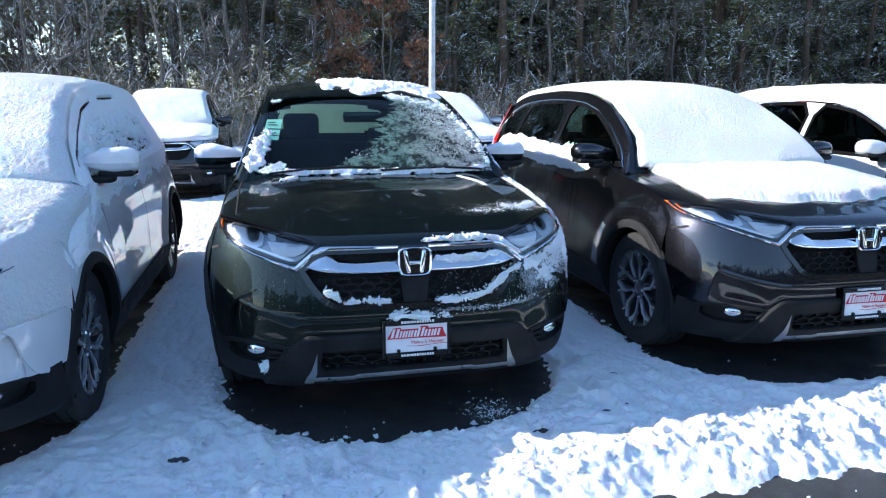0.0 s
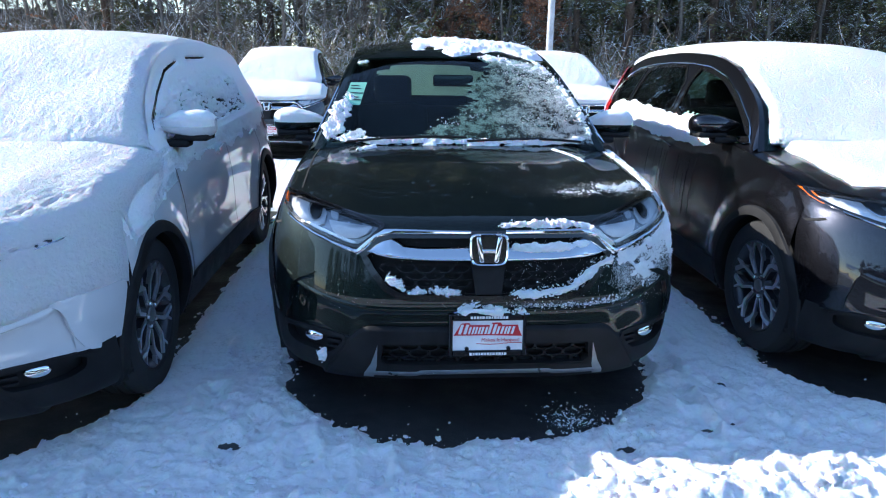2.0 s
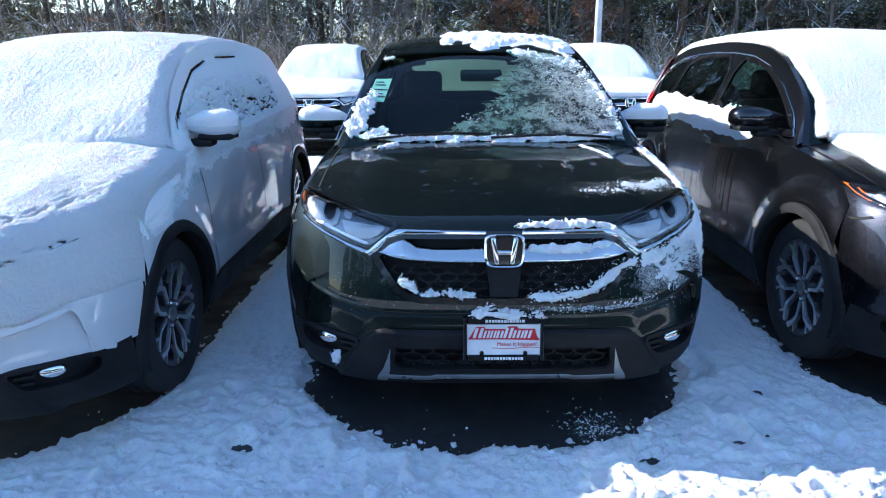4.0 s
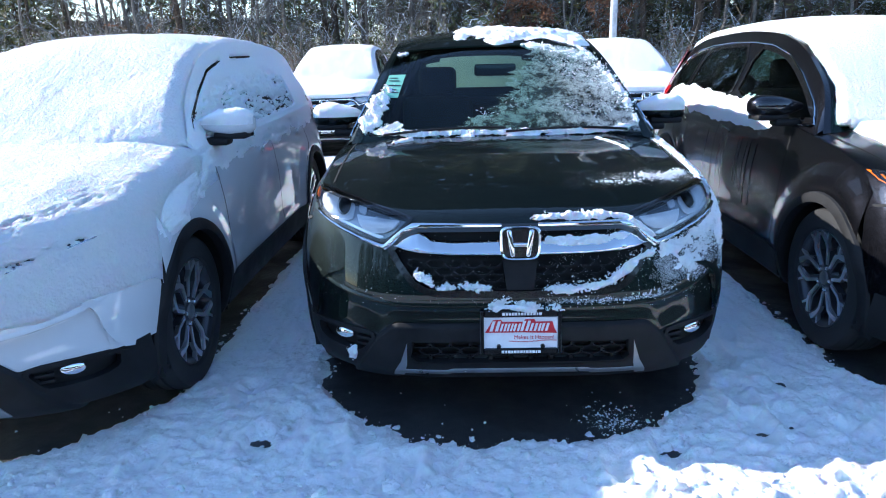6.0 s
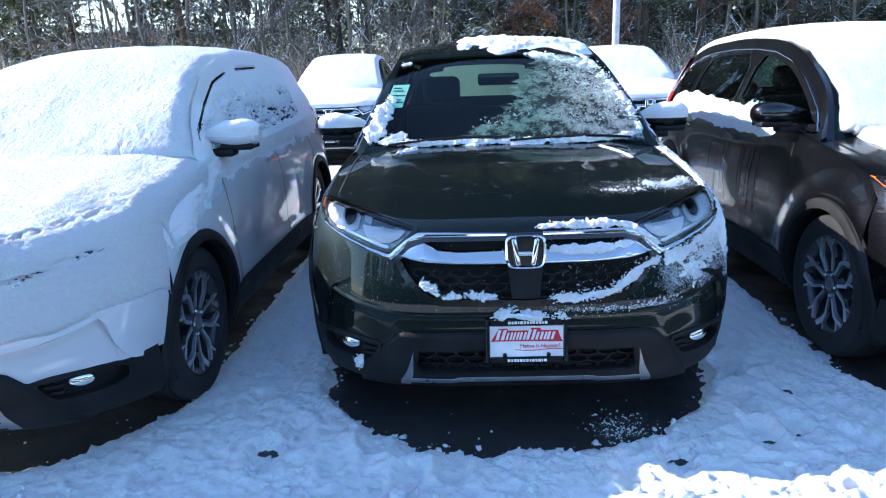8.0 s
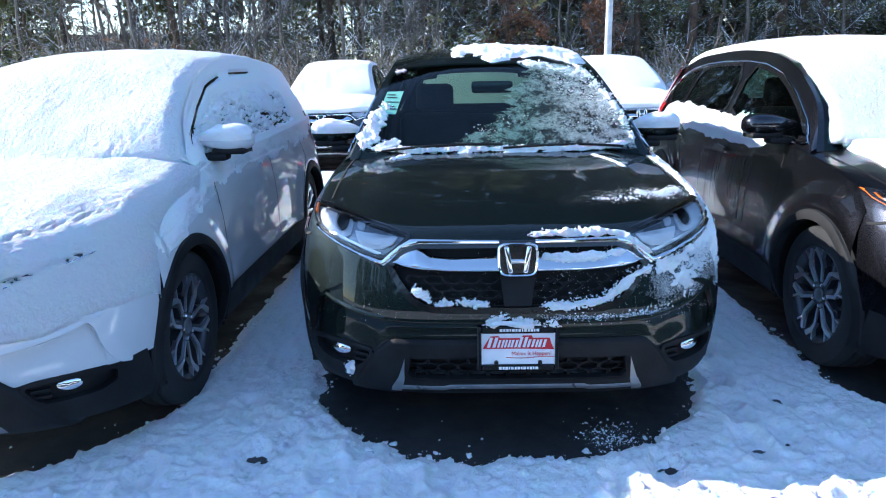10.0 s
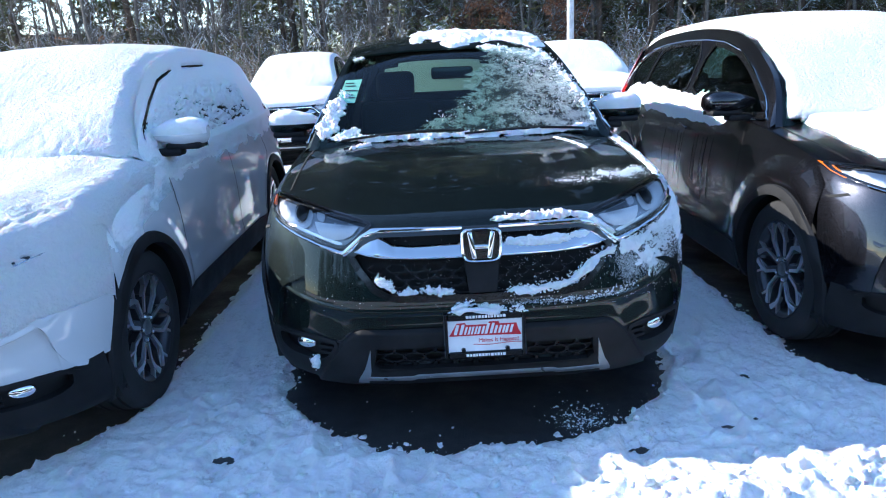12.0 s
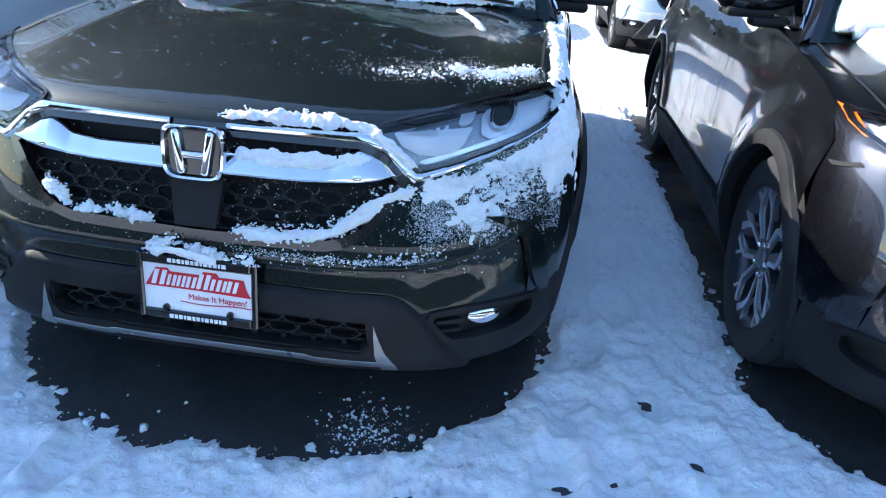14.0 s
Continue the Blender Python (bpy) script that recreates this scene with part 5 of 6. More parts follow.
BARK = snowy("pine_bark", [(0.125, 0.088, 0.064), (0.20, 0.14, 0.10)], 0.08, 0.9, True)
BARK_GREY = snowy("grey_bark", [(0.17, 0.15, 0.13), (0.26, 0.23, 0.20)], 0.38, 0.9, True)
TWIG = snowy("frosted_twigs", [(0.17, 0.13, 0.095), (0.26, 0.20, 0.155), (0.36, 0.31, 0.27)], 0.46)
NEEDLES = snowy("pine_needles", [(0.055, 0.082, 0.040), (0.105, 0.118, 0.052), (0.22, 0.185, 0.07), (0.075, 0.105, 0.048), (0.17, 0.155, 0.075)], 0.24)
LEAVES = snowy("dry_oak_leaves", [(0.16, 0.065, 0.035), (0.22, 0.11, 0.06), (0.12, 0.055, 0.035)], 0.05)


class Soup:
    """Loose faces gathered into one mesh."""

    def __init__(self):
        self.v, self.f = [], []

    def limb(self, a, b, ra, rb, n=5):
        a, b = Vector(a), Vector(b)
        d = (b - a).normalized()
        p = d.orthogonal().normalized()
        q = d.cross(p)
        k = len(self.v)
        for c, r in ((a, ra), (b, rb)):
            for i in range(n):
                t = 2 * math.pi * i / n
                self.v.append(tuple(c + (p * math.cos(t) + q * math.sin(t)) * r))
        for i in range(n):
            self.f.append((k + i, k + (i + 1) % n, k + n + (i + 1) % n, k + n + i))

    def blade(self, at, way, size, wide, rg):
        """A small leaf or spray: one bent triangle pair."""
        way = Vector(way).normalized()
        s = way.orthogonal().normalized()
        s = (Matrix.Rotation(rg.uniform(0, 6.28), 3, way) @ s) * wide * size
        k = len(self.v)
        at = Vector(at)
        tip = at + way * size
        mid = at + way * size * 0.45
        self.v += [tuple(at), tuple(mid + s), tuple(tip), tuple(mid - s)]
        self.f.append((k, k + 1, k + 2, k + 3))

    def mesh(self, name, material):
        me = bpy.data.meshes.new(name)
        me.from_pydata(self.v, [], self.f)
        me.materials.append(material)
        return me


def ball(rg):
    while True:
        v = Vector((rg.uniform(-1, 1), rg.uniform(-1, 1), rg.uniform(-1, 1)))
        if 0.05 < v.length < 1:
            return v.normalized()


def trunk_soup(rg, height, r, lean=0.03, n=9):
    s, line = Soup(), []
    x = y = 0.0
    steps = 14
    for i in range(steps + 1):
        f = i / steps
        line.append((Vector((x, y, height * f - 0.1)), r * (1 - 0.85 * f) * (1.25 if i == 0 else 1)))
        x += rg.uniform(-lean, lean) * height / steps * 3
        y += rg.uniform(-lean, lean) * height / steps * 3
    for (a, ra), (b, rb) in zip(line, line[1:]):
        s.limb(a, b, ra, rb, n)
    return s, line


def along(line, f):
    k = f * (len(line) - 1)
    i = min(int(k), len(line) - 2)
    return line[i][0].lerp(line[i + 1][0], k - i), line[i][1] + (line[i + 1][1] - line[i][1]) * (k - i)


def pine(seed, height=14.0, r=0.17, low=0.18, dead=14, green=46, clump=8):
    rg = random.Random(seed)
    trunk, line = trunk_soup(rg, height, r, 0.02)
    crown = Soup()
    for _ in range(dead):
        p, pr = along(line, rg.uniform(0.06, 0.5))
        a = rg.uniform(0, 6.28)
        d = Vector((math.cos(a), math.sin(a), rg.uniform(-0.25, 0.3)))
        l = rg.uniform(0.5, 1.8)
        q = p + d * l + Vector((0, 0, rg.uniform(-0.3, 0.2)))
        trunk.limb(p, q, 0.022, 0.006, 4)
        for _ in range(3):
            m = p.lerp(q, rg.uniform(0.4, 1))
            trunk.limb(m, m + ball(rg) * 0.4 * l, 0.008, 0.003, 3)
    for _ in range(green):
        f = low + (1 - low) * rg.random() ** 0.8
        p, pr = along(line, min(f, 0.99))
        a = rg.uniform(0, 6.28)
        l = (0.5 + 2.5 * (1 - f) ** 0.7) * rg.uniform(0.6, 1.1)
        d = Vector((math.cos(a), math.sin(a), rg.uniform(-0.2, 0.35)))
        q = p + d * l
        trunk.limb(p, q, 0.025, 0.008, 4)
        for _ in range(clump):
            c = p.lerp(q, rg.uniform(0.3, 1.05)) + ball(rg) * 0.25
            for _ in range(13):
                w = ball(rg)
                w.z = w.z * 0.6 + 0.15
                crown.blade(c + ball(rg) * 0.14, w, rg.uniform(0.12, 0.28), 0.10, rg)
    return trunk, crown


def bare_tree(seed, height=9.0, r=0.08, leaves=0):
    rg = random.Random(seed)
    trunk, line = trunk_soup(rg, height, r, 0.05, 6)
    crown = Soup()

    def grow(p, d, l, rr, depth):
        q = p + d * l
        m = p.lerp(q, 0.5) + ball(rg) * 0.08 * l
        rr = max(rr, 0.008)
        trunk.limb(p, m, rr, rr * 0.8, 4)
        trunk.limb(m, q, rr * 0.8, rr * 0.6, 4)
        if leaves and depth < 2:
            for _ in range(leaves):
                c = p.lerp(q, rg.random()) + ball(rg) * 0.1
                crown.blade(c, ball(rg) + Vector((0, 0, -0.3)), rg.uniform(0.08, 0.15), 0.3, rg)
        if depth:
            for _ in range(rg.randint(3, 4) if depth > 1 else 3):
                s = p.lerp(q, rg.uniform(0.3, 1.0))
                e = (d + ball(rg) * 0.8 + Vector((0, 0, 0.15))).normalized()
                grow(s, e, l * rg.uniform(0.45, 0.7), rr * 0.5, depth - 1)
    for k in range(13):
        f = rg.uniform(0.15, 0.95)
        p, pr = along(line, f)
        a = rg.uniform(0, 6.28)
        grow(p, Vector((math.cos(a), math.sin(a), rg.uniform(0.2, 0.9))).normalized(), rg.uniform(0.8, 2.0) * (1.1 - 0.6 * f), max(pr * 0.35, 0.012), 3)
    return trunk, crown


def tree_thing(name, label, soups, barkm, crownm):
    t = tagged(new(name), label, "tree", "trees of the wood")
    for n, s, m in (("trunk", soups[0], barkm), ("crown", soups[1], crownm)):
        if s.f:
            ob = new(n, s.mesh(n, m))
            ob.parent = t
    return t


PINES = [tree_thing("pine_tree", "tall dark pine with snow-dusted green needles", pine(i, 12.5 + 0.8 * i, 0.17 + 0.02 * (i % 3), (0.02, 0.07, 0.14, 0.03, 0.10)[i], 20, (76, 62, 56, 70, 60)[i], 7), BARK, NEEDLES) for i in range(5)]
BARES = [tree_thing("bare_tree", "bare grey tree with frosted thin branches", bare_tree(40 + i, 8 + i, 0.06 + 0.015 * i), BARK_GREY, LEAVES) for i in range(4)]
OAK = tree_thing("oak_tree", "young oak that keeps its dry brown leaves", bare_tree(71, 6.5, 0.06, 9), BARK_GREY, LEAVES)
rw = random.Random(12)


def spot(x, y, ob, first, scale=1.0):
    m = pose(x, y, 0, rw.uniform(-2, 2), rw.uniform(-2, 2), rw.uniform(0, 360)) @ Matrix.Scale(scale, 4)
    if first:
        ob.matrix_basis = m
    else:
        c = copy_thing(ob, m)
        c.scale = (scale,) * 3


used = set()
for k in range(150):
    y = 24 + 26 * rw.random() ** 1.2
    x = rw.uniform(-0.75, 1.0) * (y + 6) + 2
    dens = 0.45 if x < -0.12 * y else 1.0
    if rw.random() > dens:
        continue
    ob = rw.choice(PINES if rw.random() < (0.55 if x < -0.12 * y else 0.8) else BARES)
    spot(x, y, ob, ob not in used, rw.uniform(0.85, 1.2))
    used.add(ob)
for x, y in [(-9.5, 23), (-6.0, 24.5), (-12, 25), (-3.0, 23.5), (-15.5, 24), (-7.5, 22.5), (1.5, 24), (14, 23), (18, 24)] + [(rw.uniform(-17, 0), rw.uniform(22, 30)) for _ in range(22)] + [(rw.uniform(4, 26), rw.uniform(22, 28)) for _ in range(7)]:
    ob = rw.choice(BARES)
    spot(x, y, ob, ob not in used, rw.uniform(0.8, 1.15))
    used.add(ob)
spot(4.0, 22.5, OAK, True)
spot(2.3, 24.0, OAK, False, 0.8)
for ob in PINES + BARES:
    if ob not in used:
        spot(rw.uniform(-10, 20), 40, ob, True)


def undergrowth():
    rg = random.Random(8)
    tw, le, ev = Soup(), Soup(), Soup()
    for k in range(330):
        y = 20.5 + 14 * rg.random() ** 1.5
        x = rg.uniform(-0.85, 1.05) * (y + 8) + 2
        h = rg.uniform(0.8, 3.2)
        kind = rg.random()
        for _ in range(18):
            d = (Vector((0, 0, 1)) + ball(rg) * 0.75).normalized()
            p = Vector((x + rg.uniform(-0.4, 0.4), y + rg.uniform(-0.4, 0.4), 0))
            q = p + d * h * rg.uniform(0.5, 1)
            tw.limb(p, q, 0.012, 0.005, 3)
            for _ in range(4):
                m = p.lerp(q, rg.uniform(0.3, 1))
                e = m + (d + ball(rg)).normalized() * h * 0.3
                tw.limb(m, e, 0.006, 0.003, 3)
                if kind > 0.45:
                    for _ in range(9):
                        ev.blade(m.lerp(e, rg.random()) + ball(rg) * 0.14, ball(rg), rg.uniform(0.08, 0.20), 0.13, rg)
                elif kind > 0.36:
                    for _ in range(4):
                        le.blade(m.lerp(e, rg.random()) + ball(rg) * 0.08, ball(rg), rg.uniform(0.07, 0.13), 0.32, rg)
    return tw, ev, le


tw, ev, le = undergrowth()
tagged(new("brushwood", tw.mesh("brushwood", TWIG)), "frosted bare brushwood along the wood's edge", "undergrowth", kind="stuff")
tagged(new("evergreen_shrubs", ev.mesh("evergreen_shrubs", NEEDLES)), "snow-dusted low evergreen growth under the trees", "undergrowth", kind="stuff")
tagged(new("dry_leaf_shrubs", le.mesh("dry_leaf_shrubs", LEAVES)), "low shrubs with dry brown leaves", "undergrowth", kind="stuff")


def far_woods():
    rg = random.Random(3)
    a, b = Soup(), Soup()
    for k in range(380):
        y = 46 + 40 * rg.random()
        x = rg.uniform(-1.1, 1.2) * y
        if x < -0.25 * y and rg.random() < 0.6:
            continue
        h, r = rg.uniform(12, 18), rg.uniform(0.10, 0.20)
        if k % 2:
            a.limb((x, y, 0), (x + rg.uniform(-1.2, 1.2), y, h), r, 0.05, 5)
        for _ in range(150):
            z = h * rg.random() ** 1.4
            c = Vector((x, y, z)) + ball(rg) * (0.6 + 2.2 * (1 - z / h))
            for _ in range(4):
                # blades above 8 m, out of view, are enlarged to block reflected sky
                b.blade(c + ball(rg) * 0.5, ball(rg), rg.uniform(0.3, 0.65) * (1 if z < 8 else 2.2), 0.18, rg)
    return a, b


def woods_behind():
    """Unseen trees added round the lot and behind the lane, to darken reflections."""
    rg = random.Random(23)
    b = Soup()
    for k in range(560):
        a = rg.uniform(-1.0, 2.3)
        d = rg.uniform(48, 66)
        x, y, h = math.sin(a) * d, -math.cos(a) * d, rg.uniform(7, 13)
        b.limb((x, y, 0), (x, y, h), 0.2, 0.05, 4)
        for _ in range(80):
            z = h * rg.random() ** 1.3
            c = Vector((x, y, z)) + ball(rg) * (0.6 + 2.6 * (1 - z / h))
            b.blade(c, ball(rg), rg.uniform(0.9, 1.9), 0.36, rg)
    return b


# needle colour darkened so that the added foliage reflects nearly black
DEEP = snowy("darkened_needles", [(0.018, 0.030, 0.024), (0.028, 0.038, 0.028), (0.035, 0.036, 0.026)], 0.06)
tagged(new("woods_behind", woods_behind().mesh("woods_behind", DEEP)), "unseen evergreen ring added round the lot to darken reflections", "woods", kind="stuff")


def unseen_canopy():
    """Loose blades added high behind the parked rows, out of view, to block reflected sky."""
    rg = random.Random(29)
    b = Soup()
    for k in range(21000):
        y = rg.uniform(36, 52)
        b.blade((rg.uniform(-46, 56), y, y * (0.30 + 0.88 * rg.random() ** 1.2)), ball(rg), rg.uniform(1.2, 2.6), 0.36, rg)
    return b


tagged(new("pine_canopy", unseen_canopy().mesh("pine_canopy", DEEP)), "unseen foliage screen added behind the rows to darken bonnet reflections", "woods", kind="stuff")
THICKET = snowy("thicket_leaves", [(0.12, 0.095, 0.06), (0.09, 0.095, 0.045), (0.16, 0.115, 0.075), (0.06, 0.075, 0.04)], 0.05)


def thicket():
    """Close growth at the back of the wood."""
    rg = random.Random(37)
    b = Soup()
    for k in range(13000):
        y = rg.uniform(50, 62)
        x = rg.uniform(-62, 78)
        if x < -4 and rg.random() < 0.8:
            continue
        b.blade((x, y, y * 0.45 * rg.random()), ball(rg), rg.uniform(0.9, 2.2), 0.34, rg)
    return b


tagged(new("far_thicket", thicket().mesh("far_thicket", THICKET)), "brown and olive thicket at the back of the wood", "woods", kind="stuff")
fa, fb = far_woods()
tagged(new("far_trunks", fa.mesh("far_trunks", BARK)), "trunks of the wood further back", "woods", kind="stuff")
tagged(new("far_foliage", fb.mesh("far_foliage", NEEDLES)), "dark evergreen foliage of the wood further back", "woods", kind="stuff")

# lamp post
post = tagged(new("lamp_post"), "plain galvanised lamp post behind the parked rows", "lamp post")
post.matrix_world = pose(3.92, 15.4, 0)
part("post", lathe([(0, 0.0), (0, 0.095), (7.8, 0.065), (7.8, 0.0)], 20, "z"), GALVANISED, post)
part("base_plate", lathe([(0, 0.0), (0, 0.20), (0.05, 0.20), (0.09, 0.12), (0.09, 0.0)], 20, "z"), GALVANISED, post)
part("lamp_head", rbox(0.30, 0.70, 0.14, (0, -0.30, 7.86), 0.03, 2), GALVANISED, post)

# low building beyond the wood
BRICK = rough_plastic("brown_wall", (0.13, 0.085, 0.06), 0.9, 5)
hall = tagged(new("low_building"), "low brown building far behind the trees", "building")
hall.matrix_world = pose(-33, 78, 0, 0, 0, 6)
part("wall", rbox(34, 14, 5.0, (0, 0, 2.5), 0.05, 1), BRICK, hall)
part("roof", rbox(34.8, 14.8, 0.5, (0, 0, 5.25), 0.05, 1), rough_plastic("roof_edge", (0.05, 0.045, 0.04), 0.8, 5), hall)


# ---- snow left on the dark green car ----
def clumps(name, label, k, spots, seed, material=SNOW, voxel=0.0035):
    """Crumbled snow: small uneven lumps at (place, size)."""
    rg = random.Random(seed)
    base = bmesh.new()
    bmesh.ops.create_icosphere(base, subdivisions=2, radius=1)
    bv, bf = [v.co.copy() for v in base.verts], [[v.index for v in f.verts] for f in base.faces]
    base.free()
    small = bmesh.new()
    bmesh.ops.create_icosphere(small, subdivisions=1, radius=1)
    sv, sf = [v.co.copy() for v in small.verts], [[v.index for v in f.verts] for f in small.faces]
    small.free()
    verts, faces = [], []
    for p, r in spots:
        o = Vector((rg.uniform(0, 90), rg.uniform(0, 90), rg.uniform(0, 90)))
        n = len(verts)
        vs, fs = (bv, bf) if r > 0.012 else (sv, sf)
        sx, sy, sz = (r * rg.uniform(0.8, 1.3) for _ in range(3))
        for v in vs:
            d = 1 + 0.8 * noise.noise(v * 1.6 + o) + 0.45 * noise.noise(v * 4 + o)
            verts.append((p[0] + v.x * d * sx, p[1] + v.y * d * sy, p[2] + v.z * d * sz * 0.8))
        faces += [[n + i for i in f] for f in fs]
    me = bpy.data.meshes.new(name)
    me.from_pydata(verts, [], faces)
    me.materials.append(material)
    for q in me.polygons:
        q.use_smooth = True
    ob = new(name, me)
    ob.matrix_world = car_pose(k)
    if voxel:
        grains(label, k, spots, seed)
        mod = ob.modifiers.new("merge", "REMESH")
        mod.mode, mod.voxel_size, mod.use_smooth_shade = "VOXEL", voxel, True
        soft = ob.modifiers.new("soften", "SMOOTH")
        soft.factor, soft.iterations = 0.5, 2
    return tagged(ob, label, "snow", kind="stuff")


def grains(label, k, spots, seed):
    """Loose crystals on and round the lumps: tiny tetrahedra."""
    rg = random.Random(seed + 500)
    verts, faces = [], []
    for p, r in spots:
        for _ in range(4):
            d = ball(rg)
            c = Vector(p) + Vector((d.x, d.y, abs(d.z) * 0.8 if rg.random() < 0.8 else d.z)) * (r * rg.uniform(0.75, 1.7) + 0.002)
            s = rg.uniform(0.0010, 0.0026)
            n = len(verts)
            turn = Matrix.Rotation(rg.uniform(0, 6.28), 3, ball(rg))
            for v in ((1, 1, 1), (-1, -1, 1), (-1, 1, -1), (1, -1, -1)):
                verts.append(tuple(c + turn @ Vector(v) * s))
            faces += [(n, n + 1, n + 2), (n, n + 3, n + 1), (n, n + 2, n + 3), (n + 1, n + 3, n + 2)]
    me = bpy.data.meshes.new("snow_crystals")
    me.from_pydata(verts, [], faces)
    me.materials.append(SNOW)
    ob = new("snow_crystals", me)
    ob.matrix_world = car_pose(k)
    tagged(ob, "loose crystals: " + label, "snow", kind="stuff")


def scatter(path, place, count, width, size, seed, lift=0.2):
    """Lumps strewn about a broken line on a surface."""
    rg = random.Random(seed)
    pts = dense(path, 300)
    out = []
    for _ in range(count):
        a, b = pts[rg.randrange(300)]
        if fbm(a * 14 + seed, b * 14, seed) < -0.12 and rg.random() < 0.85:
            continue
        r = size * (0.18 + 0.95 * rg.random() ** 2.6)
        g = rg.gauss(0, 0.5), rg.gauss(0, 0.5)
        out.append((place(a + g[0] * width, b + g[1] * width, r * lift), r))
    return out


def drift(label, place, path, width, high, seed, k="main", step=0.0045, across=15, lift=0.0, gaps=0.0):
    """A bank of settled snow along a line on a surface, with an uneven crest and ragged edges."""
    length = sum(math.hypot(b[0] - a[0], b[1] - a[1]) for a, b in zip(path, path[1:]))
    n = max(int(length / step), 6)
    pts = dense(path, n)
    V, T = [], []
    for i, (a, b) in enumerate(pts):
        p, q = pts[max(i - 2, 0)], pts[min(i + 2, n - 1)]
        da, db = q[0] - p[0], q[1] - p[1]
        l = math.hypot(da, db) or 1
        na, nb = -db / l, da / l
        end = sm_(0, 0.07, i / n) * sm_(1, 0.93, i / n)
        w = width * (0.75 + 0.55 * fbm(a * 16 + seed, b * 16, seed)) * (0.4 + 0.6 * end)
        row, thick = [], []
        for j in range(across):
            t = 2 * j / (across - 1) - 1
            t0 = t + 0.25 * fbm(a * 60, b * 60, seed + 3.0)
            x, y = a + na * w * t, b + nb * w * t
            h = high * (max(1 - t0 * t0, 0) ** 0.7) * (0.75 + 0.7 * fbm(x * 22, y * 22, seed + 5.0)) * end
            h += high * 0.30 * fbm(x * 90, y * 90, seed + 7.0, 3) + high * 0.14 * fbm(x * 240, y * 240, seed + 8.0, 2) - 0.0016 - gaps * high * max(fbm(a * 9, b * 9, seed + 11.0) + 0.15, 0) * 5
            row.append(place(x, y, max(h, -0.003) + lift))
            thick.append(h)
        V.append(row), T.append(thick)
    verts, index, faces = [], {}, []
    for i in range(n - 1):
        for j in range(across - 1):
            c = ((i, j), (i + 1, j), (i + 1, j + 1), (i, j + 1))
            if max(T[e][f] for e, f in c) <= 0:
                continue
            for e in c:
                if e not in index:
                    index[e] = len(verts)
                    verts.append(tuple(V[e[0]][e[1]]))
            faces.append([index[e] for e in c])
    me = bpy.data.meshes.new("snow_drift")
    me.from_pydata(verts, [], faces)
    me.materials.append(SNOW)
    for p in me.polygons:
        p.use_smooth = True
    ob = new("snow_drift", me)
    ob.matrix_world = car_pose(k)
    return tagged(ob, label, "snow", kind="stuff")


R_ = on_front(1)
L_ = on_front(-1)
drift("snow along the bonnet's lip above the grille", lambda x, z, o: R_(x, z, o), [(0.040, 0.888), (0.10, 0.892), (0.22, 0.892), (0.34, 0.893), (0.41, 0.884), (0.47, 0.850), (0.525, 0.806)], 0.013, 0.022, 1, lift=0.004)
drift("snow settled on the bright grille wing", R_, [(0.085, 0.806), (0.20, 0.806), (0.30, 0.808), (0.37, 0.812), (0.42, 0.822)], 0.026, 0.012, 2, lift=0.010, across=21)
drift("snow settled along the grille's lower edge", R_, [(0.09, 0.626), (0.18, 0.624), (0.27, 0.630), (0.34, 0.650), (0.40, 0.690), (0.46, 0.735), (0.53, 0.765)], 0.022, 0.020, 3, across=21)
clumps("snow_clumps", "crumbled snow on the grille", "main",
       scatter([(0.06, 0.892), (0.20, 0.896), (0.34, 0.896), (0.45, 0.862)], lambda x, z, o: R_(x, z, o + 0.003), 260, 0.009, 0.005, 1)
       + scatter([(0.10, 0.628), (0.25, 0.632), (0.34, 0.655), (0.44, 0.720), (0.52, 0.762)], R_, 380, 0.026, 0.006, 3)
       + scatter([(0.335, 0.655), (0.40, 0.690)], lambda x, z, o: L_(x, z, o), 150, 0.012, 0.010, 4)
       + scatter([(0.12, 0.632), (0.20, 0.640), (0.30, 0.640)], lambda x, z, o: L_(x, z, o), 300, 0.011, 0.009, 5), 31, voxel=0.0025)
clumps("snow_clumps", "snow stuck under the fog lamp and on the lower lip", "main",
       scatter([(0.668, 0.355), (0.676, 0.325), (0.680, 0.305)], L_, 90, 0.012, 0.014, 41)
       + scatter([(0.20, 0.290), (0.26, 0.291)], lambda x, z, o: L_(x, z, o + 0.014), 26, 0.008, 0.006, 42)
       + scatter([(0.505, 0.30), (0.53, 0.315)], R_, 24, 0.008, 0.006, 43), 39)
clumps("snow_clumps", "snow heaped on the dealer plate's frame", "main",
       [((x, y - 0.035, z + 0.566), r) for (x, y, z), r in scatter([(-0.12, 0.0), (-0.07, 0.022), (-0.02, 0.012), (0.05, 0.0), (0.15, -0.008)], lambda a, b, o: (a, 0, b), 420, 0.013, 0.009, 6)], 32, voxel=0.0025)
drift("a heap of snow on the dealer plate's upper edge", lambda x, z, o: (x, -0.046 - o * 0.6, z), [(-0.11, 0.556), (-0.07, 0.572), (-0.03, 0.568), (0.02, 0.558), (0.06, 0.554)], 0.015, 0.018, 29)
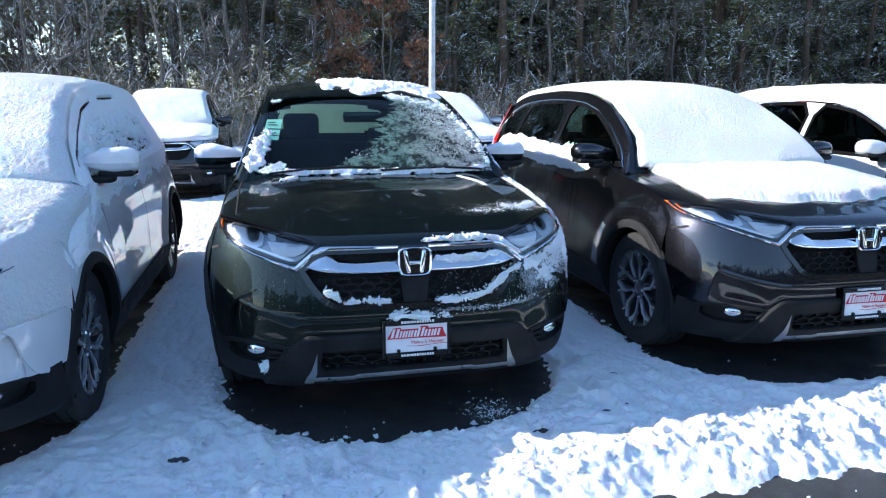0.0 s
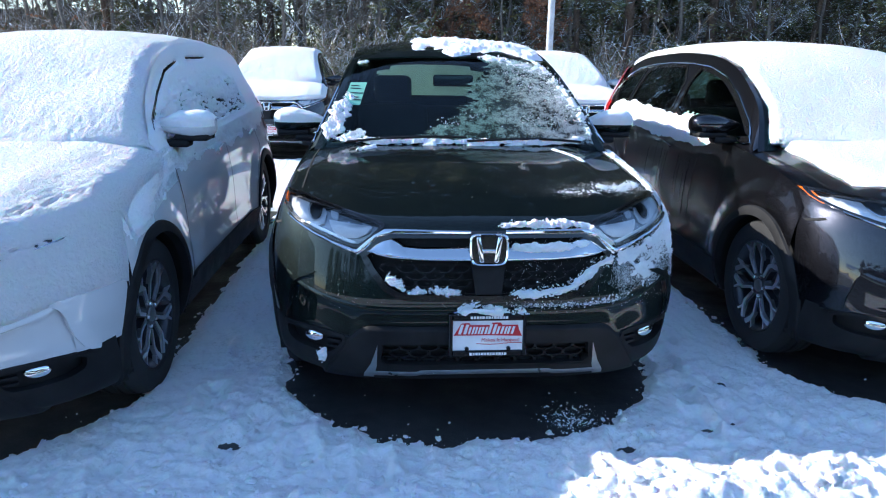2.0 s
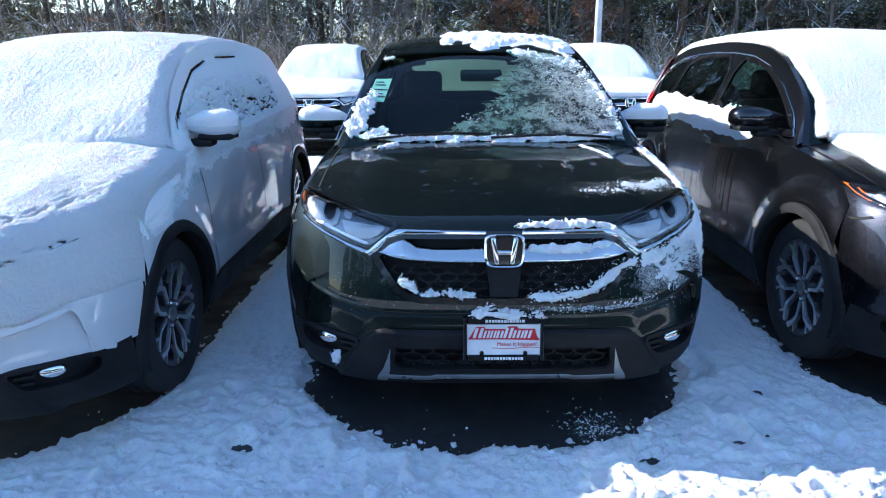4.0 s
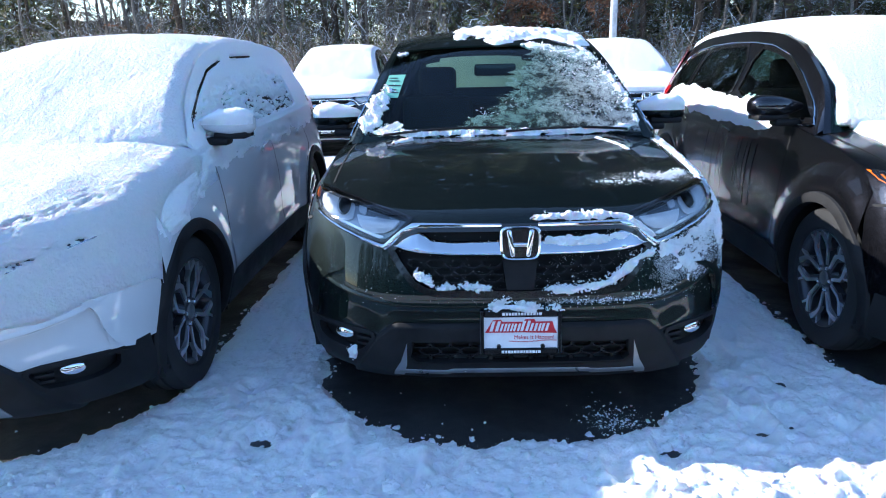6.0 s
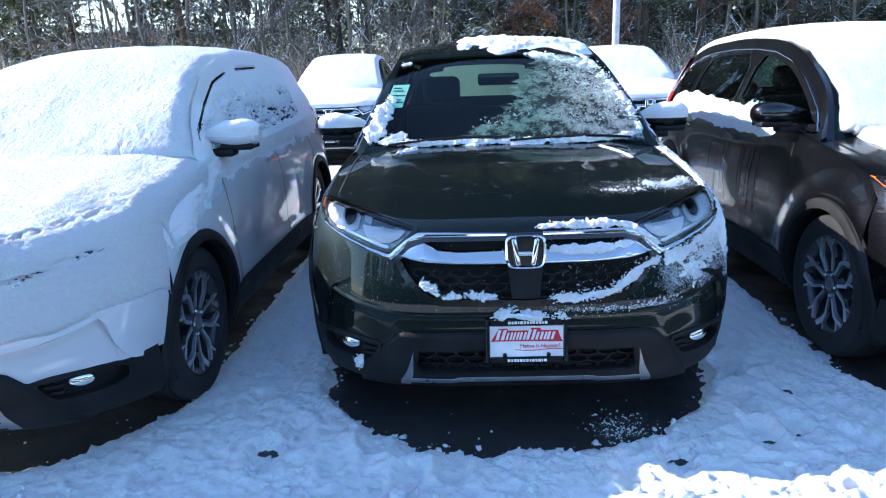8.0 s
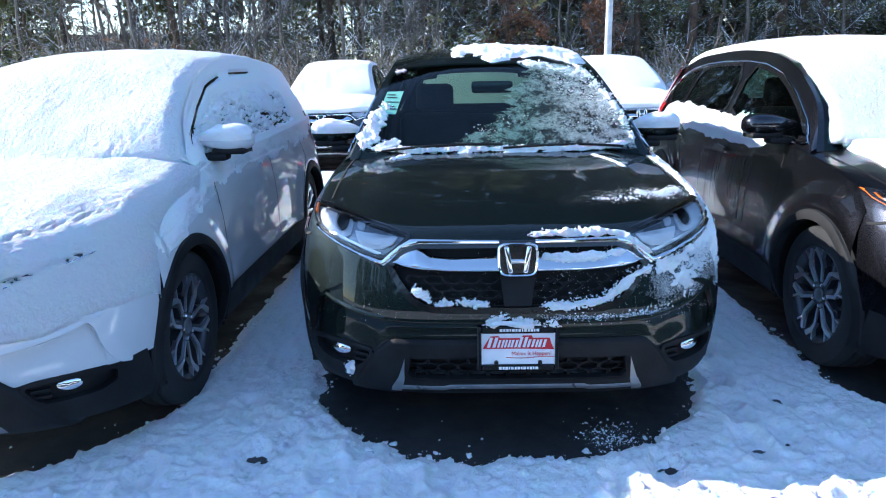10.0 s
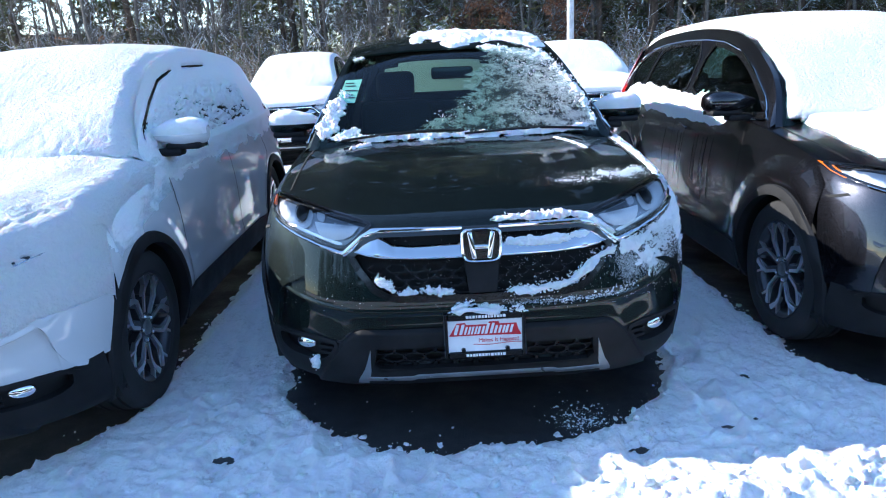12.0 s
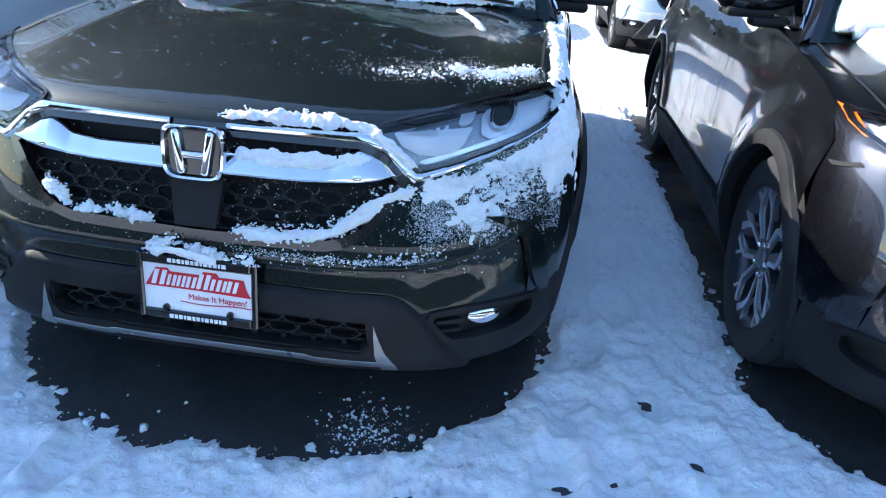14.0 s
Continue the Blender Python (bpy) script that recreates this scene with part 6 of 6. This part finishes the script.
clumps("snow_clumps", "crusted snow on the wing and bumper corner", "main",
       scatter([(0.60, 0.775), (0.70, 0.790), (0.78, 0.80), (0.86, 0.83)], R_, 700, 0.026, 0.006, 7)
       + scatter([(0.62, 0.735), (0.70, 0.74), (0.80, 0.76)], R_, 700, 0.045, 0.005, 8)
       + scatter([(0.66, 0.69), (0.70, 0.66)], R_, 260, 0.022, 0.006, 9)
       + scatter([(0.20, 0.570), (0.45, 0.585), (0.60, 0.61)], R_, 120, 0.016, 0.0035, 10)
       + scatter([(0.86, 0.70), (0.875, 0.78), (0.875, 0.86)], R_, 260, 0.02, 0.008, 11), 33, voxel=0.0025)
drift("snow lying under the headlamp and down the corner", R_, [(0.53, 0.762), (0.62, 0.772), (0.72, 0.800), (0.80, 0.832), (0.855, 0.875)], 0.026, 0.006, 21, across=21, gaps=0.6)
drift("snow run down the bumper's corner", R_, [(0.655, 0.75), (0.68, 0.70), (0.672, 0.655), (0.668, 0.625)], 0.016, 0.006, 22, across=21, gaps=0.3)
def corner_crust(u, q, x, y, z):
    """Crusted snow over the lamp's outer end, the wing and the bumper's corner."""
    n = fbm(x * 9, z * 9, 61.0) * 0.5 + fbm(x * 30, z * 30, y * 20) * 0.5
    band = math.exp(-((z - (0.765 + 0.35 * (x - 0.60))) / 0.040) ** 2) * sm_(0.50, 0.60, x)
    low = math.exp(-((z - 0.70) / 0.05) ** 2) * sm_(0.58, 0.66, x) * sm_(0.80, 0.72, x) * 0.8
    edge = sm_(0.80, 0.845, x) * sm_(0.64, 0.76, z)
    up = sm_(0.79, 0.82, x) * sm_(0.40, 0.50, y) * sm_(1.25, 1.0, y)
    m = max(band, low, edge, up)
    return 0.014 * (m - 0.66 + 0.85 * n) - 0.001


snow_on("snow_crust", "crusted snow on the wing and bumper corner", "main", corner_crust, 5.6, 15.6, 150, 330, 0, u0=0.52, u1=1.0)


def dusting(label, k, place, density, box, count, size, seed):
    """Powder strewn on a surface: single grains, thick where density(a, b) is near one."""
    rg = random.Random(seed)
    verts, faces = [], []
    for _ in range(count):
        a, b = rg.uniform(box[0], box[1]), rg.uniform(box[2], box[3])
        if rg.random() > density(a, b):
            continue
        r = size * rg.uniform(0.4, 1.3)
        c = Vector(place(a, b, r * 0.4))
        n = len(verts)
        turn = Matrix.Rotation(rg.uniform(0, 6.28), 3, ball(rg))
        for v in ((1, 1, 1), (-1, -1, 1), (-1, 1, -1), (1, -1, -1)):
            verts.append(tuple(c + turn @ Vector(v) * r))
        faces += [(n, n + 1, n + 2), (n, n + 3, n + 1), (n, n + 2, n + 3), (n + 1, n + 3, n + 2)]
    me = bpy.data.meshes.new("snow_dust")
    me.from_pydata(verts, [], faces)
    me.materials.append(SNOW)
    ob = new("snow_dust", me)
    ob.matrix_world = car_pose(k)
    return tagged(ob, label, "snow", kind="stuff")


def corner_dust(x, z):
    n = fbm(x * 8, z * 8, 3.0) * 0.6 + fbm(x * 34, z * 34, 5.0) * 0.5
    m = max(math.exp(-((z - (0.755 + 0.35 * (x - 0.60))) / 0.06) ** 2) * sm_(0.45, 0.62, x),
            math.exp(-((z - 0.69) / 0.055) ** 2) * sm_(0.42, 0.62, x) * sm_(0.86, 0.74, x),
            0.8 * math.exp(-((z - 0.578 - 0.12 * max(x - 0.3, 0) ** 2) / 0.014) ** 2) * sm_(0.05, 0.2, x) * sm_(0.78, 0.6, x), sm_(0.78, 0.86, x) * sm_(0.56, 0.7, z))
    return min(max(m * 0.75 + 0.60 * n - 0.16, 0.006), 1)


def bonnet_dust(x, y):
    n = fbm(x * 7, y * 7, 13.0) * 0.5 + fbm(x * 28, y * 28, 15.0) * 0.5
    edge = math.exp(-((y - (0.36 + 0.55 * max(x - 0.35, 0) ** 1.5)) / 0.05) ** 2) * sm_(0.2, 0.55, x)
    return min(max(edge * (0.55 + 0.8 * n), 0.0015 + 0.003 * sm_(0.9, 0.3, y)), 1)


dusting("powder snow on the bumper's corner", "main", R_, corner_dust, (0.05, 0.88, 0.55, 0.88), 110000, 0.0009, 101)
dusting("powder specks on the bumper", "main", L_, lambda x, z: 0.025 + 0.03 * fbm(x * 9, z * 9), (0.02, 0.86, 0.56, 0.86), 12000, 0.0008, 102)
dusting("powder snow on the bonnet's front edge", "main", on_hood(1), bonnet_dust, (0.0, 0.80, 0.27, 1.12), 60000, 0.0009, 103)
dusting("powder specks on the bonnet", "main", on_hood(-1), lambda x, y: 0.002 + 0.006 * sm_(0.9, 0.3, y), (0.0, 0.78, 0.27, 1.12), 40000, 0.0007, 104)
H_ = on_hood(1)
HL_ = on_hood(-1)
clumps("snow_clumps", "snow left along the bonnet's edge", "main",
       scatter([(0.835, 0.50), (0.835, 0.70), (0.815, 0.95), (0.80, 1.15)], H_, 420, 0.018, 0.007, 12)
       + scatter([(0.52, 0.40), (0.66, 0.44), (0.76, 0.55)], H_, 620, 0.030, 0.004, 14)
       + scatter([(0.36, 0.34), (0.52, 0.36)], H_, 160, 0.025, 0.003, 15)
       + scatter([(0.49, 1.065), (0.55, 1.01)], HL_, 160, 0.012, 0.009, 16), 34, voxel=0.0025)
drift("snow along the wing beside the bonnet", H_, [(0.835, 0.50), (0.838, 0.62), (0.830, 0.80), (0.815, 0.95), (0.80, 1.15)], 0.020, 0.018, 23)
drift("a lump of snow by the windscreen's corner", HL_, [(0.46, 1.075), (0.51, 1.04), (0.56, 0.99)], 0.020, 0.018, 26)
for place_, seed_ in ((H_, 27), (HL_, 28)):
    drift("snow caught between bonnet and windscreen", place_, [(0.0, 1.085), (0.15, 1.093), (0.30, 1.118), (0.45, 1.160), (0.58, 1.215), (0.68, 1.27)], 0.016, 0.016, seed_, gaps=0.25)
drift("a streak of snow on the bonnet", H_, [(0.47, 1.06), (0.52, 0.96), (0.56, 0.88), (0.59, 0.80)], 0.019, 0.009, 24)
drift("a patch of snow on the bonnet's front corner", H_, [(0.56, 0.40), (0.64, 0.43), (0.72, 0.50), (0.775, 0.58)], 0.022, 0.007, 25, gaps=0.5)
rd = random.Random(77)
clumps("melt_drops", "small frozen drops on the bonnet and bumper", "main",
       [(H_(x, y, 0.001), rd.uniform(0.0005, 0.0011)) if rd.random() < 0.6 else (HL_(x, y, 0.001), rd.uniform(0.0005, 0.0011))
        for x, y in ((rd.uniform(0, 0.74), 0.25 + 0.85 * rd.random()) for _ in range(140))]
       + [((R_ if rd.random() < 0.5 else L_)(rd.uniform(0.1, 0.8), rd.uniform(0.56, 0.76), 0.0), rd.uniform(0.0006, 0.0016)) for _ in range(160)], 35, voxel=0)
W_ = lambda x, f, o: on_screen(x, f, o)
drift("snow along the foot of the windscreen", W_, [(-0.70, 0.075), (-0.55, 0.045), (-0.40, 0.028), (-0.15, 0.022), (0.15, 0.022), (0.40, 0.026), (0.58, 0.045), (0.72, 0.09)], 0.034, 0.020, 31, across=23, lift=0.004)
drift("snow heaped in the windscreen's corner", W_, [(-0.735, 0.06), (-0.70, 0.16), (-0.665, 0.30), (-0.640, 0.42)], 0.062, 0.028, 32, across=31)
drift("snow in the lower corner of the windscreen", W_, [(-0.68, 0.07), (-0.60, 0.10), (-0.53, 0.11)], 0.040, 0.022, 33, across=21, gaps=0.3)
drift("snow beside the windscreen's edge", W_, [(0.735, 0.06), (0.70, 0.22), (0.66, 0.42), (0.61, 0.66), (0.55, 0.88), (0.50, 0.99)], 0.028, 0.020, 34, across=19, gaps=0.3)
drift("snow slipping from the roof on to the glass", W_, [(0.14, 0.985), (0.30, 0.955), (0.42, 0.90), (0.52, 0.80)], 0.075, 0.012, 35, across=41, gaps=0.2)
clumps("snow_clumps", "crumbled snow along the windscreen's edges", "main",
       scatter([(-0.72, 0.10), (-0.68, 0.22), (-0.63, 0.40), (-0.60, 0.50)], W_, 260, 0.035, 0.012, 18)
       + scatter([(-0.66, 0.08), (-0.52, 0.11)], W_, 140, 0.035, 0.010, 19)
       + scatter([(-0.575, 0.90), (-0.54, 0.93)], W_, 60, 0.014, 0.012, 20)
       + scatter([(0.70, 0.20), (0.64, 0.46), (0.58, 0.72), (0.52, 0.92)], W_, 420, 0.045, 0.010, 21)
       + scatter([(0.25, 0.95), (0.42, 0.88), (0.55, 0.75)], W_, 420, 0.060, 0.009, 22)
       + scatter([(0.30, 0.80), (0.45, 0.62), (0.60, 0.45), (0.55, 0.20)], W_, 1100, 0.095, 0.0045, 23)
       + scatter([(-0.10, 0.18), (0.10, 0.30), (0.35, 0.25), (0.5, 0.15)], W_, 420, 0.07, 0.004, 24), 36, voxel=0.0028)

FROST = mat("frost", (0.78, 0.90, 0.86), 0.5)
fw = coords(FROST)
f1, f2, f3 = noise_tex(FROST, 240, 4, 0.85, fw), noise_tex(FROST, 11, 7, 0.8, fw), noise_tex(FROST, 45, 4, 0.7, fw)
mul = FROST.node_tree.nodes.new("ShaderNodeMath")
mul.operation = "MULTIPLY"
link(FROST, ramp(FROST, f1, [(0.40, (0.22,) * 3), (0.54, (1, 1, 1))]), mul.inputs[0])
link(FROST, ramp(FROST, f2, [(0.43, (0.10,) * 3), (0.57, (1, 1, 1))]), mul.inputs[1])
fs = FROST.node_tree.nodes.new("ShaderNodeSeparateXYZ")
link(FROST, fw, fs.inputs[0])
fx = FROST.node_tree.nodes.new("ShaderNodeMath")
fx.operation = "MULTIPLY_ADD"
fx.inputs[1].default_value = 0.5
link(FROST, f2, fx.inputs[0]), link(FROST, fs.outputs[0], fx.inputs[2])
link(FROST, mixed(FROST, ramp(FROST, fx.outputs[0], [(0.42, (0, 0, 0)), (0.86, (1, 1, 1))]), (0.27, 0.47, 0.41), (0.95, 0.97, 0.97)), bsdf(FROST).inputs["Base Color"])
link(FROST, bump(FROST, f3, 0.8, 0.004), bsdf(FROST).inputs["Normal"])
backlit(FROST, (0.50, 0.74, 0.64), 0.55)
fo = FROST.node_tree.nodes["Material Output"]
fm, ft = FROST.node_tree.nodes.new("ShaderNodeMixShader"), FROST.node_tree.nodes.new("ShaderNodeBsdfTransparent")
body_ = fo.inputs[0].links[0].from_socket
link(FROST, mul.outputs[0], fm.inputs[0])
link(FROST, ft.outputs[0], fm.inputs[1])
link(FROST, body_, fm.inputs[2])
link(FROST, fm.outputs[0], fo.inputs[0])


def build_frost():
    rg = random.Random(9)
    line = dense([(-0.24, 0.035), (-0.16, 0.16), (-0.04, 0.20), (0.00, 0.36), (0.10, 0.44), (0.06, 0.56), (0.16, 0.70), (0.22, 0.86), (0.26, 0.97)], 90)
    line = [(x + rg.uniform(-0.05, 0.05), f + rg.uniform(-0.012, 0.012)) for x, f in line]
    return conform(line + [(0.55, 0.97), (0.61, 0.75), (0.68, 0.40), (0.74, 0.03)], on_screen, 0.006, 0, 0.05)


fr = part("frost", build_frost(), FROST)
fr.matrix_world = car_pose("main")
tagged(fr, "granular frost on the half-cleared windscreen", "frost", kind="stuff")


def roof_heap(u, q, x, y, z):
    n = 0.013 * fbm(x * 7, y * 7, 2.0) + 0.008 * fbm(x * 18, y * 18, 5.0) + 0.006 * fbm(x * 45, y * 45, 7.0, 2)
    start = 19.15 - 0.35 * sm_(0.3, 0.9, u)
    e = min(sm_(start, start + 0.35, q + 0.4 * fbm(x * 5, y * 5, 8.0)), sm_(-0.42, -0.30, u + 0.08 * fbm(y * 5, 1.0)), sm_(-0.99, -0.93, -u), sm_(23.5, 22.5, q))
    return (0.022 + 1.1 * n) * e - 0.005 if e > 0 else -0.01


snow_on("snow_heap", "lumpy snow left on the dark green SUV's roof", "main", roof_heap, 18.4, 24, 141, 150, 0)


# sticker inside the windscreen, and snow on the rear window
st = part("window_sticker", conform([(-0.655, 0.36), (-0.620, 0.63), (-0.525, 0.635), (-0.560, 0.365)], on_screen, 0.004, 0, 0.05), PAPER)
st.matrix_world = car_pose("main")
tagged(st, "pale green price sticker inside the windscreen", "sticker")


def bar_row(f, x0, x1):
    return conform([(x0, f), (x0 + 0.001, f + 0.012), (x1, f + 0.014), (x1, f + 0.002)], on_screen, 0.006, 0, 0.2)


for i, f in enumerate((0.58, 0.545, 0.49, 0.44, 0.41)):
    b = part("sticker_print", bar_row(f, -0.618, -0.57 + 0.012 * (i % 3)), PLATE_INK, st)
    b.matrix_parent_inverse = st.matrix_world.inverted()
    b.matrix_world = car_pose("main")
THIN_SNOW, _ = backlit(snow_material("thin_snow", 1.0), (0.9, 0.93, 0.95), 0.22)
rs = part("rear_window_snow", grid_mesh(lambda x, z: (x, 4.530 - (z - 1.12) * 0.45 - 0.18 * x * x + 0.006 * fbm(x * 9, z * 9), z), lin(-0.60, 0.60, 41), lin(1.15, 1.50, 20)), THIN_SNOW)
rs.matrix_world = car_pose("main")
tagged(rs, "thin snow on the dark green SUV's rear window", "snow", kind="stuff")


# ---- snow on the neighbours' sides ----
def side_snow(name, label, k, side, thick, y0, y1, ny=90, nf=46):
    """Thin snow on a car's flank and side windows: thick(y, f), f from 0 at mid door over 1 at the belt to 2 at the roof rail."""
    verts, index, faces = [], {}, []
    ys, fs = lin(y0, y1, ny), lin(0, 2, nf)
    T = [[thick(y, f) for y in ys] for f in fs]

    def at(y, f, t):
        if f <= 1:
            z = 0.62 + (BELT(y)[0] - 0.62) * f
            return ((flank(y, z) + t) * side, y, z + t * 0.2)
        z = BELT(y)[0] + (RAIL(max(y, 1.17))[1] - BELT(y)[0]) * (f - 1)
        return ((pane_x(max(y, 1.17), z) + t) * side, y, z + t * 0.3)
    for j in range(nf - 1):
        for i in range(ny - 1):
            c = ((j, i), (j, i + 1), (j + 1, i + 1), (j + 1, i))
            if max(T[a][b] for a, b in c) <= 0:
                continue
            ids = []
            for a in c:
                if a not in index:
                    index[a] = len(verts)
                    verts.append(at(ys[a[1]], fs[a[0]], max(T[a[0]][a[1]], -0.004)))
                ids.append(index[a])
            faces.append(ids)
    me = bpy.data.meshes.new(name)
    me.from_pydata(verts, [], faces)
    me.materials.append(SNOW)
    for p in me.polygons:
        p.use_smooth = True
    ob = new(name, me)
    ob.matrix_world = car_pose(k)
    return tagged(ob, label, "snow", kind="stuff")


def west_side(y, f):
    if f > 1 and y < 1.22:
        return -0.01
    n = fbm(y * 3, f * 4, 41.0) * 0.5 + fbm(y * 40, f * 24, 44.0) * 0.6
    lo = 0.66 - 0.20 * sm_(1.3, 0.7, y)
    base = 0.022 * sm_(lo, lo + 0.30, f + 0.12 * fbm(y * 5, f * 5, 47.0)) + 0.014 * sm_(1.80, 2.0, f)
    if y > 1.42 and 1.06 < f < 1.9 and y < 3.45:
        base -= 0.040 * sm_(-0.10, 0.08, n - 0.10 * sm_(1.25, 1.6, f)) * sm_(1.75, 1.35, f)
    z = BELT(y)[0] + (RAIL(max(y, 1.17))[1] - BELT(y)[0]) * (f - 1)
    for (ya, za), (yb, zb) in (((1.36, 1.16), (1.40, 1.20)), ((1.40, 1.20), (1.66, 1.325)), ((1.66, 1.325), (1.94, 1.435)), ((1.94, 1.435), (2.22, 1.492)), ((2.42, 1.510), (2.86, 1.515))):
        k = min(max(((y - ya) * (yb - ya) + (z - za) * (zb - za)) / ((yb - ya) ** 2 + (zb - za) ** 2), 0), 1)
        base -= 0.045 * math.exp(-(math.hypot(y - ya - k * (yb - ya), z - za - k * (zb - za)) / 0.0075) ** 2)
    base *= sm_(0.50, 0.66, y) * (1 - 0.9 * sm_(0.80, 1.0, f) * sm_(1.25, 1.15, y))
    return base - 0.003 + 0.003 * n


def east_side(y, f):
    n = fbm(y * 4, f * 3, 51.0)
    ridge = math.exp(-((f - 1.02) / 0.16) ** 2)
    t = 0.055 * ridge * sm_(1.58, 1.85, y) * sm_(4.0, 3.6, y) - 0.016 + 0.012 * n
    return t


arc = part("window_trim", strip(dense([(1.36, 1.16), (1.40, 1.20), (1.66, 1.325), (1.94, 1.435), (2.22, 1.492)], 60), 0.007, on_pane(1), 0.014), GLOSS_BLACK, west)
part("window_trim", strip(dense([(2.42, 1.510), (2.64, 1.514), (2.86, 1.515)], 20), 0.010, on_pane(1), 0.014), GLOSS_BLACK, west)
rt = random.Random(8)
for _ in range(11):
    y = rt.uniform(1.75, 3.1)
    part("melt_trail", strip(dense([(y, 0.93), (y + 0.004, 0.75), (y - 0.003, rt.uniform(0.5, 0.65))], 14), 0.004, on_flank(-1), 0.002), GLOSS_BLACK, east)
side_snow("snow_layer", "thin snow on the white SUV's side windows and doors", "west", 1, west_side, 0.50, 4.24, 330, 110)
side_snow("snow_layer", "snow resting along the grey SUV's window line", "east", -1, east_side, 1.45, 4.0, 150, 70)
def mirror_cap(k, s, th, seed):
    """Snow on a door mirror: a soft cushion over the shell's upper half."""
    verts, faces = [], []
    nf, na = 30, 18
    for j in range(nf):
        f = j / (nf - 1)
        wy, wz = MIRROR_SIZE(f)
        for a in range(na):
            t = math.pi * a / (na - 1)
            c, sn = math.cos(t), math.sin(t)
            edge = math.sin(math.pi * min(max(f, 0.03), 0.97)) ** 0.3 * min(1, sn * 2.2 + 0.05)
            g = th * edge * (1 + 0.35 * fbm(f * 4, t * 2, seed) + 0.2 * fbm(f * 14, t * 7, seed))
            py = math.copysign(abs(c) ** 0.75, c) * ((0.085 if c < 0 else 0.04) * wy + g * 0.5)
            pz = abs(sn) ** 0.7 * 0.066 * wz + g
            verts.append(((0.775 + 0.285 * f) * s, 1.49 + 0.035 * f * f + py, 1.172 + pz))
    for j in range(nf - 1):
        for a in range(na - 1):
            n = j * na + a
            faces.append((n, n + 1, n + na + 1, n + na))
    me = bpy.data.meshes.new("snow_cap")
    me.from_pydata(verts, [], faces)
    me.materials.append(SNOW)
    for p in me.polygons:
        p.use_smooth = True
    ob = new("snow_cap", me)
    ob.matrix_world = car_pose(k)
    return tagged(ob, "snow cushion capping a door mirror", "snow")


mirror_cap("west", 1, 0.020, 3.0)
mirror_cap("main", -1, 0.014, 5.0)
mirror_cap("main", 1, 0.022, 8.0)


def ground_chunks():
    rg = random.Random(91)
    out = []
    for _ in range(700):
        x, y = rg.uniform(-2.2, 3.2), -0.52 + rg.gauss(0, 0.13)
        h = ground_snow(x, y)
        if h < 0.02:
            continue
        r = 0.004 + 0.022 * rg.random() ** 5
        out.append(((x, y, h - r * 0.1), r))
    for _ in range(420):
        x, y = 0.42 + rg.gauss(0, 0.07), 0.08 + rg.gauss(0, 0.07)
        out.append(((x, y, 0.001), 0.001 + 0.005 * rg.random() ** 3))
    for _ in range(4500):
        x, y = rg.uniform(-1.9, 2.4), rg.uniform(-0.3, 1.6)
        if -0.10 < bare(x, y) < 0.05:
            r = 0.002 + 0.012 * rg.random() ** 5
            out.append(((x, y, max(ground_snow(x, y), 0) + r * 0.1), r))
    for _ in range(120):
        x, y = rg.uniform(-2.4, 3), rg.uniform(-1.0, 0.4)
        if ground_snow(x, y) < 0:
            out.append(((x, y, 0.002), rg.uniform(0.002, 0.008)))
    return out


CARS["lot"] = (0.0, 0.0, 0.0)
clumps("snow_chunks", "broken chunks on the ploughed ridge and crumbs on the asphalt", "lot", ground_chunks(), 71, SNOW_GROUND, voxel=0)
